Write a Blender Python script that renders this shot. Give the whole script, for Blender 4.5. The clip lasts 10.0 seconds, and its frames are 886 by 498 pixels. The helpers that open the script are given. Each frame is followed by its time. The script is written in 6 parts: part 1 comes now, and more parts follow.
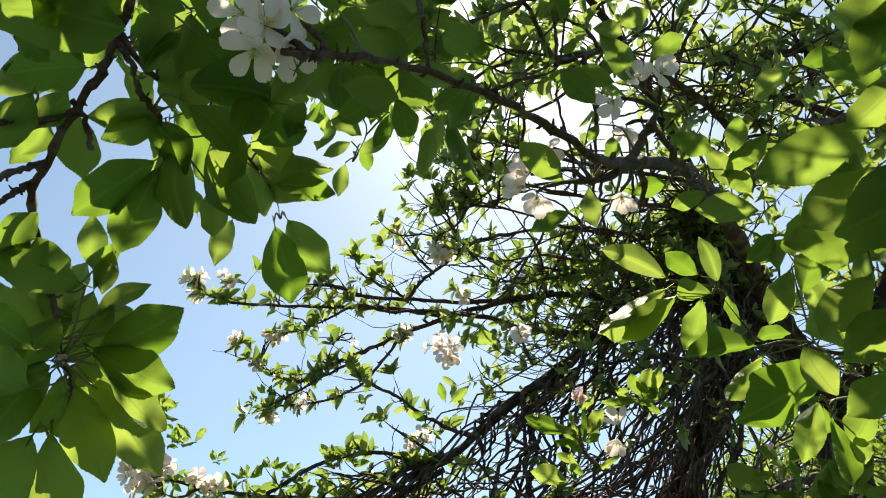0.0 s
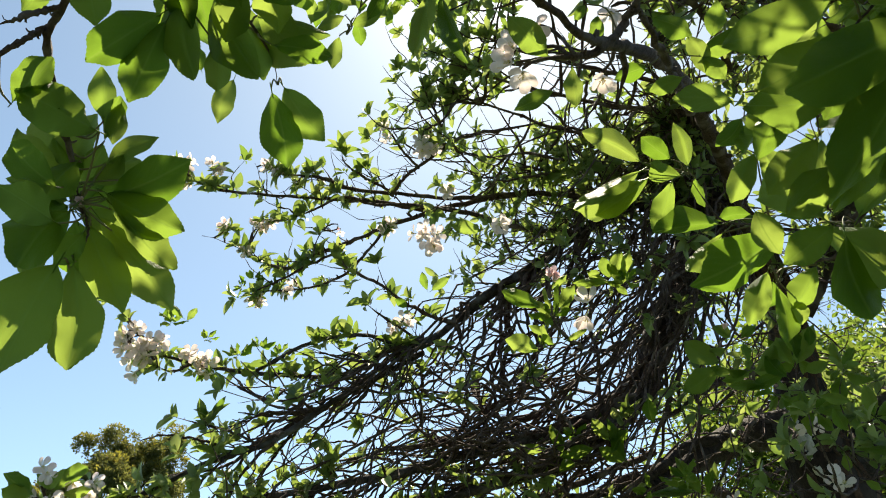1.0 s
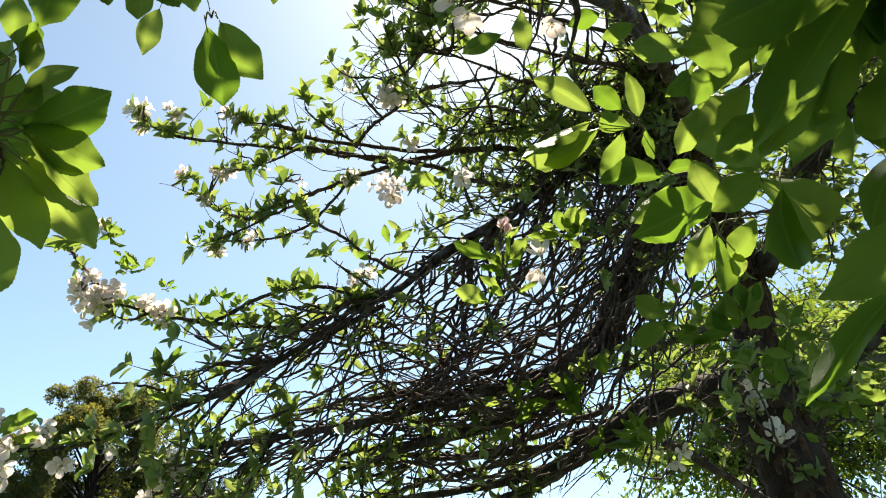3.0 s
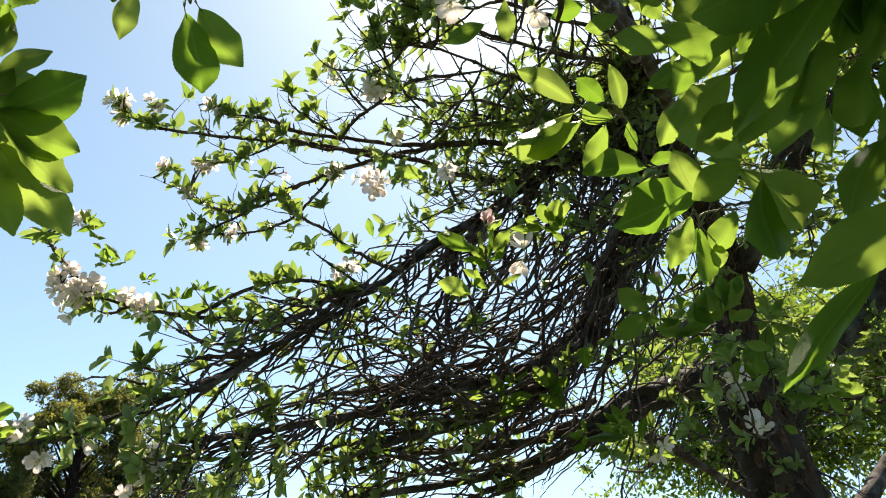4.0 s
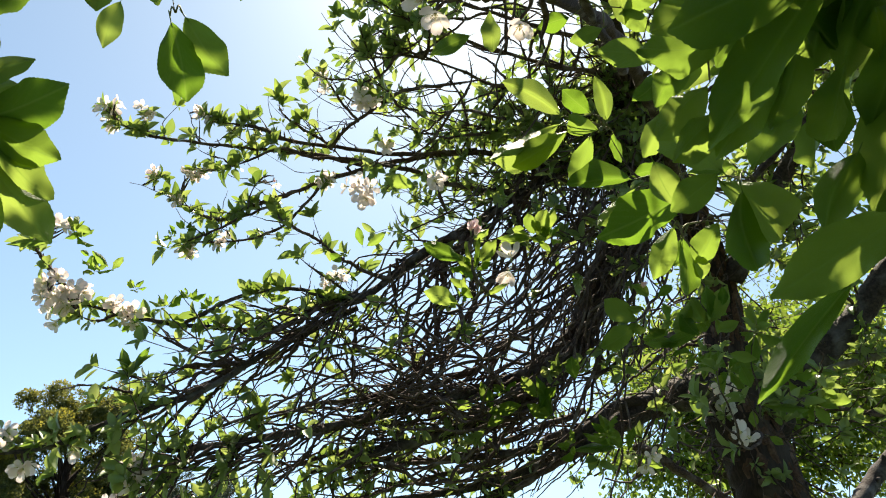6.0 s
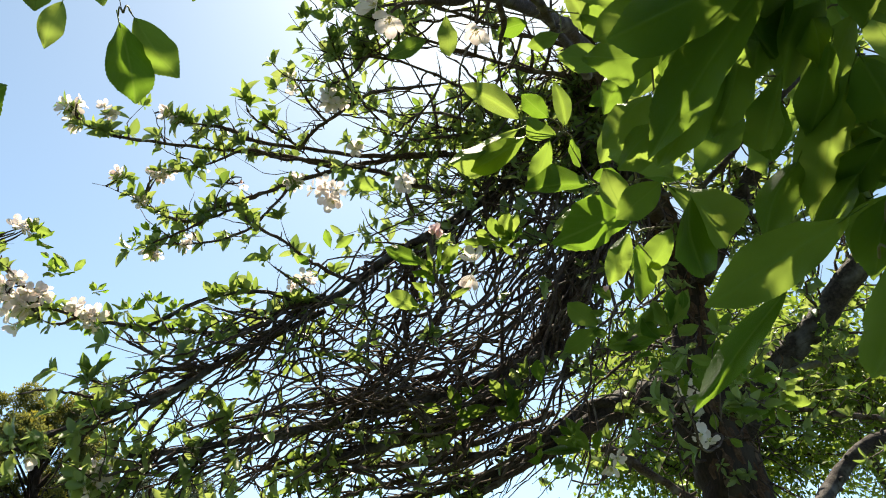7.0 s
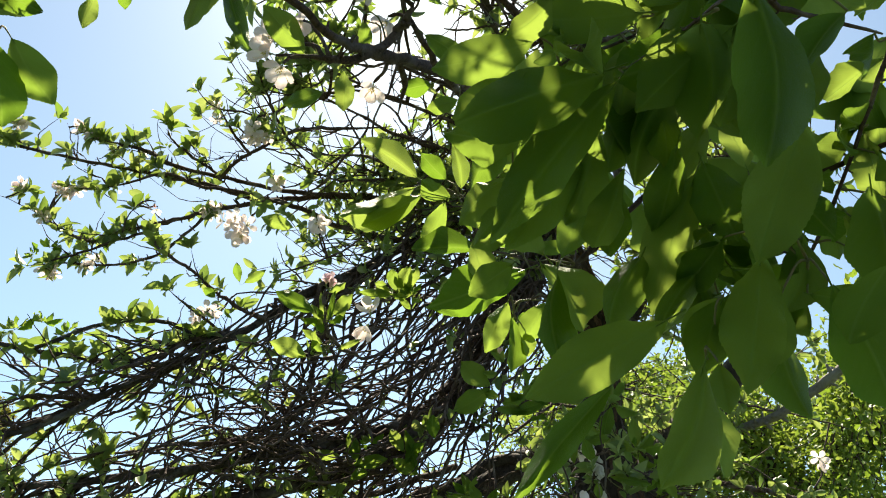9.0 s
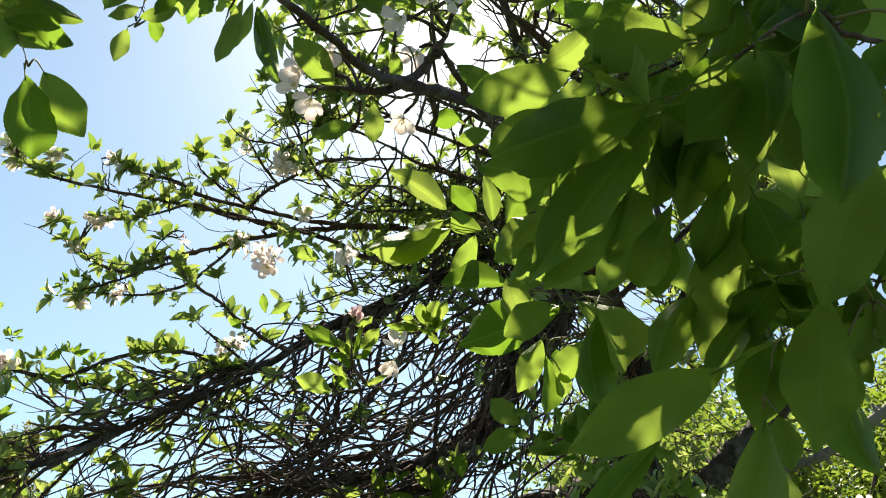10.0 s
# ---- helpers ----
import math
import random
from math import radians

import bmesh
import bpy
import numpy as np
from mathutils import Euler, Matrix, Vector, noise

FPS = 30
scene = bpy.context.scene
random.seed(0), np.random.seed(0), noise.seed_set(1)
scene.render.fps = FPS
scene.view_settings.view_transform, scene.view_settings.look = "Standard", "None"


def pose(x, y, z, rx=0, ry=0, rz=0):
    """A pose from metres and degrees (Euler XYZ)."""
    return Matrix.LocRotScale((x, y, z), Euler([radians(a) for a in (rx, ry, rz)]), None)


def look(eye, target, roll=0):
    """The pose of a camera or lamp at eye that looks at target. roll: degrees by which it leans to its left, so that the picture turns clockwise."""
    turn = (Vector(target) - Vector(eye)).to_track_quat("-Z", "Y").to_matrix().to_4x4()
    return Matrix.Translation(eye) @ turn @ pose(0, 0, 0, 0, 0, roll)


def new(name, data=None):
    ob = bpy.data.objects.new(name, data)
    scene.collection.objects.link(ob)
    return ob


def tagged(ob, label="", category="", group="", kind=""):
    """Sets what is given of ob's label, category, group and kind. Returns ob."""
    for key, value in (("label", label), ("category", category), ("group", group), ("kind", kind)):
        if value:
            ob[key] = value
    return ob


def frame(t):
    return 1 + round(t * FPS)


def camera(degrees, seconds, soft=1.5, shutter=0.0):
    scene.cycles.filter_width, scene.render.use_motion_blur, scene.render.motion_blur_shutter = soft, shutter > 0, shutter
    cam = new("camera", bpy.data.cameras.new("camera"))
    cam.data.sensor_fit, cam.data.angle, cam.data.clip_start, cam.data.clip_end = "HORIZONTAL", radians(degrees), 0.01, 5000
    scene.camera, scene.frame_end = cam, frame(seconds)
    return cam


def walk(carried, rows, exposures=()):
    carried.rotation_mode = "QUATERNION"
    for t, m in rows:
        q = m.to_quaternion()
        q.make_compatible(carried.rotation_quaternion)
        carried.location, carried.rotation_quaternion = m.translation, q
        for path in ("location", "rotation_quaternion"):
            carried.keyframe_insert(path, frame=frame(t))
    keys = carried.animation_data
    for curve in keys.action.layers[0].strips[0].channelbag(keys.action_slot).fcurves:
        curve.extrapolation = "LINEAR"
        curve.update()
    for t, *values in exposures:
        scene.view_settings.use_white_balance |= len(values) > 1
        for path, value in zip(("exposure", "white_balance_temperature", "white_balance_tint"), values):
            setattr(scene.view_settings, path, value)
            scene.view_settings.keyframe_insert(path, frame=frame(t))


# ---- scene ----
cam = camera(67.2, 10.0, soft=1.05)
EXPOSURE, KELVIN, TINT = 1.36, 7700.0, 4.0
LIFT = ((0.0, -0.05), (0.5, 0.0), (1.0, -0.1), (1.5, -0.04), (2.0, 0.03), (5.5, 0.04), (7.5, 0.03), (8.0, 0.18), (8.5, 0.1), (10.0, 0.1))
METRES, EYE, TILT, LEAN, TURN = 0.3, 1.5, 36.0, 0.0, 0.0
ROWS = [
    (0.0, 0.0, 0.0, 0.0, -0.0, 0.0, 0.0),
    (0.5, -0.0535, -0.1292, -0.1226, -1.83, -4.3, -2.14),
    (1.0, -0.0161, -0.1675, -0.1404, -1.43, -7.49, -1.81),
    (1.5, 0.0283, -0.1786, -0.1707, -0.79, -9.55, -1.9),
    (2.0, 0.0699, -0.161, -0.1731, -1.08, -10.69, -1.09),
    (3.5, 0.1324, -0.1404, -0.1919, -3.73, -10.96, -3.92),
    (4.0, 0.1368, -0.1407, -0.207, -4.17, -11.16, -3.62),
    (4.5, 0.1397, -0.1404, -0.2005, -4.64, -11.6, -3.94),
    (5.0, 0.1393, -0.1434, -0.2069, -4.51, -12.32, -4.06),
    (5.5, 0.1448, -0.1476, -0.2085, -4.36, -10.58, -4.02),
    (7.0, 0.2555, -0.1416, -0.1819, -6.35, -10.17, -4.51),
    (7.5, 0.3057, -0.1326, -0.1856, -8.01, -9.89, -5.12),
    (8.0, 0.398, -0.1055, -0.19, -10.22, -8.76, -6.08),
    (8.5, 0.4619, -0.1344, -0.1412, -10.0, -7.32, -7.24),
    (9.0, 0.4753, -0.14, -0.0815, -10.43, -6.4, -10.15),
    (9.5, 0.4779, -0.0898, -0.0806, -9.22, -5.51, -10.69),
    (10.0, 0.4669, -0.0581, -0.0732, -8.22, -4.3, -10.18),
]
walk(cam, [(t, pose(0, 0, EYE, TILT, LEAN, TURN) @ pose(METRES * x, METRES * y, METRES * z, 90 + pitch, roll, yaw)) for t, x, y, z, yaw, pitch, roll in ROWS], exposures=[(t, EXPOSURE + s, KELVIN, TINT) for t, s in LIFT])
SKY_STRENGTH, SUN_STRENGTH = 0.15, 5.0

# ---- world, sun, exposure ----
SUN = Vector((0.085, 0.525, 0.845)).normalized()
world = bpy.data.worlds.new("sky")
scene.world = world
world.use_nodes = True
wt = world.node_tree
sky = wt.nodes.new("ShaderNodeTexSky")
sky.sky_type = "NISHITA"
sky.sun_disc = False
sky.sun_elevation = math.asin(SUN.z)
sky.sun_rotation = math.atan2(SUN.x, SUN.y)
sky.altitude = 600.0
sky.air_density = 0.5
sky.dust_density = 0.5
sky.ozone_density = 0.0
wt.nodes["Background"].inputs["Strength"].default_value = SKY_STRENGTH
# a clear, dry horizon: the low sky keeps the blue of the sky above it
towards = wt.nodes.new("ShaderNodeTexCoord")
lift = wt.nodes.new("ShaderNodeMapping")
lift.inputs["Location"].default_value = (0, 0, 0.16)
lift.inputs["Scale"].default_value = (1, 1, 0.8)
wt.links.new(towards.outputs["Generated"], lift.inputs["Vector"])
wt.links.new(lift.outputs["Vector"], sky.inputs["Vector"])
# clean air: the whole sky a little more cyan than the model's
clean = wt.nodes.new("ShaderNodeMix")
clean.data_type, clean.blend_type = "RGBA", "MULTIPLY"
clean.inputs[0].default_value = 1.0
clean.inputs[7].default_value = (0.905, 1.0, 0.97, 1)
wt.links.new(sky.outputs["Color"], clean.inputs[6])
wt.links.new(clean.outputs[2], wt.nodes["Background"].inputs["Color"])
lamp = bpy.data.lights.new("sun", "SUN")
lamp.energy = SUN_STRENGTH
lamp.angle = radians(0.53)
lamp.color = (1.0, 0.95, 0.86)
new("sun", lamp).matrix_world = look(SUN * 50, (0, 0, 0))

rng = np.random.default_rng(7)


# ---- materials ----
class Nodes:
    """A material's node tree with short ways to add to it."""

    def __init__(self, name):
        self.mat = bpy.data.materials.new(name)
        self.mat.use_nodes = True
        self.tree = self.mat.node_tree
        self.bsdf = self.tree.nodes["Principled BSDF"]
        self.out = self.tree.nodes["Material Output"]

    def add(self, kind, **inputs):
        node = self.tree.nodes.new("ShaderNode" + kind)
        for key, value in inputs.items():
            self.put(value, node.inputs[key.replace("_", " ")])
        return node

    def put(self, value, socket):
        if isinstance(value, bpy.types.NodeSocket):
            self.tree.links.new(value, socket)
        else:
            socket.default_value = value

    def ramp(self, value, *stops):
        node = self.tree.nodes.new("ShaderNodeValToRGB")
        while len(node.color_ramp.elements) < len(stops):
            node.color_ramp.elements.new(0.5)
        for element, (at, colour) in zip(node.color_ramp.elements, stops):
            element.position, element.color = at, (*colour, 1)
        self.put(value, node.inputs[0])
        return node.outputs["Color"]

    def math(self, kind, a, b=0.0, c=0.0):
        node = self.tree.nodes.new("ShaderNodeMath")
        node.operation = kind
        for k, v in enumerate((a, b, c)):
            self.put(v, node.inputs[k])
        return node.outputs[0]

    def mix(self, factor, a, b, kind="MIX"):
        node = self.tree.nodes.new("ShaderNodeMix")
        node.data_type, node.blend_type = "RGBA", kind
        self.put(factor, node.inputs[0])
        self.put(a, node.inputs[6])
        self.put(b, node.inputs[7])
        return node.outputs[2]

    def noise(self, scale, detail=3.0, rough=0.55, space="Object"):
        at = self.add("TexCoord").outputs[space]
        return self.add("TexNoise", Vector=at, Scale=scale, Detail=detail, Roughness=rough).outputs["Fac"]

    def bump(self, height, strength, distance):
        return self.add("Bump", Height=height, Strength=strength, Distance=distance).outputs["Normal"]


def leaf_material(name, dark, light, glow_a, glow_b, through_share=0.5, pieces="object", veins=True, rough=0.44, gloss=0.24):
    """A leaf: a waxy green face, and sunlight that comes through it yellower."""
    n = Nodes(name)
    if pieces == "object":
        chance = n.add("ObjectInfo").outputs["Random"]
    else:
        chance = n.add("NewGeometry").outputs["Random Per Island"]
    blotch = n.noise(90.0 if veins else 25.0, 4.0)
    colour = n.mix(chance, (*dark, 1), (*light, 1))
    colour = n.mix(n.math("MULTIPLY", blotch, 0.5), colour, (*[c * 0.62 for c in dark], 1))
    glow = n.mix(chance, (*glow_a, 1), (*glow_b, 1))
    glow = n.mix(n.math("MULTIPLY", blotch, 0.35), glow, (*[c * 0.75 for c in glow_a], 1))
    normal = None
    if veins:
        uv = n.add("SeparateXYZ", Vector=n.add("TexCoord").outputs["UV"])
        across = n.math("ABSOLUTE", n.math("SUBTRACT", uv.outputs[0], 0.5))
        waver = n.math("ADD", n.math("MULTIPLY", n.noise(55.0, 2.0), 1.3), n.math("MULTIPLY", chance, 3.0))
        slant = n.math("ADD", waver, n.math("SUBTRACT", n.math("MULTIPLY", uv.outputs[1], 7.5), n.math("MULTIPLY", across, 6.0)))
        wave = n.math("PINGPONG", slant, 0.5)
        rib = n.ramp(wave, (0.0, (1, 1, 1)), (0.09, (0, 0, 0)))
        mid = n.ramp(across, (0.008, (1, 1, 1)), (0.034, (0, 0, 0)))
        vein = n.math("MAXIMUM", n.math("MULTIPLY", rib, 0.36), mid)
        colour = n.mix(n.math("MULTIPLY", vein, 0.6), colour, (0.15, 0.23, 0.05, 1))
        glow = n.mix(n.math("MULTIPLY", vein, 0.6), glow, (0.2, 0.3, 0.05, 1))
        normal = n.bump(n.math("ADD", vein, n.math("MULTIPLY", blotch, 0.9)), 0.75, 0.0014)
        n.put(normal, n.bsdf.inputs["Normal"])
    n.put(colour, n.bsdf.inputs["Base Color"])
    n.put(rough, n.bsdf.inputs["Roughness"])
    n.put(gloss, n.bsdf.inputs["Specular IOR Level"])
    seep = n.add("BsdfTranslucent", Color=glow)
    both = n.add("MixShader", Fac=through_share)
    n.tree.links.new(n.bsdf.outputs[0], both.inputs[1])
    n.tree.links.new(seep.outputs[0], both.inputs[2])
    n.tree.links.new(both.outputs[0], n.out.inputs["Surface"])
    return n.mat


def bark_material(name, a, b, lichen, scale=1.0, stretch=1.0):
    n = Nodes(name)
    at = n.add("Mapping", Vector=n.add("TexCoord").outputs["Object"], Scale=(1.0, 1.0, stretch)).outputs[0]
    coarse = n.add("TexNoise", Vector=at, Scale=14 * scale, Detail=4.0, Roughness=0.55).outputs["Fac"]
    fine = n.add("TexNoise", Vector=at, Scale=120 * scale, Detail=5.0, Roughness=0.65).outputs["Fac"]
    colour = n.ramp(fine, (0.3, a), (0.7, b))
    colour = n.mix(n.ramp(coarse, (0.5, (0, 0, 0)), (0.68, (0.75, 0.75, 0.75))), colour, (*lichen, 1))
    n.put(colour, n.bsdf.inputs["Base Color"])
    n.put(0.85, n.bsdf.inputs["Roughness"])
    n.put(0.25, n.bsdf.inputs["Specular IOR Level"])
    n.put(n.bump(n.math("ADD", n.math("MULTIPLY", coarse, 1.5), fine), 0.8, 0.006 / scale), n.bsdf.inputs["Normal"])
    return n.mat


def petal_material(name, base, blush):
    n = Nodes(name)
    uv = n.add("SeparateXYZ", Vector=n.add("TexCoord").outputs["UV"])
    streak = n.noise(160, 3)
    share = n.math("MULTIPLY", n.math("MULTIPLY", uv.outputs[1], streak), 0.9)
    colour = n.mix(share, (*base, 1), (*blush, 1))
    n.put(colour, n.bsdf.inputs["Base Color"])
    n.put(0.6, n.bsdf.inputs["Roughness"])
    n.put(n.bump(streak, 0.4, 0.0008), n.bsdf.inputs["Normal"])
    seep = n.add("BsdfTranslucent", Color=colour)
    both = n.add("MixShader", Fac=0.55)
    n.tree.links.new(n.bsdf.outputs[0], both.inputs[1])
    n.tree.links.new(seep.outputs[0], both.inputs[2])
    n.tree.links.new(both.outputs[0], n.out.inputs["Surface"])
    return n.mat


def plain_material(name, a, b, scale, rough=0.7):
    n = Nodes(name)
    n.put(n.ramp(n.noise(scale, 4), (0.35, a), (0.65, b)), n.bsdf.inputs["Base Color"])
    n.put(rough, n.bsdf.inputs["Roughness"])
    return n.mat


LEAF = leaf_material("apple_leaf", (0.016, 0.05, 0.007), (0.038, 0.092, 0.014), (0.21, 0.37, 0.035), (0.44, 0.55, 0.11), 0.47, gloss=0.07)
LEAF_MANY = leaf_material("apple_leaf_spray", (0.016, 0.05, 0.007), (0.038, 0.092, 0.014), (0.21, 0.37, 0.035), (0.44, 0.55, 0.11), 0.47, "island", gloss=0.07)
YOUNG = leaf_material("young_apple_leaf", (0.085, 0.135, 0.05), (0.2, 0.26, 0.12), (0.19, 0.3, 0.04), (0.44, 0.5, 0.14), 0.48, pieces="island", veins=False, rough=0.36, gloss=0.5)
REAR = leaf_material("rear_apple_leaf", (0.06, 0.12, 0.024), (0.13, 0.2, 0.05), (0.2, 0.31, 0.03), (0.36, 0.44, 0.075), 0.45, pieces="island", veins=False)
PINE = leaf_material("blue_green_leaf", (0.035, 0.05, 0.04), (0.075, 0.095, 0.08), (0.08, 0.11, 0.06), (0.14, 0.17, 0.1), 0.3, "island", False, 0.55)
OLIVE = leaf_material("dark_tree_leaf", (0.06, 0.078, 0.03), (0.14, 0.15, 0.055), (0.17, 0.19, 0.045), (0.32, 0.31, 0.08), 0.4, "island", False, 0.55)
# lit copy of the dark tree leaf: the sunlight is put into its colour
SUN_GOLD = leaf_material("sun_gilded_leaf", (0.14, 0.13, 0.03), (0.24, 0.2, 0.05), (0.32, 0.3, 0.04), (0.5, 0.42, 0.08), 0.45, "island", False, 0.55)
BARK = bark_material("apple_bark", (0.014, 0.01, 0.01), (0.064, 0.045, 0.042), (0.17, 0.153, 0.156))
GREY_BARK = bark_material("smooth_grey_bark", (0.12, 0.1, 0.085), (0.22, 0.19, 0.165), (0.26, 0.24, 0.215))
TRUNK_BARK = bark_material("trunk_bark", (0.01, 0.005, 0.004), (0.042, 0.024, 0.018), (0.075, 0.055, 0.048), 1.1, 0.22)
FLAKE = bark_material("bark_flake", (0.03, 0.014, 0.009), (0.12, 0.06, 0.038), (0.17, 0.11, 0.085), 1.5)
TWIG = bark_material("twig_bark", (0.02, 0.012, 0.012), (0.105, 0.062, 0.053), (0.18, 0.146, 0.144), 2.0)
PALE = bark_material("bare_wood", (0.42, 0.36, 0.3), (0.62, 0.56, 0.5), (0.7, 0.66, 0.62), 1.0)
PETAL = petal_material("apple_petal", (0.82, 0.75, 0.71), (0.8, 0.54, 0.57))
BUD = petal_material("pink_bud", (0.82, 0.68, 0.68), (0.75, 0.38, 0.46))
STAMEN = plain_material("stamen", (0.55, 0.5, 0.2), (0.7, 0.6, 0.28), 300)
CALYX = plain_material("calyx", (0.12, 0.2, 0.06), (0.2, 0.24, 0.1), 200)
STALK = plain_material("leaf_stalk", (0.09, 0.11, 0.03), (0.15, 0.1, 0.05), 200)
GRASS = plain_material("grass", (0.03, 0.055, 0.014), (0.065, 0.095, 0.028), 1.3, 0.9)


# ---- builders ----
def mesh_from(name, verts, faces, mat, uvs=None, smooth=True):
    me = bpy.data.meshes.new(name)
    me.from_pydata([tuple(v) for v in verts], [], [tuple(f) for f in faces])
    me.materials.append(mat)
    if uvs is not None:
        layer = me.uv_layers.new(name="uv")
        loops = np.zeros(len(me.loops), dtype=np.int32)
        me.loops.foreach_get("vertex_index", loops)
        layer.data.foreach_set("uv", np.asarray(uvs, dtype=np.float32)[loops].ravel())
    me.polygons.foreach_set("use_smooth", [smooth] * len(me.polygons))
    me.update()
    return me


def part(name, me, parent, label="", kind="", m=None):
    ob = new(name, me)
    ob.parent = parent
    if m is not None:
        ob.matrix_local = m
    return tagged(ob, label=label, kind=kind)


def smooth_line(points, steps=5):
    """A line with radii, rounded between its points."""
    p = np.array(points, dtype=float)
    q = np.vstack([2 * p[0] - p[1], p, 2 * p[-1] - p[-2]])
    out = []
    for k in range(len(p) - 1):
        a, b, c, d = q[k:k + 4]
        for s in np.arange(steps) / steps:
            out.append(0.5 * (2 * b + (c - a) * s + (2 * a - 5 * b + 4 * c - d) * s * s + (3 * b - a - 3 * c + d) * s ** 3))
    out.append(p[-1])
    out = np.array(out)
    out[:, 3] = np.maximum(out[:, 3], p[:, 3].min() * 0.8)
    return out


def tube(line, sides=7, rough=0.08, wobble=0.0, knots=0.0):
    """Vertices and faces of a tapered, slightly uneven wooden tube round a line of (x, y, z, radius)."""
    line = np.asarray(line, dtype=float)
    p, r = line[:, :3].copy(), line[:, 3]
    if wobble:
        p[1:-1] += rng.normal(0, wobble, (len(p) - 2, 3)) * np.minimum(r, 0.005)[1:-1, None]
    d = np.gradient(p, axis=0)
    d /= np.linalg.norm(d, axis=1)[:, None] + 1e-9
    side = np.zeros_like(d)
    last = np.cross(d[0], (0.31, 0.2, 0.93) if abs(d[0] @ (0.31, 0.2, 0.93)) < 0.85 else (0.93, 0.2, -0.31))
    for k in range(len(d)):
        last = last - d[k] * (last @ d[k])
        last = last / (np.linalg.norm(last) + 1e-9)
        side[k] = last
    other = np.cross(d, side)
    a = np.arange(sides) / sides * 2 * np.pi
    swell = 1 + rng.normal(0, rough, (len(p), sides)) + ((rng.random(len(p)) < knots) * np.where(r < 0.006, 0.28, 0.07))[:, None]
    ring = p[:, None] + (r[:, None] * swell)[..., None] * (np.cos(a)[None, :, None] * side[:, None] + np.sin(a)[None, :, None] * other[:, None])
    verts = list(ring.reshape(-1, 3)) + [p[0], p[-1] + d[-1] * r[-1]]
    faces, n = [], len(p)
    for k in range(n - 1):
        for s in range(sides):
            u = (s + 1) % sides
            faces.append((k * sides + s, k * sides + u, (k + 1) * sides + u, (k + 1) * sides + s))
    for s in range(sides):
        u = (s + 1) % sides
        faces.append((n * sides, u, s))
        faces.append((n * sides + 1, (n - 1) * sides + s, (n - 1) * sides + u))
    return verts, faces


def joined(pieces):
    verts, faces = [], []
    for v, f in pieces:
        k = len(verts)
        verts.extend(v)
        faces.extend([tuple(i + k for i in g) for g in f])
    return verts, faces


def leaf_mesh(name, seed, mat, rows=44, half=4, bend=0.12, fold=0.1, ruffle=0.02, broad=1.0):
    """An apple leaf of length 1 along y and width 1 across x: elliptic, toothed, wavy at its margin, folded along its rib, on a short stalk."""
    r = np.random.default_rng(seed)
    verts, uvs, faces = [], [], []
    twist, lean = r.normal(0, 0.16), r.normal(0, 0.075)
    phase = r.uniform(0, 6.28, 4)
    for k in range(rows + 1):
        v = k / rows
        w = 0.5 * math.sin(math.pi * v ** broad) ** 0.74 * (1 - 0.34 * max(0.0, v - 0.8) / 0.2) * (1 + 0.03 * math.sin(v * 13 + phase[0])) if 0 < k < rows else 0.008
        tooth = 0.013 if k % 2 else -0.008
        for s in range(-half, half + 1):
            u = s / half
            rim = abs(s) == half
            side = phase[1] if s < 0 else phase[2]
            uneven = 1 + 0.05 * math.sin(v * 6.5 + side * 3) + 0.03 * math.sin(v * 15 + side * 5)
            x = u * w * uneven * (1 + (tooth if rim else 0)) * (1 - 0.1 * abs(fold) * abs(u)) + lean * math.sin(math.pi * v)
            z = -bend * (v - 0.35) ** 2 * 1.6 - fold * abs(u) ** 1.3 * w * 2 + ruffle * math.sin(v * 12 + side) * u * u + twist * u * w * (v - 0.4)
            z += ruffle * 0.35 * math.sin(v * 27 + side * 2) * abs(u) ** 3 + 0.02 * math.sin(v * 6 + phase[3])
            verts.append((x, 0.04 + 0.96 * v + (tooth * 0.35 + 0.008) * rim, z))
            uvs.append((0.5 + u * w, v))
    c = 2 * half + 1
    for k in range(rows):
        for s in range(2 * half):
            faces.append((k * c + s, k * c + s + 1, (k + 1) * c + s + 1, (k + 1) * c + s))
    k = len(verts)
    for y, z in ((-0.07, 0.02), (0.13, -0.02)):
        for x, dz in ((-0.014, 0), (0.014, 0), (0, 0.016)):
            verts.append((x, y, z + dz))
            uvs.append((0.5, 0.5))
    for s in range(3):
        u = (s + 1) % 3
        faces.append((k + s, k + u, k + 3 + u, k + 3 + s))
    return mesh_from(name, verts, faces, mat, uvs)


def leaf_pose(base, tip, width, roll):
    """Where a leaf lies: from its base to its tip, its face turned roll degrees about that line."""
    b, axis = Vector(base), Vector(tip) - Vector(base)
    size = axis.length
    y = axis.normalized()
    z = Vector((0, -1, 0)) - y * -y.y
    z.normalize()
    z = Matrix.Rotation(radians(roll), 3, y) @ z
    x = y.cross(z)
    m = Matrix((x * width, y * size, z * size)).transposed().to_4x4()
    m.translation = b
    return m


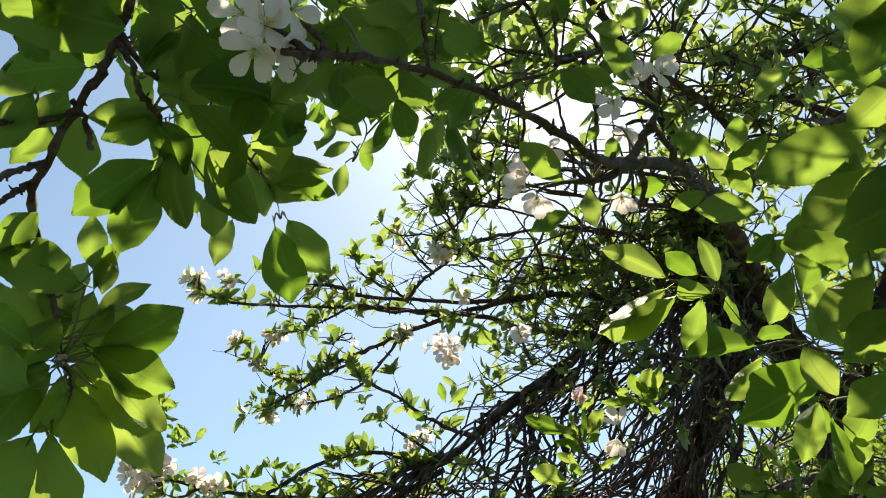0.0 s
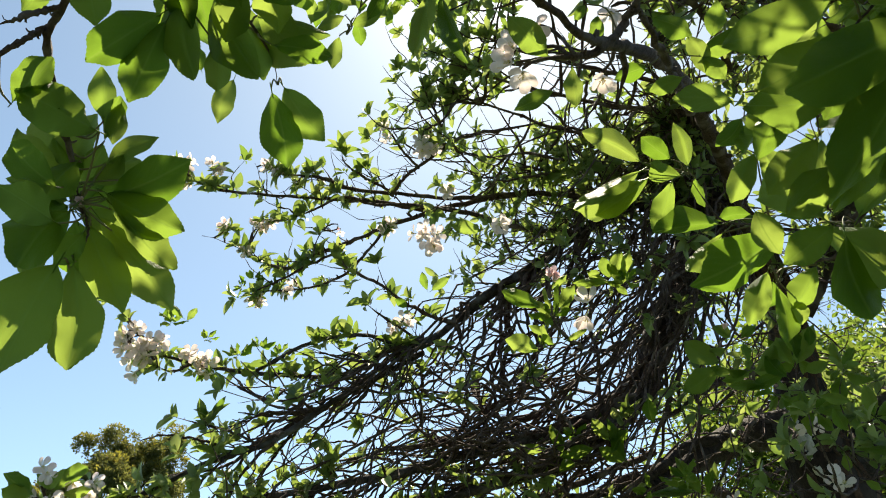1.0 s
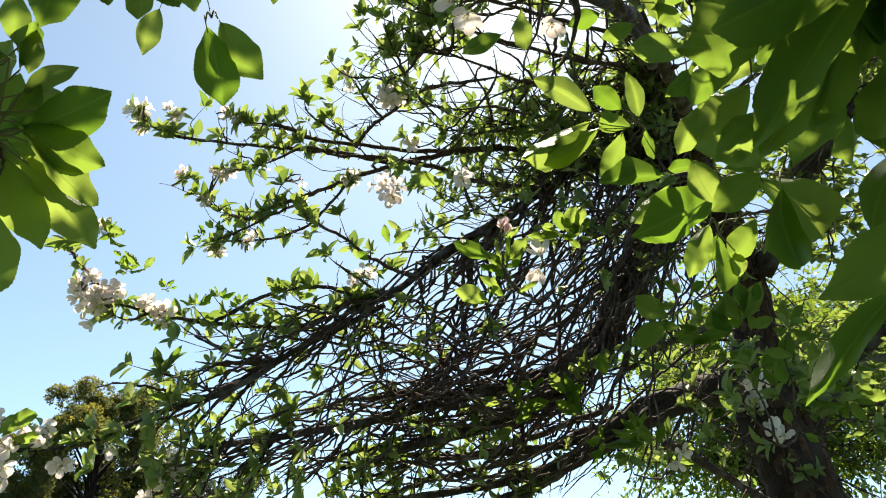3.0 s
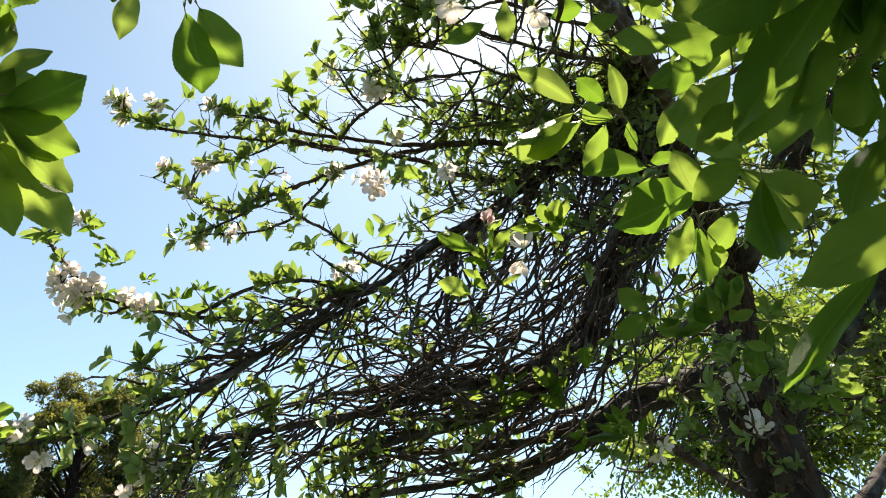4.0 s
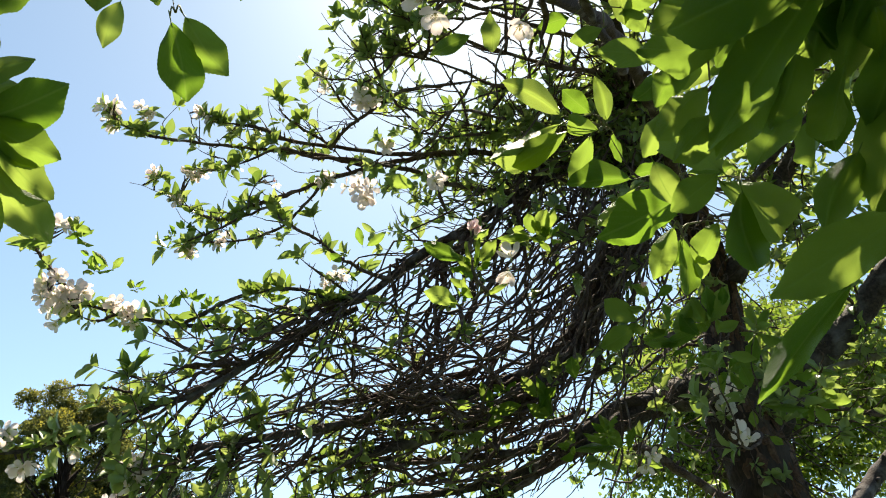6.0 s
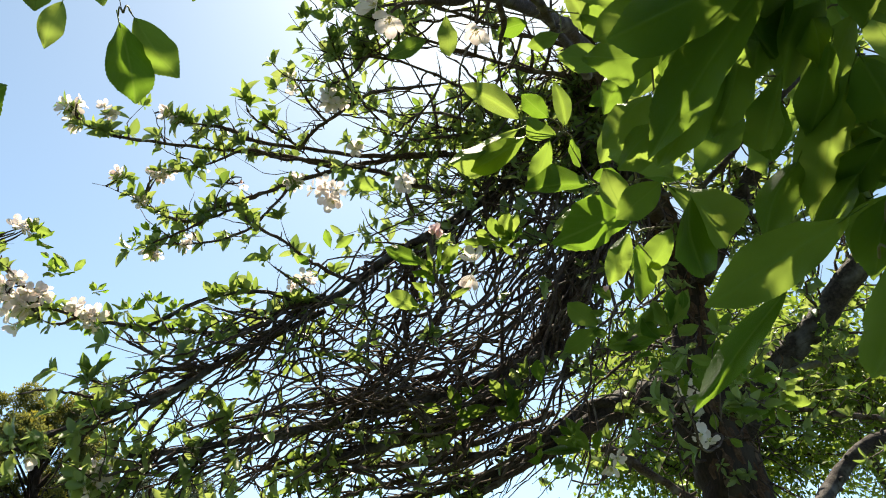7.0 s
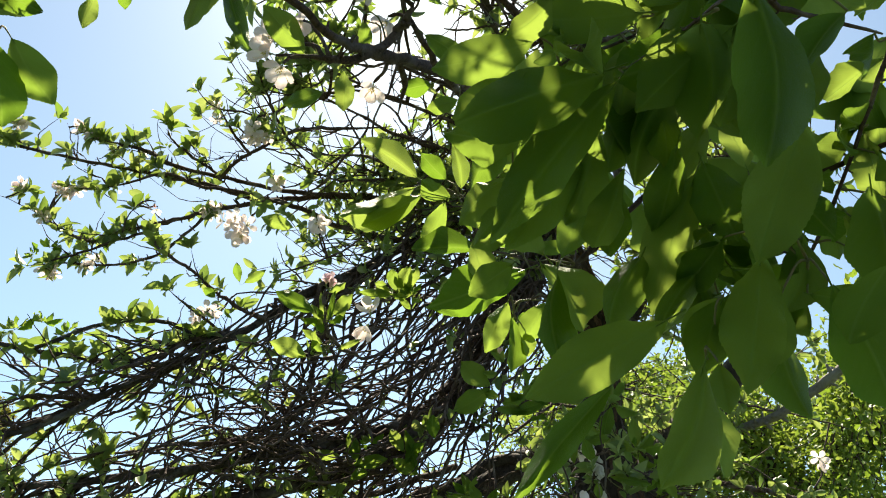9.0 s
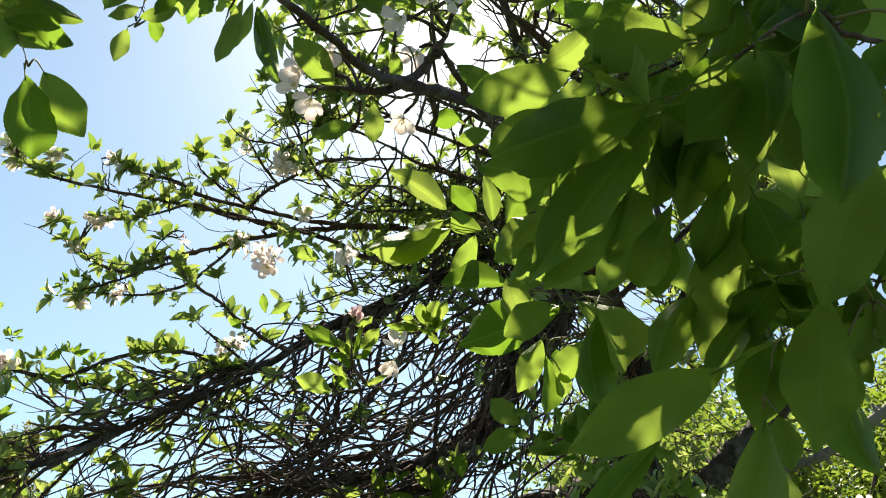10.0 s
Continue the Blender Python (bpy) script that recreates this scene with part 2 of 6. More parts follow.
def leaf_batch(base, axis, face, length, width, fold=0.2, bend=0.2):
    """Many small leaves as one set of vertices and faces: six stations with a folded rib, 20 triangles each."""
    base, axis, face = np.asarray(base), np.asarray(axis, dtype=float), np.asarray(face, dtype=float)
    axis = axis / np.linalg.norm(axis, axis=1)[:, None]
    face = face - axis * (face * axis).sum(1)[:, None]
    face /= np.linalg.norm(face, axis=1)[:, None] + 1e-9
    side = np.cross(axis, face)
    length, width = np.asarray(length)[:, None], np.asarray(width)[:, None]
    rib, left, right = [], [], []
    for v, w in ((0.0, 0.02), (0.16, 0.33), (0.4, 0.5), (0.65, 0.46), (0.86, 0.27), (1.0, 0.01)):
        mid = base + axis * length * v - face * length * bend * v * v
        rib.append(mid)
        left.append(mid + side * width * w + face * width * fold * w * 2)
        right.append(mid - side * width * w + face * width * fold * w * 2)
    n = len(base)
    verts = np.stack(rib + left + right, axis=1).reshape(-1, 3)
    pattern = []
    for k in range(5):
        pattern += [(k, k + 1, 7 + k, 6 + k), (k + 1, k, 12 + k, 13 + k)]
    faces = (np.array(pattern)[None] + (np.arange(n) * 18)[:, None, None]).reshape(-1, 4)
    return verts, faces


def unit(v):
    v = np.asarray(v, dtype=float)
    return v / (np.linalg.norm(v) + 1e-9)


def placed_many(meshes, poses, name, mat, parent, label):
    """Many leaves, each one of the given meshes at a pose, as one mesh."""
    verts, faces, uvs, at = [], [], [], 0
    for k, m in enumerate(poses):
        me = meshes[k % len(meshes)]
        v = np.zeros(len(me.vertices) * 3)
        me.vertices.foreach_get("co", v)
        m = np.array(m)
        verts.append(v.reshape(-1, 3) @ m[:3, :3].T + m[:3, 3])
        faces.extend([tuple(i + at for i in p.vertices) for p in me.polygons])
        uv = np.zeros((len(me.vertices), 2))
        for loop, data in zip(me.loops, me.uv_layers[0].data):
            uv[loop.vertex_index] = data.uv
        uvs.append(uv)
        at += len(me.vertices)
    return part(name, mesh_from(name, np.vstack(verts), faces, mat, np.vstack(uvs)), parent, label, "stuff")


# ---- ground ----
def ground_sheet():
    steps = np.concatenate([-np.geomspace(2000, 8, 14), np.linspace(-7, 7, 15), np.geomspace(8, 2000, 14)])
    n = len(steps)
    verts = [(x, y, 0.05 * noise.noise((x * 0.15, y * 0.15, 0)) if abs(x) < 60 and abs(y) < 60 else 0.0) for y in steps for x in steps]
    faces = [(j * n + i, j * n + i + 1, (j + 1) * n + i + 1, (j + 1) * n + i) for j in range(n - 1) for i in range(n - 1)]
    ob = new("ground", mesh_from("ground", verts, faces, GRASS))
    return tagged(ob, "green orchard grass on nearly level ground", "ground", kind="structure")


ground_sheet()
# ---- the apple tree ----
apple_tree = tagged(new("apple_tree"), "old apple tree in blossom with a tangle of dark twigs", "tree")
BASE = Vector((1.2, 1.75, 0.0))
apple_tree.location = BASE
SHIFT = Matrix.Translation(-BASE)
WOOD, TIPS = [], []


def local(points):
    return [(x - BASE.x, y - BASE.y, z - BASE.z, r) for x, y, z, r in points]


def branch(kind, *points):
    """A trunk, limb or branch of the tree through points of (x, y, z, radius)."""
    if kind in ("branch", "bough") and points[-1][1] > 1.0:
        points = [(x, y, z, max(0.0014, r * 0.8)) for x, y, z, r in points]
    if kind == "limb":
        points = [(x, y, z, r * (0.82 + 0.18 * min(1.0, r / 0.055))) for x, y, z, r in points]
    line = smooth_line(points, 6)
    for ends in (line[:8], line[::-1][:8]):
        # a free end runs out thin
        free = all(np.linalg.norm(other[:, :3] - ends[0, :3], axis=1).min() > 0.03 for _, other in WOOD)
        if kind == "branch" and ends[0, 3] < 0.0085 and free:
            ends[:, 3] *= np.linspace(0.2, 1.0, 8)
    WOOD.append((kind, line))
    sides = {"trunk": 22, "limb": 12}.get(kind, 8)
    verts, faces = tube(local(line), sides, {"trunk": 0.05, "limb": 0.06}.get(kind, 0.09), 0.3 if kind == "branch" else 0.08, 0.18)
    pieces = [(verts, faces)]
    if kind != "trunk":
        # knots and short dead spurs
        span = np.linalg.norm(np.diff(line[:, :3], axis=0), axis=1).sum()
        for _ in range(int(span * (16 if kind == "limb" else 60))):
            k = rng.integers(1, len(line) - 1)
            p, r = line[k, :3], line[k, 3]
            d = unit(np.cross(line[k + 1, :3] - p, rng.normal(size=3)) + 0.4 * (line[k + 1, :3] - p))
            long = min(0.005 + r * rng.uniform(0.9, 3.2), 0.028) if p[1] > 1.0 else min(0.004 + r, 0.009)
            spur = [(*p, r * 0.5), (*(p + d * long * 0.7), r * 0.38), (*(p + d * long + (0, 0, 0.002)), r * 0.25)]
            pieces.append(tube(local(spur), 5))
        verts, faces = joined(pieces)
    mat = {"trunk": TRUNK_BARK, "limb": BARK, "bough": GREY_BARK}.get(kind, TWIG)
    part(kind, mesh_from(kind, verts, faces, mat), apple_tree)
    return line


LEAVES = [leaf_mesh("leaf", k + 1, LEAF, bend=b, fold=f, ruffle=u, broad=w) for k, (b, f, u, w) in enumerate((
    (0.1, 0.14, 0.03, 1.0), (0.24, 0.2, 0.045, 1.12), (0.06, 0.28, 0.04, 0.92), (0.3, 0.1, 0.055, 1.05),
    (-0.14, 0.18, 0.045, 1.18), (0.16, 0.34, 0.035, 0.88), (0.36, 0.22, 0.06, 1.0), (0.02, 0.12, 0.05, 1.1)))]


def leaf(base, tip, width, roll):
    width = min(width * 0.88, 0.58 * math.dist(base, tip))
    FEET.append((np.array(base), unit(np.array(tip) - np.array(base))))
    part("leaf", LEAVES[rng.integers(len(LEAVES))], apple_tree, m=SHIFT @ leaf_pose(base, tip, width, roll + rng.normal(0, 9)))


SPRAYED, FEET = [], []


def stalk(hub, *ends):
    """Short leaf stalks from where they spring to the feet of their leaves."""
    for end in ends:
        mid = [(a + b) / 2 + rng.normal(0, 0.002) for a, b in zip(hub, end)]
        line = smooth_line([(*hub, 0.0013), (*mid, 0.001), (*end, 0.0009)], 3)
        part("leaf_stalk", mesh_from("leaf_stalk", *tube(local(line), 5), STALK), apple_tree)


def spray(line, count, spread, size, low=0.0, high=1.0):
    """Leaves that stand round a branch, their faces turned to the light."""
    for _ in range(count):
        k = int(rng.uniform(low, high) * (len(line) - 2))
        along = unit(line[k + 1, :3] - line[k, :3])
        out = unit(np.cross(along, rng.normal(size=3)))
        b = line[k, :3] + out * abs(rng.normal(0, spread))
        y = Vector(unit(out + along * rng.uniform(-0.2, 0.9) + (0, 0, -0.7) + rng.normal(0, 0.25, 3)))
        z = Vector(unit(np.array(SUN) * 0.9 + rng.normal(0, 0.6, 3)))
        z = (y * z.dot(y) - z).normalized()
        long = size * rng.uniform(0.6, 1.15)
        m = Matrix((y.cross(z) * long * rng.uniform(0.4, 0.54), y * long, z * long)).transposed().to_4x4()
        m.translation = b
        SPRAYED.append(SHIFT @ m)


def rosette(place, facing, count, size):
    """A whorl of young leaves at the end of a spur, the outer ones longer and flatter."""
    d = unit(facing)
    side = unit(np.cross(d, (0.3, 0.9, 0.2)))
    other = np.cross(d, side)
    for k in range(count):
        a = k * 2.4 + rng.normal(0, 0.2)
        out = np.cos(a) * side + np.sin(a) * other
        share = k / count
        y = Vector(unit(d * (1.1 - 0.9 * share) + out * (0.5 + 0.6 * share) + rng.normal(0, 0.12, 3)))
        z = Vector(d) + Vector(rng.normal(0, 0.25, 3))
        z = (z - y * z.dot(y)).normalized()
        long = size * (0.5 + 0.5 * share) * rng.uniform(0.85, 1.15)
        m = Matrix((y.cross(z) * long * rng.uniform(0.4, 0.52), y * long, z * long)).transposed().to_4x4()
        m.translation = Vector(np.array(place) + out * 0.003 - d * 0.008 * share)
        part("leaf", LEAVES[rng.integers(len(LEAVES))], apple_tree, m=SHIFT @ m)


def petal_mesh(name, mat, cup, seed):
    """One petal of length 1 along y: narrow at its foot, broad and notched at the end, cupped."""
    r = np.random.default_rng(seed)
    verts, uvs, faces = [], [], []
    shape = ((0, 0.05), (0.2, 0.13), (0.45, 0.25), (0.7, 0.31), (0.88, 0.24), (1.0, 0.07))
    for v, w in shape:
        for s in range(-2, 3):
            u = s / 2
            y = v - 0.05 * (v > 0.9) * (1 - abs(u)) + r.normal(0, 0.012)
            verts.append((u * w, y, cup * v * v * 0.5 + cup * 0.5 * u * u * w + r.normal(0, 0.012)))
            uvs.append((0.5 + u * w, v))
    for k in range(5):
        for s in range(4):
            faces.append((k * 5 + s, k * 5 + s + 1, (k + 1) * 5 + s + 1, (k + 1) * 5 + s))
    return mesh_from(name, verts, faces, mat, uvs)


PETALS = [petal_mesh("petal", PETAL, c, k) for k, c in enumerate((0.15, 0.3, 0.45, -0.1))]
BUD_PETALS = [petal_mesh("petal", BUD, c, 9 + k) for k, c in enumerate((0.9, 1.1))]


def heart_mesh():
    """The middle of a blossom: a green cup and stalk, with a brush of stamens."""
    pieces = [tube([(0, 0, -0.55, 0.03), (0.03, 0, -0.25, 0.03), (0, 0, -0.1, 0.07), (0, 0, 0.0, 0.1), (0, 0, 0.03, 0.06)], 6)]
    green = sum(len(f) for _, f in pieces)
    r = np.random.default_rng(3)
    for _ in range(14):
        a, s = r.uniform(0, 6.28), r.uniform(0.08, 0.26)
        h = r.uniform(0.2, 0.34)
        pieces.append(tube([(0, 0, 0.02, 0.01), (s * 0.6 * math.cos(a), s * 0.6 * math.sin(a), h * 0.7, 0.01), (s * math.cos(a), s * math.sin(a), h, 0.032), (s * math.cos(a), s * math.sin(a), h + 0.03, 0.02)], 4))
    verts, faces = joined(pieces)
    me = mesh_from("heart", verts, faces, CALYX)
    me.materials.append(STAMEN)
    me.polygons.foreach_set("material_index", [0] * green + [1] * (len(faces) - green))
    return me


HEART = heart_mesh()
BLOOMS = []


def blossom(place, facing, size, kind, more=True):
    """A blossom as wide as size: wide open, half closed and seen from its side, or still a pink bud."""
    z = Vector(facing).normalized()
    x = z.orthogonal().normalized()
    turn = Matrix((x, z.cross(x), z)).transposed().to_4x4() @ Matrix.Rotation(rng.uniform(0, 6.28), 4, "Z")
    half = size * 0.57
    if (Vector(place) - Vector((0.05, -0.03, 1.44))).length > 1.3:
        if rng.random() < 0.28:
            TIPS.append((np.array(place) - np.array(z) * 0.016, unit(np.array(z) * 0.6 + rng.normal(0, 0.5, 3)), 0.9))
        if more and kind == "open":
            blossom(tuple(np.array(place) + rng.normal(0, 0.011, 3)), tuple(unit(np.array(z) + rng.normal(0, 0.6, 3))), size * 0.9, "side" if rng.random() < 0.4 else kind, False)
    BLOOMS.append((np.array(place), np.array(z) * half * 0.5))
    m = SHIFT @ Matrix.Translation(place) @ turn @ Matrix.Scale(half, 4)
    ob = part("blossom", HEART, apple_tree, {"bud": "pink closed apple blossom bud", "side": "half-open white and pink apple blossom"}.get(kind, "open white apple blossom"), m=m)
    lift = {"open": 18, "side": 42, "bud": 76}[kind]
    for k in range(5):
        mesh = (BUD_PETALS if kind == "bud" else PETALS)[rng.integers(2 if kind == "bud" else 4)]
        turn = Matrix.Rotation(radians(72 * k + rng.normal(0, 7)), 4, "Z") @ Matrix.Translation((0, 0.05, 0)) @ Matrix.Rotation(radians(lift + rng.normal(0, 10)), 4, "X")
        part("petal", mesh, ob, m=turn @ Matrix.Diagonal((rng.uniform(0.92, 1.15), rng.uniform(0.9, 1.08), 1, 1)))



# trunk and main limbs
branch('trunk', (1.205, 1.75, -0.05, 0.2), (1.19, 1.76, 0.25, 0.165), (1.172, 1.77, 0.8, 0.155), (1.159, 1.775, 1.297, 0.1068), (1.154, 1.783, 1.451, 0.0961), (1.132, 1.789, 1.590, 0.0890), (1.112, 1.807, 1.725, 0.0880), (1.090, 1.829, 1.856, 0.0838), (1.100, 1.844, 1.995, 0.0671), (1.095, 1.817, 2.148, 0.0564), (1.062, 1.779, 2.280, 0.0546), (0.999, 1.732, 2.390, 0.0559), (0.900, 1.656, 2.498, 0.0601), (0.818, 1.585, 2.566, 0.0534))
branch('limb', (0.838, 1.606, 2.522, 0.0587), (0.793, 1.640, 2.403, 0.0620), (0.748, 1.672, 2.269, 0.0580), (0.671, 1.705, 2.137, 0.0500), (0.608, 1.720, 2.005, 0.0400), (0.515, 1.724, 1.907, 0.0361), (0.395, 1.727, 1.797, 0.0259), (0.244, 1.713, 1.732, 0.0178), (0.088, 1.681, 1.681, 0.0115), (-0.031, 1.647, 1.634, 0.0070))
branch('limb', (0.854, 1.609, 2.506, 0.0498), (0.791, 1.512, 2.592, 0.0270), (0.711, 1.377, 2.635, 0.0190), (0.618, 1.240, 2.674, 0.0150), (0.516, 1.100, 2.703, 0.0125), (0.393, 0.908, 2.698, 0.0100), (0.221, 0.701, 2.684, 0.0080))
branch('limb', (1.031, 1.818, 1.892, 0.0593), (0.911, 1.858, 1.881, 0.0463), (0.774, 1.876, 1.815, 0.0345), (0.667, 1.873, 1.753, 0.0265), (0.516, 1.876, 1.680, 0.0185), (0.355, 1.865, 1.626, 0.0145), (0.201, 1.847, 1.593, 0.0115), (0.025, 1.796, 1.561, 0.0107), (-0.135, 1.750, 1.520, 0.0075))
branch('limb', (0.800, 1.598, 2.524, 0.0300), (0.678, 1.559, 2.470, 0.0218), (0.538, 1.538, 2.428, 0.0150), (0.426, 1.554, 2.356, 0.0140), (0.332, 1.558, 2.282, 0.0140), (0.238, 1.544, 2.207, 0.0130), (0.149, 1.520, 2.137, 0.0118), (0.080, 1.510, 2.067, 0.0108), (0.002, 1.497, 1.994, 0.0095), (-0.074, 1.476, 1.983, 0.0094), (-0.140, 1.506, 1.939, 0.0081), (-0.219, 1.532, 1.923, 0.0076), (-0.340, 1.547, 1.930, 0.0064), (-0.447, 1.558, 1.939, 0.0058), (-0.551, 1.550, 1.954, 0.0052), (-0.637, 1.531, 1.971, 0.0037))
branch('limb', (0.573, 1.720, 1.971, 0.0271), (0.442, 1.716, 1.887, 0.0201), (0.315, 1.691, 1.838, 0.0179), (0.196, 1.673, 1.801, 0.0160), (0.083, 1.647, 1.764, 0.0135), (-0.037, 1.622, 1.724, 0.0119), (-0.163, 1.596, 1.694, 0.0104), (-0.281, 1.571, 1.666, 0.0089), (-0.383, 1.539, 1.647, 0.0082))
branch('limb', (0.208, 1.538, 2.181, 0.0095), (0.108, 1.522, 2.089, 0.0091), (0.014, 1.501, 2.013, 0.0082), (-0.064, 1.474, 1.990, 0.0067), (-0.131, 1.481, 2.010, 0.0054), (-0.212, 1.501, 2.012, 0.0055), (-0.292, 1.525, 1.995, 0.0056), (-0.357, 1.543, 1.963, 0.0057), (-0.414, 1.558, 1.935, 0.0050))
branch('limb', (0.002, 1.521, 1.986, 0.0089), (-0.100, 1.516, 1.923, 0.0081), (-0.207, 1.502, 1.853, 0.0080), (-0.273, 1.494, 1.797, 0.0080), (-0.347, 1.478, 1.747, 0.0073), (-0.417, 1.453, 1.719, 0.0072), (-0.489, 1.425, 1.675, 0.0065), (-0.554, 1.395, 1.631, 0.0058), (-0.608, 1.363, 1.611, 0.0045), (-0.675, 1.308, 1.597, 0.0038))
branch('limb', (0.888, 1.849, 1.870, 0.0212), (0.749, 1.846, 1.849, 0.0171), (0.646, 1.854, 1.775, 0.0151), (0.510, 1.840, 1.723, 0.0130), (0.365, 1.824, 1.695, 0.0111), (0.195, 1.798, 1.673, 0.0093), (0.048, 1.764, 1.672, 0.0068), (-0.089, 1.724, 1.630, 0.0052))
branch('limb', (1.135, 1.816, 1.727, 0.0490), (1.209, 1.754, 1.859, 0.0437), (1.271, 1.684, 1.956, 0.0401), (1.337, 1.607, 2.032, 0.0383), (1.386, 1.529, 2.120, 0.0364), (1.453, 1.408, 2.233, 0.0328))
branch('limb', (1.108, 1.756, 2.217, 0.0373), (1.160, 1.660, 2.343, 0.0317), (1.203, 1.558, 2.461, 0.0280), (1.254, 1.434, 2.575, 0.0242), (1.311, 1.321, 2.646, 0.0205), (1.378, 1.229, 2.670, 0.0186))

# outer branches
branch('bough', (1.245, 1.714, 1.919, 0.0107), (1.342, 1.576, 1.934, 0.0130), (1.393, 1.463, 1.946, 0.0144), (1.461, 1.379, 2.001, 0.0153), (1.527, 1.278, 2.073, 0.0153), (1.603, 1.127, 2.176, 0.0136))
branch('limb', (1.237, 1.820, 1.436, 0.0290), (1.427, 1.866, 1.598, 0.0260), (1.532, 1.904, 1.682, 0.0240), (1.625, 1.882, 1.763, 0.0230), (1.724, 1.859, 1.795, 0.0220), (1.834, 1.826, 1.798, 0.0190), (1.965, 1.775, 1.751, 0.0150))
branch('branch', (1.282, 1.743, 1.844, 0.0091), (1.427, 1.706, 1.816, 0.0112), (1.554, 1.671, 1.797, 0.0095), (1.682, 1.629, 1.761, 0.0078))
branch('branch', (0.538, 1.538, 2.428, 0.0121), (0.345, 1.520, 2.456, 0.0102), (0.158, 1.517, 2.427, 0.0093), (0.008, 1.521, 2.391, 0.0084), (-0.138, 1.487, 2.391, 0.0068), (-0.262, 1.462, 2.379, 0.0052), (-0.405, 1.424, 2.361, 0.0045), (-0.511, 1.384, 2.345, 0.0044), (-0.577, 1.351, 2.354, 0.0037))
branch('branch', (-0.505, 1.387, 2.345, 0.0037), (-0.520, 1.371, 2.360, 0.0030), (-0.524, 1.355, 2.381, 0.0030))
branch('branch', (0.295, 1.507, 2.453, 0.0078), (0.096, 1.502, 2.419, 0.0069), (-0.081, 1.478, 2.412, 0.0060), (-0.194, 1.457, 2.406, 0.0060), (-0.262, 1.425, 2.416, 0.0052), (-0.315, 1.413, 2.415, 0.0045), (-0.371, 1.392, 2.405, 0.0037))
branch('branch', (-0.080, 1.463, 2.400, 0.0045), (-0.158, 1.427, 2.422, 0.0037), (-0.211, 1.383, 2.437, 0.0029), (-0.220, 1.354, 2.457, 0.0022))
branch('branch', (0.406, 1.535, 2.336, 0.0093), (0.221, 1.532, 2.356, 0.0084), (0.068, 1.503, 2.382, 0.0083), (-0.020, 1.504, 2.359, 0.0075), (-0.120, 1.517, 2.326, 0.0067), (-0.217, 1.530, 2.281, 0.0067), (-0.299, 1.534, 2.244, 0.0060), (-0.358, 1.537, 2.210, 0.0052), (-0.414, 1.508, 2.214, 0.0045), (-0.477, 1.473, 2.241, 0.0037))
branch('branch', (0.068, 1.496, 2.374, 0.0052), (-0.050, 1.478, 2.380, 0.0045), (-0.135, 1.475, 2.372, 0.0045), (-0.218, 1.448, 2.376, 0.0044), (-0.292, 1.457, 2.339, 0.0037), (-0.350, 1.459, 2.311, 0.0030))
branch('branch', (0.080, 1.495, 2.053, 0.0062), (0.010, 1.506, 2.077, 0.0056), (-0.061, 1.507, 2.119, 0.0049), (-0.119, 1.504, 2.160, 0.0050), (-0.194, 1.518, 2.202, 0.0051), (-0.226, 1.513, 2.246, 0.0037))
branch('branch', (-0.092, 1.509, 2.345, 0.0045), (-0.148, 1.534, 2.271, 0.0045), (-0.195, 1.546, 2.214, 0.0044), (-0.252, 1.553, 2.180, 0.0037), (-0.318, 1.550, 2.158, 0.0037), (-0.396, 1.536, 2.144, 0.0030), (-0.470, 1.525, 2.119, 0.0030))
branch('branch', (-0.215, 1.528, 2.263, 0.0045), (-0.307, 1.526, 2.212, 0.0037), (-0.365, 1.530, 2.174, 0.0037), (-0.418, 1.520, 2.139, 0.0029))
branch('branch', (-0.094, 1.465, 2.394, 0.0060), (-0.059, 1.421, 2.427, 0.0052), (-0.010, 1.369, 2.436, 0.0050), (0.044, 1.326, 2.459, 0.0057), (0.103, 1.291, 2.470, 0.0056), (0.177, 1.280, 2.477, 0.0056), (0.302, 1.281, 2.515, 0.0065))
branch('branch', (-0.023, 1.377, 2.424, 0.0043), (-0.065, 1.333, 2.446, 0.0036), (-0.091, 1.292, 2.462, 0.0028), (-0.112, 1.275, 2.480, 0.0021))
branch('branch', (0.130, 1.345, 2.397, 0.0049), (0.078, 1.289, 2.409, 0.0041), (0.042, 1.248, 2.430, 0.0041), (0.012, 1.197, 2.458, 0.0033), (-0.012, 1.151, 2.479, 0.0026), (-0.026, 1.112, 2.505, 0.0020))
branch('branch', (0.141, 1.324, 2.424, 0.0049), (0.255, 1.339, 2.454, 0.0043), (0.346, 1.369, 2.458, 0.0044), (0.472, 1.396, 2.480, 0.0053))
branch('branch', (0.115, 1.419, 2.362, 0.0043), (0.159, 1.362, 2.370, 0.0042), (0.194, 1.307, 2.408, 0.0035), (0.239, 1.236, 2.456, 0.0034), (0.224, 1.174, 2.500, 0.0027))
branch('branch', (0.474, 1.605, 2.120, 0.0053), (0.480, 1.479, 2.145, 0.0043), (0.521, 1.355, 2.133, 0.0041), (0.544, 1.229, 2.126, 0.0032), (0.530, 1.020, 2.071, 0.0028))
branch('branch', (0.484, 1.369, 2.130, 0.0034), (0.302, 1.089, 1.862, 0.0025), (0.230, 0.933, 1.796, 0.0026), (0.199, 0.894, 1.799, 0.0029), (0.186, 0.879, 1.814, 0.0029), (0.180, 0.858, 1.836, 0.0020))
branch('branch', (0.447, 1.305, 2.048, 0.0032), (0.330, 1.071, 1.889, 0.0020), (0.283, 0.962, 1.856, 0.0018), (0.259, 0.938, 1.849, 0.0013))
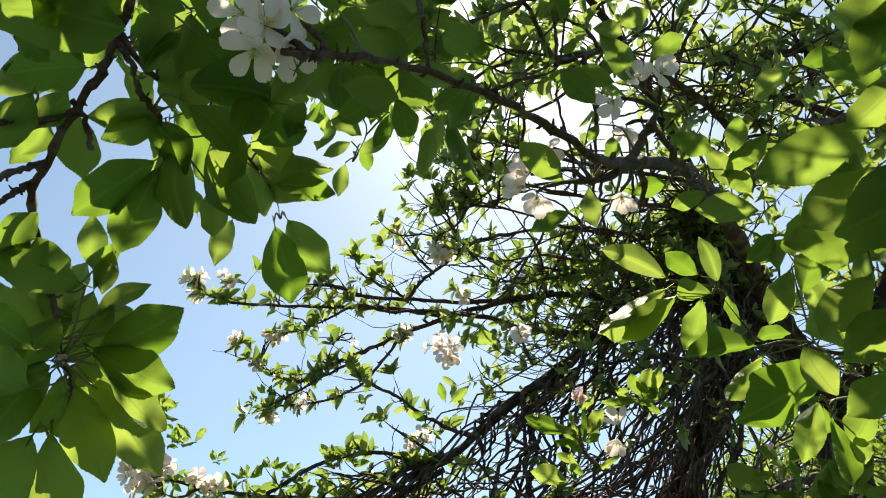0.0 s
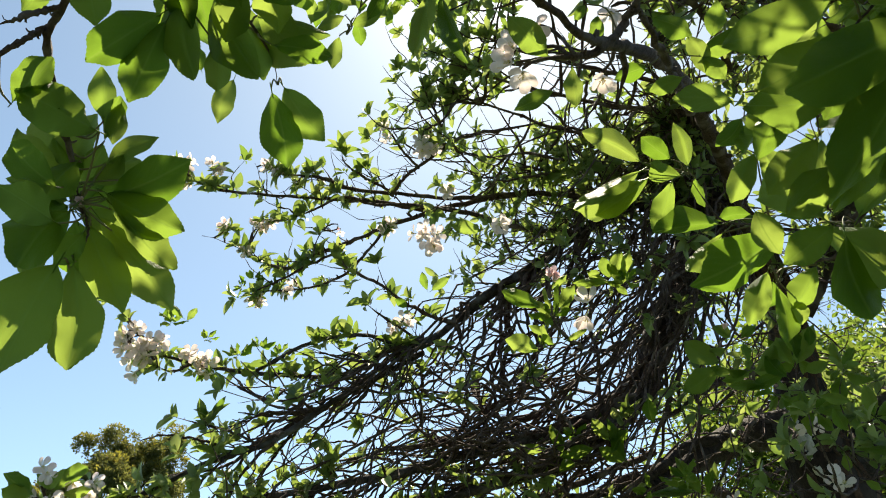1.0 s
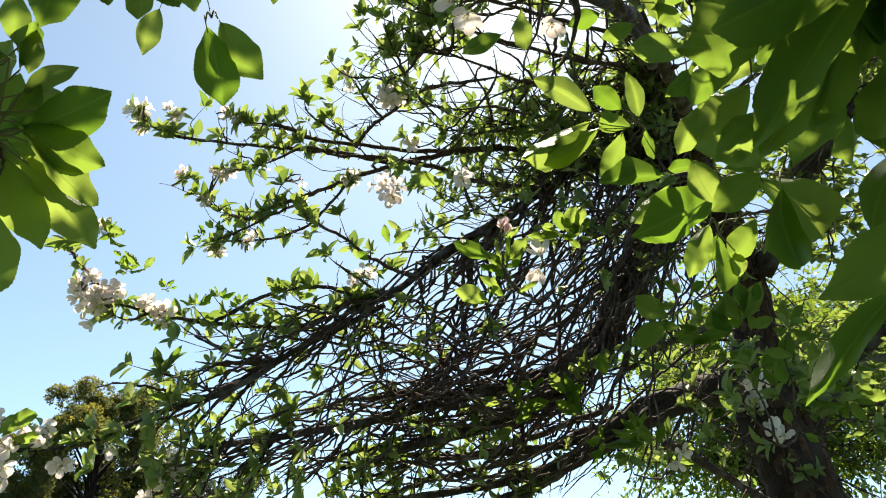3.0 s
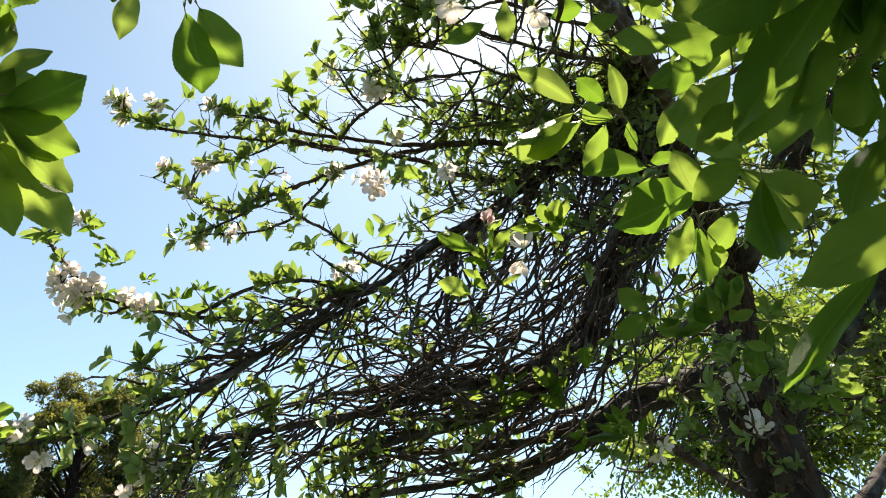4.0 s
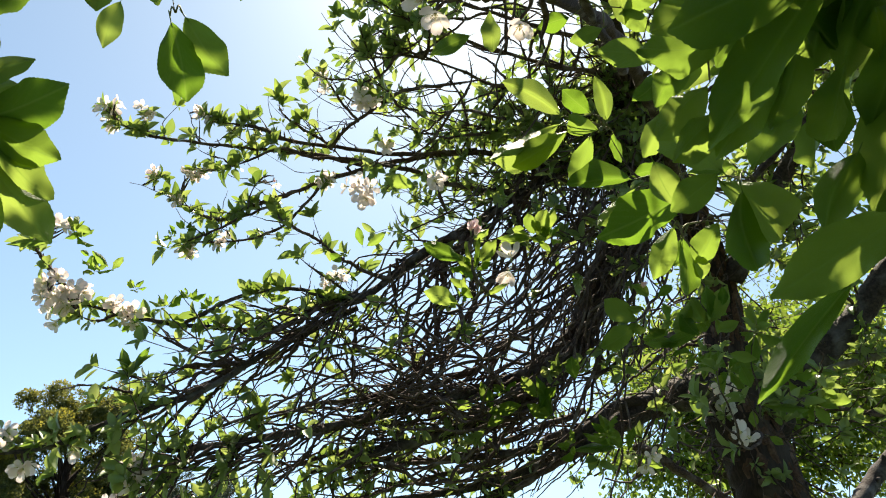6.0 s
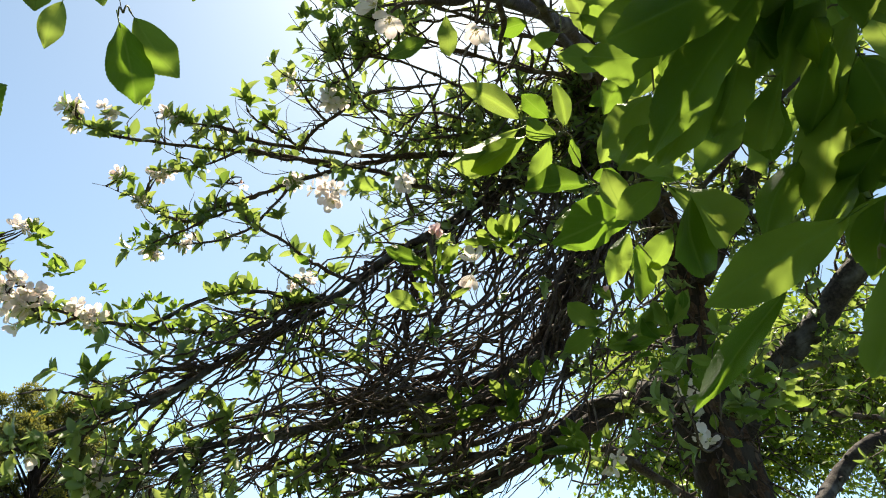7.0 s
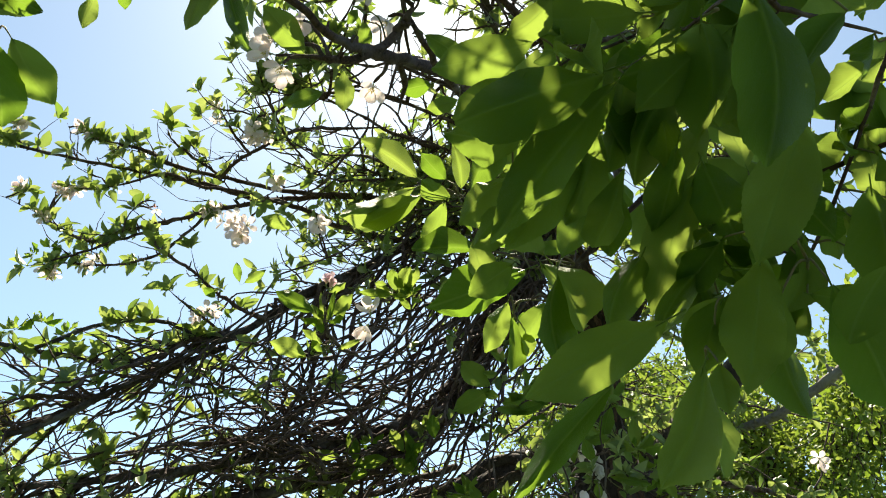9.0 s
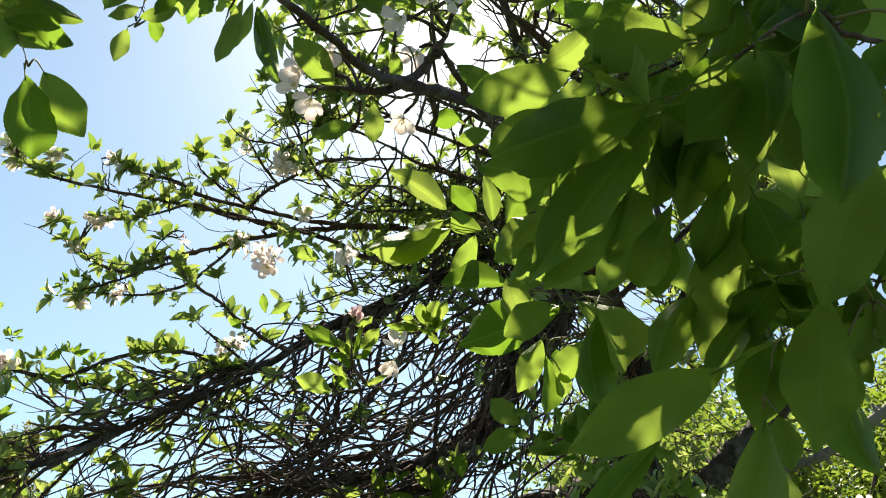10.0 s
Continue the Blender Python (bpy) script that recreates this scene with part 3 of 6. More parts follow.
branch('branch', (0.893, 1.602, 1.995, 0.0129), (0.776, 1.557, 1.957, 0.0107), (0.681, 1.557, 1.911, 0.0067), (0.588, 1.555, 1.850, 0.0043), (0.496, 1.583, 1.854, 0.0029))
branch('branch', (0.893, 1.621, 1.939, 0.0097), (0.825, 1.635, 1.849, 0.0071), (0.763, 1.660, 1.765, 0.0062), (0.714, 1.673, 1.682, 0.0046))
branch('branch', (0.745, 1.742, 1.721, 0.0177), (0.853, 1.758, 1.668, 0.0149), (0.970, 1.764, 1.599, 0.0136), (1.082, 1.765, 1.531, 0.0139))
branch('branch', (1.019, 1.354, 1.751, 0.0043), (0.939, 1.336, 1.793, 0.0042), (0.886, 1.309, 1.797, 0.0034))
branch('branch', (0.682, 1.056, 1.629, 0.0021), (0.723, 1.065, 1.631, 0.0022), (0.782, 1.100, 1.688, 0.0023), (0.906, 1.186, 1.743, 0.0032))
branch('branch', (-0.347, 1.478, 1.747, 0.0040), (-0.401, 1.447, 1.768, 0.0033), (-0.456, 1.416, 1.776, 0.0033), (-0.509, 1.384, 1.783, 0.0019))
branch('branch', (-0.544, 1.531, 1.950, 0.0051), (-0.579, 1.505, 1.919, 0.0036), (-0.604, 1.472, 1.919, 0.0028))
branch('branch', (-0.637, 1.530, 1.973, 0.0045), (-0.665, 1.461, 2.000, 0.0058), (-0.680, 1.395, 2.025, 0.0057), (-0.681, 1.343, 2.033, 0.0042))
branch('branch', (0.090, 1.592, 1.898, 0.0049), (-0.043, 1.568, 1.831, 0.0041), (-0.188, 1.553, 1.743, 0.0041), (-0.299, 1.522, 1.684, 0.0033), (-0.354, 1.511, 1.599, 0.0033), (-0.415, 1.487, 1.561, 0.0026))
branch('branch', (-0.040, 1.625, 1.762, 0.0049), (-0.162, 1.585, 1.699, 0.0041), (-0.249, 1.563, 1.619, 0.0034), (-0.283, 1.543, 1.546, 0.0033), (-0.329, 1.536, 1.479, 0.0027))
branch('branch', (-0.061, 1.510, 2.112, 0.0028), (-0.097, 1.490, 2.147, 0.0021), (-0.120, 1.464, 2.194, 0.0014))
branch('branch', (0.001, 1.495, 1.998, 0.0047), (-0.066, 1.458, 2.030, 0.0040), (-0.104, 1.427, 2.043, 0.0033), (-0.135, 1.396, 2.056, 0.0020))
branch('branch', (0.764, 1.855, 1.795, 0.0177), (0.617, 1.877, 1.732, 0.0159), (0.484, 1.880, 1.657, 0.0133), (0.372, 1.876, 1.596, 0.0107), (0.248, 1.867, 1.546, 0.0075), (0.145, 1.862, 1.483, 0.0051))
branch('branch', (0.670, 1.837, 1.734, 0.0141), (0.540, 1.846, 1.672, 0.0123), (0.446, 1.859, 1.616, 0.0099), (0.352, 1.856, 1.571, 0.0067), (0.262, 1.856, 1.518, 0.0044))
branch('branch', (0.596, 1.849, 1.773, 0.0127), (0.463, 1.846, 1.712, 0.0116), (0.321, 1.840, 1.662, 0.0099), (0.198, 1.821, 1.633, 0.0082), (0.081, 1.805, 1.598, 0.0058), (-0.030, 1.781, 1.554, 0.0035))
branch('branch', (0.640, 1.822, 1.824, 0.0119), (0.489, 1.810, 1.763, 0.0108), (0.361, 1.801, 1.714, 0.0091), (0.208, 1.781, 1.671, 0.0073), (0.091, 1.758, 1.651, 0.0064), (-0.032, 1.736, 1.606, 0.0042), (-0.109, 1.720, 1.561, 0.0027))
branch('branch', (0.492, 1.729, 1.892, 0.0107), (0.367, 1.734, 1.812, 0.0097), (0.231, 1.725, 1.741, 0.0080), (0.102, 1.713, 1.700, 0.0071), (-0.022, 1.683, 1.672, 0.0055), (-0.137, 1.657, 1.633, 0.0040), (-0.220, 1.643, 1.586, 0.0026))
branch('branch', (0.390, 1.676, 1.935, 0.0097), (0.269, 1.674, 1.869, 0.0087), (0.152, 1.662, 1.826, 0.0078), (0.040, 1.632, 1.794, 0.0069), (-0.079, 1.600, 1.770, 0.0054), (-0.178, 1.584, 1.730, 0.0039), (-0.245, 1.575, 1.670, 0.0025))
crown_a = branch('branch', (0.711, 1.377, 2.635, 0.0099), (0.496, 1.340, 2.620, 0.0071), (0.308, 1.296, 2.619, 0.0053), (0.130, 1.238, 2.619, 0.0036), (0.019, 1.196, 2.636, 0.0022))
crown_b = branch('branch', (0.753, 1.454, 2.604, 0.0102), (0.548, 1.423, 2.581, 0.0072), (0.353, 1.384, 2.569, 0.0054), (0.196, 1.324, 2.577, 0.0037), (0.079, 1.278, 2.579, 0.0022), (-0.004, 1.250, 2.580, 0.0014))
crown_c = branch('branch', (0.670, 1.302, 2.661, 0.0089), (0.417, 1.253, 2.665, 0.0061), (0.237, 1.204, 2.669, 0.0044), (0.096, 1.155, 2.674, 0.0029))
crown_d = branch('branch', (0.793, 1.521, 2.579, 0.0104), (0.601, 1.506, 2.533, 0.0074), (0.434, 1.485, 2.513, 0.0056), (0.300, 1.439, 2.478, 0.0038), (0.176, 1.397, 2.491, 0.0022))

# near branches that reach out overhead
branch('branch', (0.99, 1.72, 2.39, 0.024), (0.86, 1.52, 2.405, 0.02), (0.735, 1.307, 2.402, 0.0175), (0.611, 1.123, 2.377, 0.0155), (0.449, 0.872, 2.275, 0.0122), (0.300, 0.657, 2.117, 0.0097), (0.185, 0.491, 1.963, 0.0059), (0.140, 0.437, 1.917, 0.0042), (0.083, 0.387, 1.910, 0.0036), (0.033, 0.339, 1.893, 0.0029), (-0.031, 0.285, 1.859, 0.0025), (-0.064, 0.261, 1.836, 0.0024), (-0.078, 0.247, 1.818, 0.0019), (-0.085, 0.248, 1.802, 0.0012))
branch('branch', (0.133, 0.459, 1.911, 0.0027), (0.160, 0.473, 1.931, 0.0045), (0.195, 0.478, 1.973, 0.0047), (0.207, 0.457, 1.988, 0.0042), (0.211, 0.445, 1.998, 0.0024))
branch('branch', (0.210, 0.471, 2.002, 0.0027), (0.245, 0.515, 2.002, 0.0039), (0.317, 0.632, 2.057, 0.0053), (0.448, 0.866, 2.200, 0.0102))
branch('branch', (0.209, 0.524, 1.994, 0.0038), (0.224, 0.561, 1.994, 0.0036), (0.225, 0.601, 1.978, 0.0024))
branch('branch', (0.037, 0.344, 1.901, 0.0013), (0.060, 0.343, 1.913, 0.0014), (0.091, 0.346, 1.931, 0.0009), (0.097, 0.324, 1.959, 0.0009), (0.107, 0.315, 1.975, 0.0009))
branch('branch', (0.042, 0.347, 1.898, 0.0011), (0.030, 0.374, 1.889, 0.0009), (0.025, 0.390, 1.887, 0.0009))
branch('branch', (-0.009, 0.304, 1.872, 0.0014), (-0.013, 0.289, 1.896, 0.0017), (-0.017, 0.276, 1.917, 0.0019), (-0.025, 0.251, 1.932, 0.0019))
branch('branch', (-0.170, 0.202, 1.925, 0.0034), (-0.205, 0.258, 1.902, 0.0029), (-0.223, 0.284, 1.888, 0.0028), (-0.235, 0.300, 1.868, 0.0029), (-0.253, 0.314, 1.844, 0.0028), (-0.274, 0.338, 1.819, 0.0028), (-0.288, 0.356, 1.805, 0.0027), (-0.294, 0.397, 1.784, 0.0029), (-0.295, 0.441, 1.757, 0.0025), (-0.294, 0.468, 1.733, 0.0020))
branch('branch', (-0.251, 0.314, 1.846, 0.0022), (-0.263, 0.306, 1.828, 0.0024), (-0.273, 0.287, 1.805, 0.0025), (-0.286, 0.274, 1.788, 0.0025))
branch('branch', (-0.273, 0.338, 1.821, 0.0023), (-0.281, 0.329, 1.806, 0.0020), (-0.287, 0.322, 1.791, 0.0020), (-0.297, 0.320, 1.782, 0.0018))
branch('branch', (-0.287, 0.350, 1.813, 0.0021), (-0.291, 0.344, 1.798, 0.0021), (-0.293, 0.338, 1.784, 0.0020), (-0.303, 0.338, 1.773, 0.0018))
branch('branch', (-0.253, 0.308, 1.849, 0.0020), (-0.247, 0.321, 1.842, 0.0020), (-0.245, 0.335, 1.830, 0.0018))
branch('branch', (-0.225, 0.286, 1.886, 0.0027), (-0.217, 0.303, 1.877, 0.0022), (-0.214, 0.318, 1.866, 0.0022), (-0.208, 0.338, 1.866, 0.0021), (-0.210, 0.361, 1.858, 0.0016))
branch('branch', (-0.221, 0.284, 1.889, 0.0027), (-0.216, 0.307, 1.888, 0.0023), (-0.211, 0.334, 1.897, 0.0021), (-0.204, 0.360, 1.906, 0.0020), (-0.183, 0.399, 1.909, 0.0015), (-0.157, 0.458, 1.903, 0.0011), (-0.156, 0.501, 1.900, 0.0009))
branch('branch', (-0.294, 0.468, 1.733, 0.0013), (-0.288, 0.479, 1.719, 0.0010), (-0.289, 0.485, 1.703, 0.0009), (-0.297, 0.489, 1.681, 0.0009))
branch('branch', (-0.081, 0.391, 1.948, 0.0010), (-0.076, 0.468, 1.987, 0.0009), (-0.097, 0.525, 1.998, 0.0009))
branch('branch', (-0.002, 0.331, 2.000, 0.0015), (-0.008, 0.418, 2.037, 0.0014), (-0.004, 0.524, 2.078, 0.0010))
branch('branch', (0.418, 0.420, 1.923, 0.0044), (0.430, 0.449, 1.870, 0.0038), (0.425, 0.485, 1.799, 0.0031), (0.415, 0.534, 1.779, 0.0025), (0.408, 0.583, 1.794, 0.0023), (0.378, 0.631, 1.831, 0.0017), (0.350, 0.656, 1.853, 0.0014), (0.317, 0.653, 1.916, 0.0011))
branch('branch', (0.407, 0.518, 1.770, 0.0024), (0.396, 0.542, 1.744, 0.0018), (0.383, 0.572, 1.752, 0.0013), (0.371, 0.607, 1.746, 0.0010))
branch('branch', (0.55, 0.47, 1.92, 0.003), (0.47, 0.46, 1.84, 0.0027), (0.397, 0.504, 1.759, 0.0021))
near_right = branch('branch', (0.494, 0.167, 1.863, 0.0019), (0.516, 0.230, 1.823, 0.0017), (0.522, 0.300, 1.757, 0.0015), (0.507, 0.349, 1.694, 0.0014), (0.484, 0.361, 1.659, 0.0012), (0.444, 0.365, 1.633, 0.0009), (0.416, 0.354, 1.615, 0.0009))
branch('branch', (0.463, 0.298, 1.670, 0.0017), (0.463, 0.335, 1.708, 0.0014), (0.438, 0.347, 1.777, 0.0012), (0.392, 0.330, 1.815, 0.0009))
branch('branch', (0.460, 0.198, 1.774, 0.0030), (0.395, 0.198, 1.773, 0.0019), (0.351, 0.182, 1.759, 0.0012), (0.347, 0.236, 1.779, 0.0010), (0.321, 0.257, 1.763, 0.0009))
high_a = branch('branch', (0.795, 1.295, 2.641, 0.0129), (0.681, 1.117, 2.662, 0.0089), (0.530, 0.978, 2.650, 0.0075), (0.397, 0.897, 2.635, 0.0044), (0.299, 0.835, 2.609, 0.0024))
high_b = branch('branch', (0.492, 0.944, 2.694, 0.0054), (0.660, 0.974, 2.727, 0.0079), (0.783, 0.953, 2.741, 0.0089), (0.881, 0.925, 2.768, 0.0092), (1.008, 0.866, 2.787, 0.0110))
high_c = branch('branch', (0.563, 1.044, 2.718, 0.0050), (0.695, 1.103, 2.741, 0.0076), (0.806, 1.096, 2.754, 0.0094), (0.908, 1.117, 2.741, 0.0113), (1.087, 1.163, 2.711, 0.0153))
high_d = branch('branch', (0.331, 0.680, 2.432, 0.0036), (0.241, 0.652, 2.352, 0.0028), (0.166, 0.643, 2.313, 0.0022), (0.094, 0.608, 2.288, 0.0017), (0.060, 0.576, 2.290, 0.0012))
high_e = branch('branch', (0.287, 0.600, 2.499, 0.0046), (0.185, 0.585, 2.413, 0.0033), (0.092, 0.556, 2.326, 0.0025), (0.012, 0.530, 2.227, 0.0015), (-0.017, 0.517, 2.175, 0.0011))
high_f = branch('branch', (0.172, 1.084, 2.986, 0.0080), (-0.006, 1.061, 2.932, 0.0060), (-0.195, 1.031, 2.804, 0.0045), (-0.336, 0.974, 2.712, 0.0030), (-0.432, 0.902, 2.641, 0.0020))
high_g = branch('branch', (0.103, 0.895, 2.990, 0.0070), (-0.107, 0.854, 2.876, 0.0055), (-0.266, 0.818, 2.756, 0.0040), (-0.423, 0.773, 2.648, 0.0030), (-0.543, 0.719, 2.552, 0.0020))
high_h = branch('branch', (0.192, 1.295, 3.035, 0.0060), (0.025, 1.229, 2.956, 0.0050), (-0.121, 1.137, 2.827, 0.0040), (-0.222, 1.074, 2.743, 0.0030), (-0.285, 0.996, 2.681, 0.0020))
roof_h = branch('branch', (0.429, 0.412, 1.988, 0.0050), (0.387, 0.427, 1.967, 0.0040), (0.384, 0.474, 2.005, 0.0030), (0.379, 0.517, 2.065, 0.0020))
roof_a = branch('branch', (-0.373, 0.237, 1.935, 0.0024), (-0.314, 0.317, 1.986, 0.0022), (-0.241, 0.387, 2.031, 0.0021), (-0.137, 0.464, 2.086, 0.0016), (-0.055, 0.515, 2.110, 0.0014))
roof_b = branch('branch', (-0.271, 0.224, 1.986, 0.0023), (-0.217, 0.324, 2.057, 0.0023), (-0.142, 0.402, 2.117, 0.0022), (-0.066, 0.450, 2.158, 0.0017), (-0.016, 0.490, 2.182, 0.0014))
roof_d = branch('branch', (0.491, 0.401, 1.954, 0.0041), (0.489, 0.490, 1.959, 0.0036), (0.476, 0.574, 1.969, 0.0031), (0.454, 0.653, 1.981, 0.0024), (0.443, 0.730, 1.982, 0.0017))
roof_e = branch('branch', (0.470, 0.191, 1.912, 0.0031), (0.445, 0.252, 1.897, 0.0023), (0.405, 0.305, 1.886, 0.0018), (0.356, 0.349, 1.878, 0.0013), (0.317, 0.379, 1.869, 0.0010))
roof_g = branch('branch', (0.420, 0.245, 1.917, 0.0020), (0.373, 0.271, 1.875, 0.0017), (0.328, 0.298, 1.837, 0.0011), (0.298, 0.316, 1.806, 0.0009), (0.272, 0.341, 1.777, 0.0009))
roof_f = branch('branch', (0.587, 0.254, 1.790, 0.0032), (0.560, 0.298, 1.786, 0.0024), (0.508, 0.341, 1.766, 0.0018), (0.464, 0.372, 1.739, 0.0012), (0.430, 0.390, 1.707, 0.0009))

# leaf stalks of the near rosette
stalk((0.316, 0.656, 1.921), (0.268, 0.658, 1.933), (0.266, 0.664, 1.926), (0.275, 0.657, 1.914), (0.300, 0.648, 1.932), (0.319, 0.648, 1.921), (0.308, 0.649, 1.908), (0.303, 0.661, 1.913), (0.325, 0.652, 1.912))
stalk((0.390, 0.624, 1.832), (0.343, 0.643, 1.838), (0.345, 0.648, 1.829), (0.386, 0.595, 1.798), (0.385, 0.604, 1.826), (0.361, 0.570, 1.891))
stalk((0.375, 0.599, 1.758), (0.367, 0.612, 1.764), (0.370, 0.609, 1.744), (0.398, 0.576, 1.752), (0.371, 0.607, 1.746))
stalk((-0.294, 0.468, 1.733), (-0.276, 0.474, 1.743), (-0.273, 0.480, 1.735), (-0.286, 0.480, 1.719), (-0.272, 0.488, 1.719), (-0.288, 0.453, 1.720), (-0.269, 0.422, 1.773), (-0.278, 0.460, 1.768))

# leaves of the near rosette
leaf((0.268, 0.658, 1.933), (0.188, 0.627, 1.952), 0.037, -43)
leaf((0.266, 0.664, 1.926), (0.175, 0.658, 1.863), 0.044, -24)
leaf((0.275, 0.657, 1.914), (0.207, 0.655, 1.857), 0.039, -19)
leaf((0.300, 0.648, 1.932), (0.263, 0.639, 1.959), 0.033, -41)
leaf((0.319, 0.648, 1.921), (0.298, 0.619, 1.967), 0.026, -32)
leaf((0.305, 0.642, 1.903), (0.264, 0.625, 1.910), 0.035, -44)
leaf((0.303, 0.661, 1.913), (0.283, 0.702, 1.863), 0.031, 4)
leaf((0.325, 0.652, 1.912), (0.339, 0.670, 1.878), 0.016, 31)
leaf((0.343, 0.643, 1.838), (0.263, 0.638, 1.819), 0.039, -28)
leaf((0.345, 0.648, 1.829), (0.300, 0.668, 1.785), 0.029, -6)
leaf((0.386, 0.595, 1.798), (0.282, 0.584, 1.731), 0.060, -13)
leaf((0.361, 0.570, 1.891), (0.334, 0.594, 1.841), 0.033, 5)
leaf((0.354, 0.566, 1.933), (0.330, 0.595, 1.914), 0.032, -14)
leaf((0.367, 0.612, 1.764), (0.346, 0.638, 1.710), 0.032, 14)
leaf((0.370, 0.609, 1.744), (0.371, 0.614, 1.680), 0.027, 28)
leaf((0.398, 0.576, 1.752), (0.376, 0.597, 1.712), 0.033, 12)
leaf((0.380, 0.600, 1.727), (0.386, 0.609, 1.699), 0.029, 32)
leaf((0.414, 0.687, 1.788), (0.405, 0.706, 1.759), 0.033, 16)
leaf((0.348, 0.667, 1.857), (0.383, 0.649, 1.858), 0.022, 29)
leaf((0.385, 0.604, 1.826), (0.415, 0.567, 1.813), 0.020, 44)
leaf((0.366, 0.499, 1.757), (0.280, 0.428, 1.775), 0.054, -60)
leaf((0.338, 0.339, 1.761), (0.277, 0.361, 1.681), 0.038, 4)
leaf((0.318, 0.493, 1.841), (0.350, 0.445, 1.871), 0.053, 9)
leaf((0.360, 0.504, 1.756), (0.377, 0.461, 1.672), 0.050, 48)
leaf((0.368, 0.483, 1.738), (0.354, 0.462, 1.651), 0.043, 35)
leaf((0.354, 0.445, 1.726), (0.334, 0.356, 1.729), 0.040, -113)
leaf((0.335, 0.444, 1.882), (0.297, 0.463, 1.823), 0.049, 0)
leaf((0.337, 0.365, 1.801), (0.293, 0.368, 1.751), 0.044, -3)
leaf((0.337, 0.316, 1.717), (0.335, 0.327, 1.667), 0.031, 38)
leaf((0.358, 0.381, 1.767), (0.333, 0.364, 1.806), 0.041, -49)
leaf((0.345, 0.349, 1.591), (0.289, 0.390, 1.518), 0.022, -3)

# leaves of the near branch on the far side of the trunk
leaf((0.371, 0.294, 1.588), (0.333, 0.292, 1.517), 0.034, 24)
leaf((0.360, 0.301, 1.617), (0.278, 0.328, 1.568), 0.040, -4)
leaf((0.315, 0.260, 1.764), (0.221, 0.283, 1.721), 0.051, -32)
leaf((0.328, 0.272, 1.774), (0.258, 0.336, 1.668), 0.044, -3)
leaf((0.338, 0.302, 1.720), (0.316, 0.316, 1.661), 0.029, 13)
leaf((0.337, 0.163, 1.740), (0.346, 0.191, 1.647), 0.044, 42)
leaf((0.419, 0.229, 1.726), (0.391, 0.261, 1.645), 0.048, 26)
leaf((0.532, 0.304, 1.813), (0.528, 0.280, 1.837), 0.035, -45)
leaf((0.403, 0.312, 1.742), (0.390, 0.370, 1.649), 0.043, 26)
leaf((0.417, 0.285, 1.664), (0.396, 0.292, 1.577), 0.042, 34)
leaf((0.448, 0.271, 1.639), (0.461, 0.266, 1.561), 0.043, 50)
leaf((0.566, 0.311, 1.723), (0.535, 0.333, 1.741), 0.025, -48)
leaf((0.405, 0.328, 1.603), (0.412, 0.335, 1.572), 0.024, 39)
leaf((0.413, 0.337, 1.678), (0.388, 0.366, 1.633), 0.026, 15)
leaf((0.341, 0.270, 1.812), (0.343, 0.312, 1.772), 0.038, 25)
leaf((0.367, 0.283, 1.784), (0.363, 0.334, 1.732), 0.040, 23)
leaf((0.398, 0.301, 1.741), (0.430, 0.317, 1.688), 0.042, 47)
leaf((0.419, 0.280, 1.745), (0.382, 0.272, 1.783), 0.042, -53)
leaf((0.304, 0.309, 1.796), (0.285, 0.355, 1.754), 0.038, 1)
leaf((0.333, 0.320, 1.770), (0.325, 0.369, 1.712), 0.038, 17)
leaf((0.421, 0.321, 1.693), (0.402, 0.355, 1.662), 0.038, 13)
leaf((0.459, 0.293, 1.684), (0.455, 0.324, 1.640), 0.038, 37)
leaf((0.440, 0.279, 1.725), (0.462, 0.269, 1.710), 0.030, 51)
leaf((0.344, 0.257, 1.820), (0.276, 0.291, 1.824), 0.047, -49)
leaf((0.429, 0.337, 1.658), (0.412, 0.369, 1.618), 0.038, 22)
leaf((0.480, 0.252, 1.706), (0.500, 0.277, 1.642), 0.042, 53)
leaf((0.488, 0.365, 1.643), (0.507, 0.371, 1.588), 0.037, 45)
leaf((0.466, 0.308, 1.651), (0.497, 0.287, 1.630), 0.038, 43)
leaf((0.383, 0.302, 1.753), (0.383, 0.345, 1.699), 0.034, 29)
leaf((0.394, 0.165, 1.737), (0.388, 0.196, 1.720), 0.039, 19)
leaf((0.461, 0.239, 1.640), (0.431, 0.253, 1.594), 0.037, 26)
leaf((0.447, 0.281, 1.714), (0.473, 0.281, 1.680), 0.038, 53)

# leaves of the branch above and beside the eye
leaf((-0.276, 0.474, 1.743), (-0.207, 0.456, 1.772), 0.047, 38)
leaf((-0.279, 0.470, 1.747), (-0.208, 0.475, 1.713), 0.042, 24)
leaf((-0.295, 0.482, 1.725), (-0.250, 0.494, 1.653), 0.041, -18)
leaf((-0.291, 0.487, 1.737), (-0.219, 0.512, 1.662), 0.043, 10)
leaf((-0.285, 0.452, 1.672), (-0.302, 0.453, 1.581), 0.060, -46)
leaf((-0.285, 0.470, 1.680), (-0.276, 0.490, 1.595), 0.048, -21)
leaf((-0.281, 0.477, 1.746), (-0.216, 0.494, 1.686), 0.038, -1)
leaf((-0.288, 0.453, 1.720), (-0.295, 0.425, 1.655), 0.050, -42)
leaf((-0.269, 0.422, 1.773), (-0.291, 0.360, 1.758), 0.049, -59)
leaf((-0.279, 0.440, 1.798), (-0.278, 0.413, 1.834), 0.025, 28)
leaf((-0.266, 0.435, 1.816), (-0.272, 0.453, 1.784), 0.020, -32)
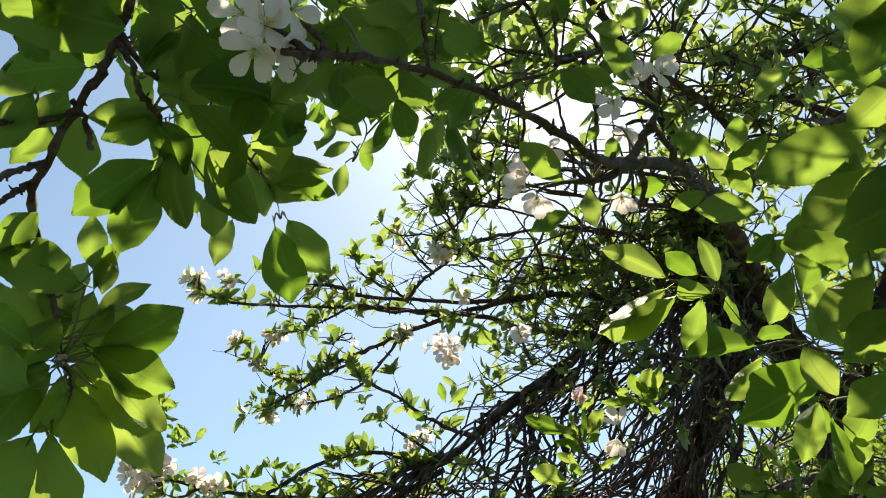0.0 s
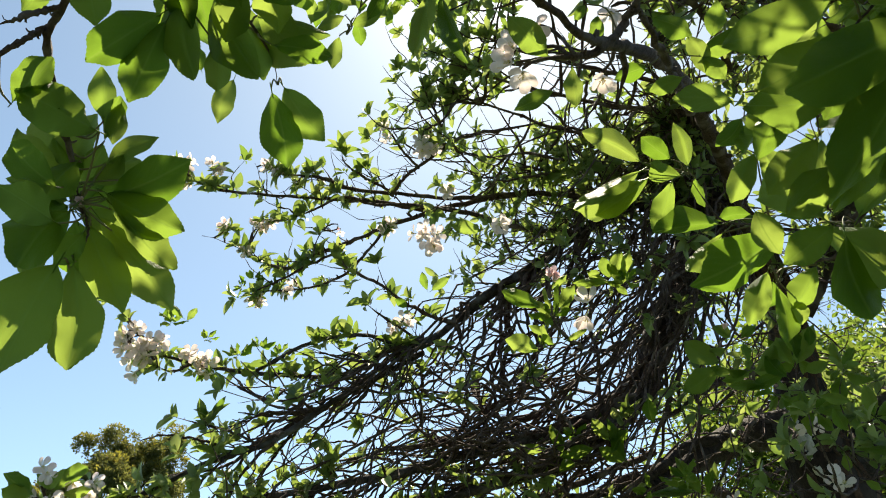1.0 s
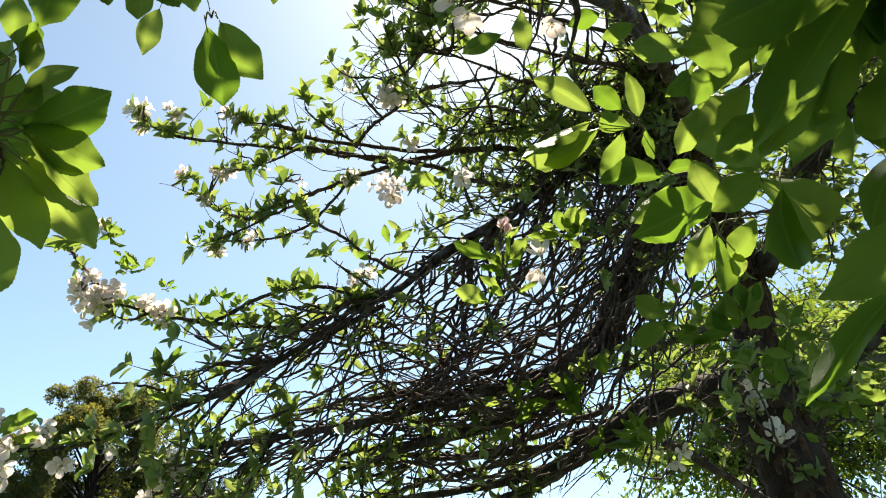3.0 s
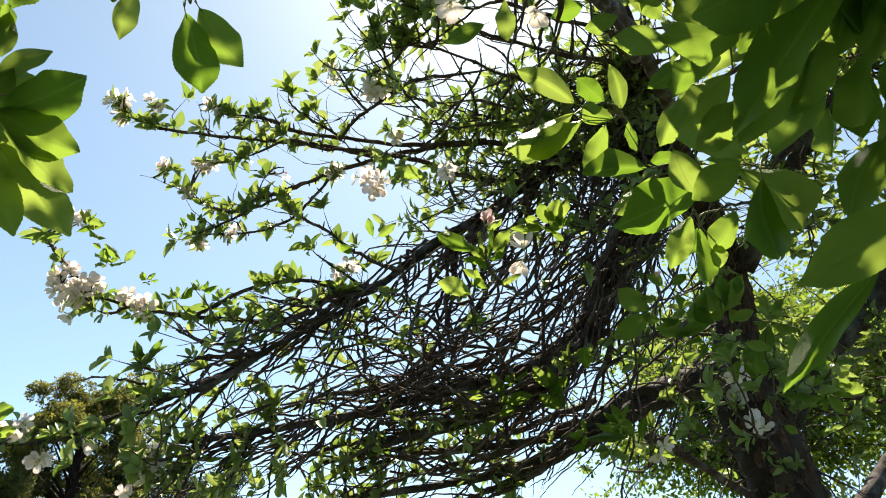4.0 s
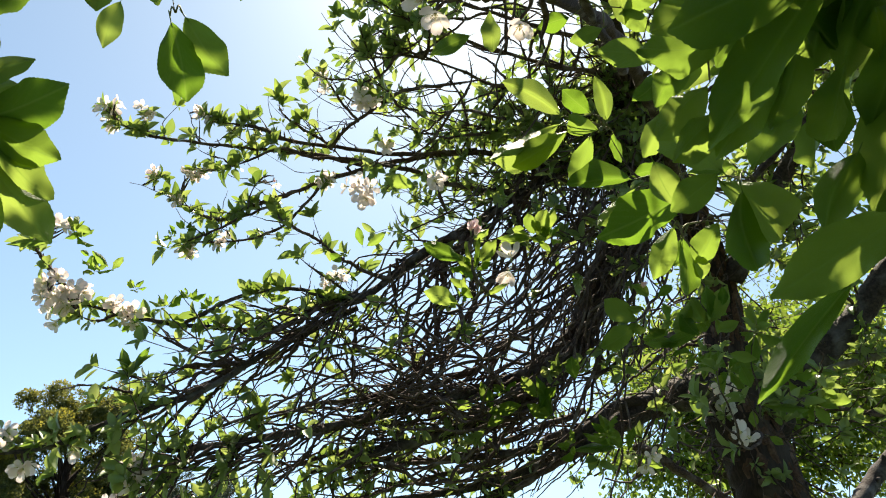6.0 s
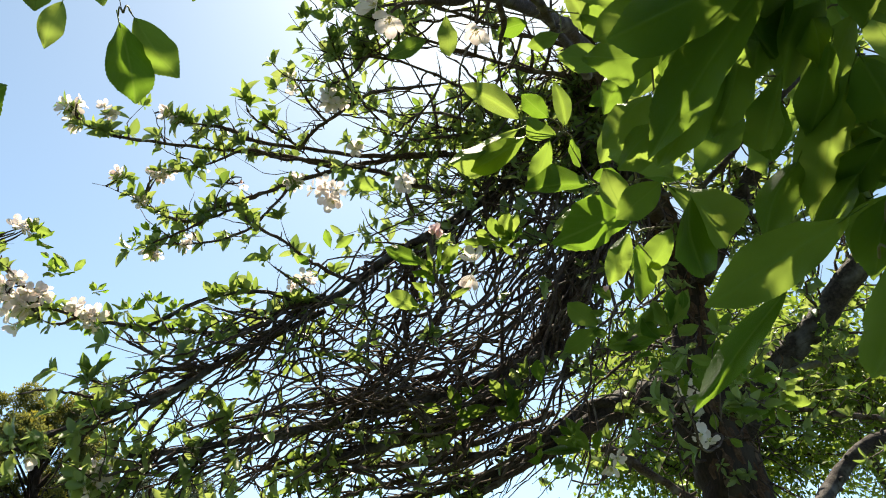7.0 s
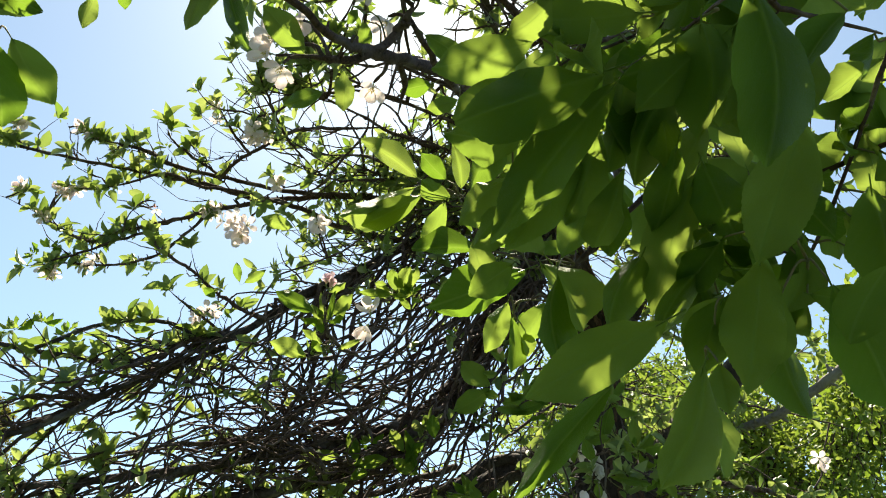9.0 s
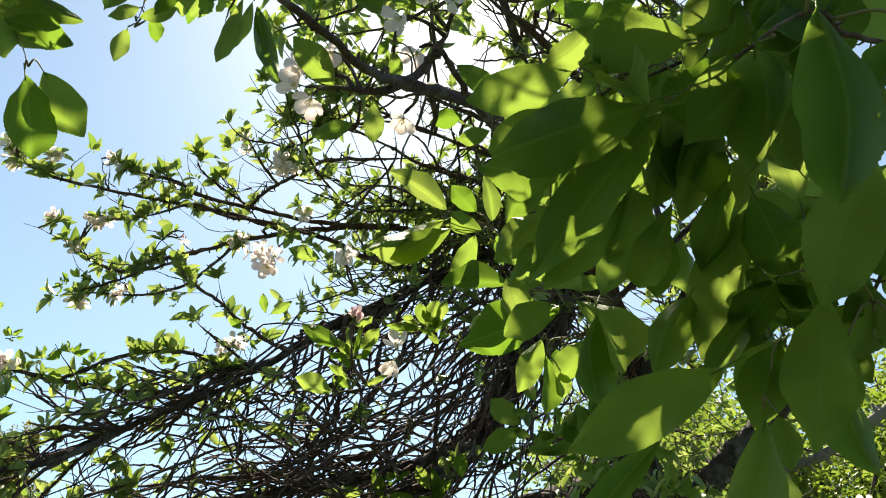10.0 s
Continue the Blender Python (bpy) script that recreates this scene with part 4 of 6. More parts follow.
leaf((-0.278, 0.460, 1.768), (-0.240, 0.461, 1.799), 0.021, 40)
leaf((-0.304, 0.367, 1.753), (-0.279, 0.359, 1.791), 0.028, 47)
leaf((-0.285, 0.418, 1.716), (-0.300, 0.374, 1.726), 0.041, -2)
leaf((-0.287, 0.436, 1.754), (-0.290, 0.418, 1.708), 0.038, -43)
leaf((-0.285, 0.465, 1.750), (-0.265, 0.460, 1.779), 0.031, 39)
leaf((-0.288, 0.438, 1.696), (-0.295, 0.384, 1.691), 0.041, -63)
leaf((-0.268, 0.470, 1.759), (-0.242, 0.483, 1.761), 0.031, 28)
leaf((-0.289, 0.480, 1.714), (-0.296, 0.466, 1.678), 0.030, -39)
leaf((-0.257, 0.215, 1.815), (-0.182, 0.234, 1.825), 0.057, 53)
leaf((-0.236, 0.290, 1.861), (-0.267, 0.268, 1.827), 0.043, -63)
leaf((-0.260, 0.315, 1.853), (-0.251, 0.346, 1.814), 0.033, -19)
leaf((-0.201, 0.335, 1.872), (-0.245, 0.319, 1.845), 0.025, -54)
leaf((-0.204, 0.340, 1.866), (-0.239, 0.332, 1.837), 0.027, -52)
leaf((-0.214, 0.366, 1.851), (-0.254, 0.361, 1.793), 0.039, -47)
leaf((-0.212, 0.369, 1.849), (-0.232, 0.386, 1.780), 0.039, -36)
leaf((-0.202, 0.353, 1.870), (-0.186, 0.382, 1.800), 0.037, -13)
leaf((-0.113, 0.324, 1.863), (-0.160, 0.287, 1.836), 0.055, -59)
leaf((-0.180, 0.363, 1.872), (-0.141, 0.391, 1.812), 0.042, 6)
leaf((-0.184, 0.397, 1.850), (-0.183, 0.422, 1.819), 0.027, -18)
leaf((-0.180, 0.447, 1.858), (-0.194, 0.468, 1.822), 0.023, -30)
leaf((-0.144, 0.420, 1.873), (-0.091, 0.427, 1.867), 0.028, 39)
leaf((-0.139, 0.420, 1.906), (-0.096, 0.434, 1.903), 0.020, 42)
leaf((-0.167, 0.517, 1.909), (-0.146, 0.548, 1.837), 0.050, -4)
leaf((-0.158, 0.524, 1.920), (-0.113, 0.553, 1.872), 0.045, 17)
leaf((-0.179, 0.258, 1.889), (-0.197, 0.286, 1.860), 0.025, -46)
leaf((-0.174, 0.277, 1.905), (-0.188, 0.307, 1.875), 0.033, -40)
leaf((-0.200, 0.423, 1.842), (-0.207, 0.406, 1.858), 0.025, 3)
leaf((-0.153, 0.359, 1.873), (-0.164, 0.370, 1.826), 0.040, -29)
leaf((-0.143, 0.360, 1.862), (-0.100, 0.339, 1.853), 0.037, 54)
leaf((-0.183, 0.323, 1.864), (-0.152, 0.356, 1.847), 0.035, 26)
leaf((-0.187, 0.211, 1.851), (-0.226, 0.224, 1.818), 0.042, -60)
leaf((-0.232, 0.248, 1.840), (-0.243, 0.221, 1.850), 0.037, -9)
leaf((-0.200, 0.290, 1.855), (-0.175, 0.276, 1.878), 0.030, 52)
leaf((-0.256, 0.279, 1.826), (-0.279, 0.295, 1.792), 0.038, -52)
leaf((-0.269, 0.308, 1.821), (-0.250, 0.297, 1.846), 0.031, 52)
leaf((-0.165, 0.278, 1.881), (-0.132, 0.302, 1.876), 0.038, 45)
leaf((-0.192, 0.237, 1.870), (-0.164, 0.255, 1.873), 0.033, 53)
leaf((-0.252, 0.241, 1.830), (-0.237, 0.259, 1.828), 0.028, 36)
leaf((-0.216, 0.337, 1.863), (-0.193, 0.373, 1.840), 0.037, 11)
leaf((-0.125, 0.309, 1.873), (-0.136, 0.319, 1.832), 0.037, -30)
leaf((-0.072, 0.306, 1.863), (-0.032, 0.309, 1.853), 0.032, 47)
leaf((-0.063, 0.280, 1.884), (-0.023, 0.287, 1.872), 0.033, 49)
leaf((-0.099, 0.325, 1.867), (-0.111, 0.342, 1.847), 0.031, -33)
leaf((-0.036, 0.341, 1.891), (-0.027, 0.367, 1.868), 0.026, 12)
leaf((-0.051, 0.327, 1.875), (-0.076, 0.338, 1.861), 0.025, -44)
leaf((-0.081, 0.275, 1.847), (-0.110, 0.289, 1.827), 0.031, -47)
leaf((-0.037, 0.297, 1.875), (-0.010, 0.288, 1.908), 0.025, 38)
leaf((-0.026, 0.313, 1.889), (0.015, 0.335, 1.897), 0.022, 57)
leaf((-0.017, 0.274, 1.894), (-0.055, 0.269, 1.894), 0.033, -55)
leaf((-0.002, 0.306, 1.920), (0.034, 0.330, 1.938), 0.027, 66)
leaf((0.021, 0.354, 1.907), (0.003, 0.391, 1.901), 0.022, -52)
leaf((0.033, 0.331, 1.925), (0.016, 0.330, 1.952), 0.023, -37)
leaf((-0.067, 0.257, 1.876), (-0.080, 0.242, 1.883), 0.031, -39)
leaf((-0.041, 0.269, 1.920), (-0.010, 0.279, 1.915), 0.038, 55)
leaf((-0.008, 0.538, 2.092), (-0.026, 0.579, 2.022), 0.024, -12)
leaf((0.005, 0.540, 2.090), (0.043, 0.581, 2.019), 0.028, 21)
leaf((-0.001, 0.553, 2.106), (-0.013, 0.578, 2.053), 0.019, -10)
leaf((-0.106, 0.532, 2.003), (-0.113, 0.548, 1.969), 0.020, -17)
leaf((-0.091, 0.534, 2.033), (-0.084, 0.555, 2.012), 0.018, 6)
leaf((-0.102, 0.531, 2.034), (-0.134, 0.538, 2.020), 0.017, -44)
leaf((-0.092, 0.512, 1.998), (-0.056, 0.502, 2.013), 0.018, 43)
leaf((-0.108, 0.445, 1.975), (-0.079, 0.458, 1.969), 0.022, 42)
leaf((-0.054, 0.471, 2.015), (-0.072, 0.495, 1.990), 0.018, -29)
leaf((0.027, 0.366, 1.949), (-0.012, 0.403, 1.944), 0.030, -54)
leaf((0.145, 0.429, 1.980), (0.109, 0.409, 2.006), 0.031, -46)
leaf((0.167, 0.424, 2.005), (0.128, 0.418, 2.021), 0.024, -51)
leaf((0.199, 0.417, 2.026), (0.229, 0.392, 2.033), 0.027, 41)
leaf((0.227, 0.477, 1.990), (0.269, 0.477, 1.968), 0.028, 49)
leaf((0.294, 0.487, 1.973), (0.294, 0.460, 1.999), 0.035, -23)
leaf((0.287, 0.548, 1.976), (0.252, 0.568, 1.971), 0.024, -33)
leaf((0.136, 0.547, 1.947), (0.093, 0.568, 1.933), 0.022, -32)
leaf((0.152, 0.527, 1.966), (0.159, 0.554, 1.931), 0.026, 20)
leaf((0.116, 0.470, 1.919), (0.073, 0.435, 1.935), 0.033, -47)
leaf((0.181, 0.423, 2.001), (0.148, 0.391, 2.036), 0.029, -45)
leaf((0.162, 0.381, 2.039), (0.191, 0.368, 2.039), 0.029, 53)
leaf((0.157, 0.469, 1.996), (0.147, 0.482, 1.986), 0.024, -20)
leaf((0.170, 0.388, 2.032), (0.142, 0.388, 2.040), 0.023, -55)
leaf((0.166, 0.461, 1.972), (0.162, 0.481, 1.953), 0.029, 5)
leaf((0.308, 0.542, 2.002), (0.335, 0.549, 1.976), 0.034, 46)
leaf((0.291, 0.530, 2.024), (0.314, 0.552, 1.986), 0.027, 41)
leaf((0.260, 0.579, 2.019), (0.224, 0.598, 2.014), 0.028, -36)
leaf((0.371, 0.544, 2.114), (0.405, 0.503, 2.127), 0.031, 30)
leaf((0.281, 0.299, 1.820), (0.211, 0.336, 1.805), 0.041, -31)
leaf((0.298, 0.315, 1.914), (0.276, 0.331, 1.917), 0.021, -49)
leaf((0.243, 0.213, 1.799), (0.212, 0.216, 1.819), 0.034, -61)
leaf((0.240, 0.199, 1.810), (0.228, 0.240, 1.790), 0.036, 5)
leaf((0.273, 0.305, 1.787), (0.228, 0.333, 1.760), 0.046, -13)
leaf((0.291, 0.340, 1.765), (0.228, 0.357, 1.766), 0.040, -34)
leaf((0.282, 0.362, 1.745), (0.246, 0.381, 1.711), 0.048, 2)
leaf((0.278, 0.263, 1.822), (0.256, 0.297, 1.810), 0.038, -16)
leaf((0.260, 0.278, 1.758), (0.248, 0.309, 1.733), 0.043, 15)
leaf((0.284, 0.352, 1.713), (0.254, 0.386, 1.692), 0.047, -1)
leaf((0.284, 0.385, 1.790), (0.265, 0.417, 1.763), 0.038, 7)
leaf((0.292, 0.388, 1.685), (0.264, 0.416, 1.666), 0.048, 0)
leaf((0.282, 0.468, 1.747), (0.300, 0.476, 1.708), 0.036, 37)
leaf((0.283, 0.419, 1.717), (0.301, 0.398, 1.732), 0.037, -1)

# inner leaves of the overhead branches, which shade the outer ones
leaf((-0.315, 0.485, 1.751), (-0.331, 0.439, 1.814), 0.046, 36)
leaf((-0.319, 0.491, 1.760), (-0.296, 0.450, 1.816), 0.042, 53)
leaf((-0.304, 0.468, 1.740), (-0.345, 0.436, 1.785), 0.038, 6)
leaf((-0.294, 0.454, 1.726), (-0.345, 0.444, 1.739), 0.040, -25)
leaf((-0.294, 0.457, 1.722), (-0.341, 0.467, 1.709), 0.039, -56)
leaf((-0.325, 0.509, 1.753), (-0.294, 0.475, 1.799), 0.036, 37)
leaf((-0.326, 0.518, 1.757), (-0.268, 0.503, 1.777), 0.042, 33)
leaf((-0.314, 0.502, 1.744), (-0.249, 0.513, 1.729), 0.046, -3)
leaf((-0.316, 0.505, 1.741), (-0.286, 0.541, 1.692), 0.043, -33)
leaf((-0.315, 0.514, 1.745), (-0.270, 0.553, 1.691), 0.047, 14)
leaf((-0.303, 0.436, 1.717), (-0.327, 0.474, 1.664), 0.036, -36)
leaf((-0.310, 0.495, 1.772), (-0.258, 0.482, 1.789), 0.021, 28)
leaf((-0.283, 0.457, 1.790), (-0.267, 0.434, 1.821), 0.022, 37)
leaf((-0.284, 0.387, 1.767), (-0.320, 0.378, 1.780), 0.032, 2)
leaf((-0.215, 0.372, 1.941), (-0.144, 0.390, 1.916), 0.059, 55)
leaf((-0.233, 0.397, 1.941), (-0.199, 0.437, 1.885), 0.050, 18)
leaf((-0.230, 0.389, 1.918), (-0.234, 0.422, 1.872), 0.041, -31)
leaf((-0.192, 0.325, 1.904), (-0.146, 0.310, 1.924), 0.041, 55)
leaf((-0.187, 0.332, 1.927), (-0.200, 0.361, 1.888), 0.039, -26)
leaf((-0.192, 0.305, 1.931), (-0.201, 0.344, 1.877), 0.037, -47)
leaf((-0.168, 0.369, 1.945), (-0.116, 0.383, 1.926), 0.046, 42)
leaf((-0.146, 0.373, 1.922), (-0.132, 0.406, 1.876), 0.044, -12)
leaf((-0.161, 0.407, 1.910), (-0.123, 0.430, 1.878), 0.044, 39)
leaf((-0.175, 0.440, 1.915), (-0.114, 0.455, 1.894), 0.035, 15)
leaf((-0.185, 0.425, 1.935), (-0.160, 0.467, 1.878), 0.045, 8)
leaf((-0.140, 0.379, 1.965), (-0.081, 0.397, 1.941), 0.047, 57)
leaf((-0.114, 0.389, 1.985), (-0.048, 0.413, 1.952), 0.048, 27)
leaf((-0.087, 0.358, 1.960), (-0.087, 0.386, 1.922), 0.038, 9)
leaf((-0.076, 0.399, 2.005), (-0.013, 0.424, 1.971), 0.048, 57)
leaf((-0.104, 0.341, 1.967), (-0.048, 0.330, 1.982), 0.049, 34)
leaf((-0.094, 0.366, 2.018), (-0.033, 0.383, 1.993), 0.045, 55)
leaf((-0.043, 0.372, 2.009), (-0.012, 0.348, 2.042), 0.036, 16)
leaf((-0.123, 0.332, 1.978), (-0.086, 0.349, 1.956), 0.041, 39)
leaf((-0.013, 0.412, 2.038), (0.042, 0.403, 2.052), 0.030, 48)
leaf((-0.019, 0.422, 2.025), (0.034, 0.432, 2.012), 0.031, 36)
leaf((-0.027, 0.363, 2.022), (0.008, 0.360, 2.026), 0.028, 47)
leaf((-0.022, 0.409, 2.060), (0.003, 0.425, 2.038), 0.028, 50)
leaf((-0.046, 0.425, 2.021), (-0.074, 0.448, 1.989), 0.036, -43)
leaf((-0.260, 0.300, 1.938), (-0.319, 0.317, 1.914), 0.057, -77)
leaf((-0.269, 0.315, 1.918), (-0.332, 0.325, 1.904), 0.051, -50)
leaf((-0.277, 0.310, 1.924), (-0.324, 0.290, 1.952), 0.055, -29)
leaf((-0.290, 0.322, 1.907), (-0.345, 0.335, 1.890), 0.052, -46)
leaf((-0.235, 0.290, 1.952), (-0.281, 0.317, 1.914), 0.042, -70)
leaf((-0.240, 0.309, 1.959), (-0.213, 0.335, 1.924), 0.034, 1)
leaf((-0.192, 0.290, 1.952), (-0.163, 0.310, 1.924), 0.038, 37)
leaf((-0.199, 0.318, 1.965), (-0.240, 0.328, 1.950), 0.029, -59)
leaf((-0.307, 0.352, 1.866), (-0.324, 0.367, 1.846), 0.021, -53)
leaf((-0.284, 0.334, 1.857), (-0.305, 0.349, 1.837), 0.027, -67)

# leaves that hang before the trunk
leaf((0.459, 0.957, 1.776), (0.410, 0.963, 1.814), 0.042, -29)
leaf((0.459, 0.957, 1.776), (0.407, 0.990, 1.741), 0.039, -3)
leaf((0.447, 0.965, 1.769), (0.471, 0.957, 1.762), 0.021, 23)
leaf((0.428, 1.202, 1.744), (0.420, 1.192, 1.787), 0.042, -20)
leaf((0.542, 0.925, 1.755), (0.490, 0.957, 1.736), 0.022, -7)
leaf((0.549, 0.918, 1.762), (0.530, 0.912, 1.805), 0.024, -33)
leaf((0.552, 0.916, 1.762), (0.575, 0.882, 1.814), 0.032, -18)
leaf((0.563, 0.914, 1.752), (0.590, 0.895, 1.760), 0.024, 8)
leaf((0.542, 0.927, 1.747), (0.516, 0.928, 1.782), 0.032, -33)
leaf((0.556, 0.926, 1.729), (0.545, 0.945, 1.685), 0.015, 23)
leaf((0.590, 0.915, 1.701), (0.602, 0.917, 1.668), 0.022, 34)
leaf((0.577, 0.917, 1.718), (0.610, 0.901, 1.706), 0.019, 25)
leaf((0.474, 0.937, 1.812), (0.449, 0.940, 1.831), 0.021, -31)
leaf((0.466, 0.946, 1.796), (0.443, 0.956, 1.798), 0.015, -22)
leaf((0.485, 0.932, 1.810), (0.504, 0.917, 1.824), 0.019, 2)
leaf((0.568, 0.886, 1.815), (0.569, 0.897, 1.787), 0.017, 29)
leaf((0.711, 1.086, 1.683), (0.775, 1.048, 1.667), 0.018, 18)
leaf((0.677, 1.051, 1.665), (0.679, 1.056, 1.638), 0.017, 31)
leaf((0.696, 1.048, 1.623), (0.713, 1.040, 1.609), 0.023, 28)
leaf((0.505, 0.942, 1.759), (0.534, 0.910, 1.804), 0.032, -11)
leaf((0.517, 0.942, 1.741), (0.467, 0.964, 1.746), 0.019, -19)
leaf((0.556, 0.912, 1.769), (0.544, 0.898, 1.819), 0.021, -32)
leaf((0.470, 1.512, 1.735), (0.407, 1.521, 1.768), 0.035, -17)
leaf((0.464, 1.513, 1.739), (0.426, 1.501, 1.830), 0.030, -19)
leaf((0.330, 1.540, 1.756), (0.303, 1.530, 1.820), 0.035, -14)
leaf((0.317, 1.544, 1.750), (0.394, 1.524, 1.768), 0.035, 9)
leaf((0.356, 1.539, 1.737), (0.318, 1.550, 1.718), 0.030, -5)
leaf((0.432, 1.518, 1.754), (0.470, 1.496, 1.804), 0.033, -4)
leaf((0.600, 1.480, 1.676), (0.530, 1.499, 1.708), 0.024, -17)
leaf((0.599, 1.481, 1.670), (0.505, 1.514, 1.666), 0.024, -8)
leaf((0.611, 1.478, 1.663), (0.578, 1.480, 1.719), 0.030, -22)
leaf((0.622, 1.474, 1.663), (0.635, 1.460, 1.711), 0.024, -18)
leaf((0.633, 1.471, 1.651), (0.686, 1.452, 1.625), 0.027, 17)
leaf((0.212, 1.555, 1.769), (0.291, 1.544, 1.769), 0.027, 12)
leaf((0.432, 1.512, 1.780), (0.394, 1.509, 1.831), 0.033, -19)
leaf((-0.205, 1.352, 2.429), (-0.226, 1.306, 2.483), 0.024, -4)
leaf((0.007, 1.446, 2.114), (-0.007, 1.425, 2.155), 0.023, -7)
leaf((0.115, 1.167, 2.124), (0.052, 1.146, 2.123), 0.034, -33)
leaf((-0.040, 1.461, 2.076), (-0.070, 1.452, 2.093), 0.024, -19)
leaf((0.015, 1.446, 2.114), (0.060, 1.429, 2.149), 0.024, 20)
leaf((-0.456, 1.416, 1.776), (-0.471, 1.397, 1.828), 0.023, 15)
leaf((-0.451, 1.417, 1.777), (-0.421, 1.412, 1.837), 0.018, 23)
leaf((-0.610, 1.335, 2.074), (-0.571, 1.356, 2.069), 0.022, 21)
leaf((-0.629, 1.324, 2.027), (-0.701, 1.296, 2.003), 0.019, -29)
leaf((-0.619, 1.345, 2.045), (-0.581, 1.351, 2.070), 0.016, 33)
leaf((-0.589, 1.410, 2.037), (-0.605, 1.400, 2.045), 0.020, -9)
leaf((-0.566, 1.468, 2.036), (-0.599, 1.441, 2.064), 0.020, -3)
leaf((-0.560, 1.472, 2.031), (-0.539, 1.467, 2.063), 0.020, 29)
leaf((-0.415, 1.442, 1.725), (-0.472, 1.421, 1.732), 0.018, -9)
leaf((0.171, 0.875, 1.827), (0.114, 0.853, 1.841), 0.028, -28)
leaf((0.192, 0.873, 1.826), (0.216, 0.854, 1.855), 0.023, 8)
leaf((0.182, 0.860, 1.855), (0.203, 0.848, 1.871), 0.015, 15)
leaf((0.168, 0.900, 1.769), (0.116, 0.871, 1.775), 0.031, -25)
leaf((0.188, 0.894, 1.777), (0.171, 0.890, 1.792), 0.016, -22)
leaf((0.290, 0.910, 1.891), (0.231, 0.924, 1.892), 0.016, -26)
leaf((0.303, 0.905, 1.894), (0.312, 0.881, 1.932), 0.020, -8)
leaf((0.298, 0.904, 1.898), (0.282, 0.899, 1.915), 0.020, -29)
leaf((0.273, 0.908, 1.904), (0.255, 0.911, 1.905), 0.012, -28)
leaf((0.175, 0.885, 1.803), (0.186, 0.874, 1.826), 0.016, 3)
leaf((0.291, 0.912, 1.887), (0.310, 0.896, 1.905), 0.016, 9)

# bright young leaves round the pink buds
leaf((0.185, 0.881, 1.813), (0.175, 0.863, 1.855), 0.011, 0)
leaf((0.190, 0.871, 1.810), (0.194, 0.850, 1.855), 0.010, 7)
leaf((0.197, 0.880, 1.813), (0.212, 0.861, 1.851), 0.014, 1)
leaf((0.190, 0.893, 1.811), (0.160, 0.882, 1.842), 0.016, -32)
leaf((0.188, 0.911, 1.795), (0.154, 0.907, 1.811), 0.014, -43)
leaf((0.205, 0.903, 1.785), (0.240, 0.891, 1.802), 0.011, 10)
leaf((0.289, 0.921, 1.896), (0.239, 0.929, 1.890), 0.015, -29)
leaf((0.291, 0.911, 1.893), (0.304, 0.892, 1.933), 0.028, -25)
leaf((0.290, 0.919, 1.899), (0.277, 0.906, 1.931), 0.023, -43)
leaf((0.290, 0.921, 1.896), (0.255, 0.917, 1.912), 0.014, -8)
leaf((0.295, 0.913, 1.888), (0.320, 0.902, 1.906), 0.014, 19)
leaf((0.293, 0.914, 1.887), (0.314, 0.918, 1.872), 0.012, 18)

# leaves at the end of the long low branch
leaf((-0.636, 1.227, 1.611), (-0.577, 1.206, 1.654), 0.033, 36)
leaf((-0.653, 1.247, 1.617), (-0.681, 1.237, 1.639), 0.029, -11)
leaf((-0.655, 1.248, 1.614), (-0.623, 1.232, 1.646), 0.027, 30)
leaf((-0.660, 1.209, 1.603), (-0.714, 1.207, 1.612), 0.036, -6)
leaf((-0.670, 1.218, 1.609), (-0.725, 1.207, 1.636), 0.033, -7)
leaf((-0.621, 1.229, 1.606), (-0.571, 1.223, 1.616), 0.022, 6)
leaf((-0.673, 1.251, 1.609), (-0.696, 1.240, 1.635), 0.023, 30)

# young rosettes on the spurs
rosette((0.185, 0.877, 1.820), (-0.257, -0.862, 0.436), 6, 0.034)
rosette((0.166, 0.898, 1.776), (-0.825, -0.565, 0.008), 5, 0.03)
rosette((0.307, 0.904, 1.893), (-0.539, -0.730, 0.420), 7, 0.034)
rosette((-0.590, 1.461, 2.027), (0.361, -0.570, 0.738), 7, 0.052)
rosette((-0.598, 1.347, 2.063), (0.865, -0.259, 0.429), 6, 0.05)
rosette((-0.512, 1.501, 2.005), (0.259, -0.608, 0.751), 7, 0.036)
rosette((-0.442, 1.516, 1.970), (-0.157, -0.703, 0.694), 8, 0.046)
rosette((-0.393, 1.521, 1.995), (0.242, -0.611, 0.754), 6, 0.042)
rosette((-0.350, 1.557, 1.990), (0.023, -0.661, 0.750), 7, 0.042)
rosette((-0.637, 1.477, 1.928), (-0.185, -0.271, -0.945), 6, 0.045)
rosette((-0.506, 1.533, 1.921), (0.194, -0.031, -0.980), 5, 0.045)
rosette((-0.462, 1.515, 2.145), (-0.761, -0.642, -0.094), 7, 0.032)
rosette((-0.429, 1.512, 2.173), (0.264, -0.665, 0.698), 6, 0.035)
rosette((0.626, 1.033, 1.824), (-0.606, -0.665, 0.436), 9, 0.068)
rosette((0.560, 1.073, 1.809), (-0.952, -0.260, 0.161), 7, 0.058)
rosette((0.674, 1.093, 1.742), (0.200, -0.803, -0.561), 7, 0.058)
rosette((0.544, 1.391, 1.683), (-0.855, -0.261, 0.447), 8, 0.06)
rosette((0.349, 1.527, 1.799), (-0.718, -0.489, 0.496), 6, 0.045)
rosette((0.804, 1.131, 1.748), (-0.090, -0.888, 0.451), 7, 0.06)
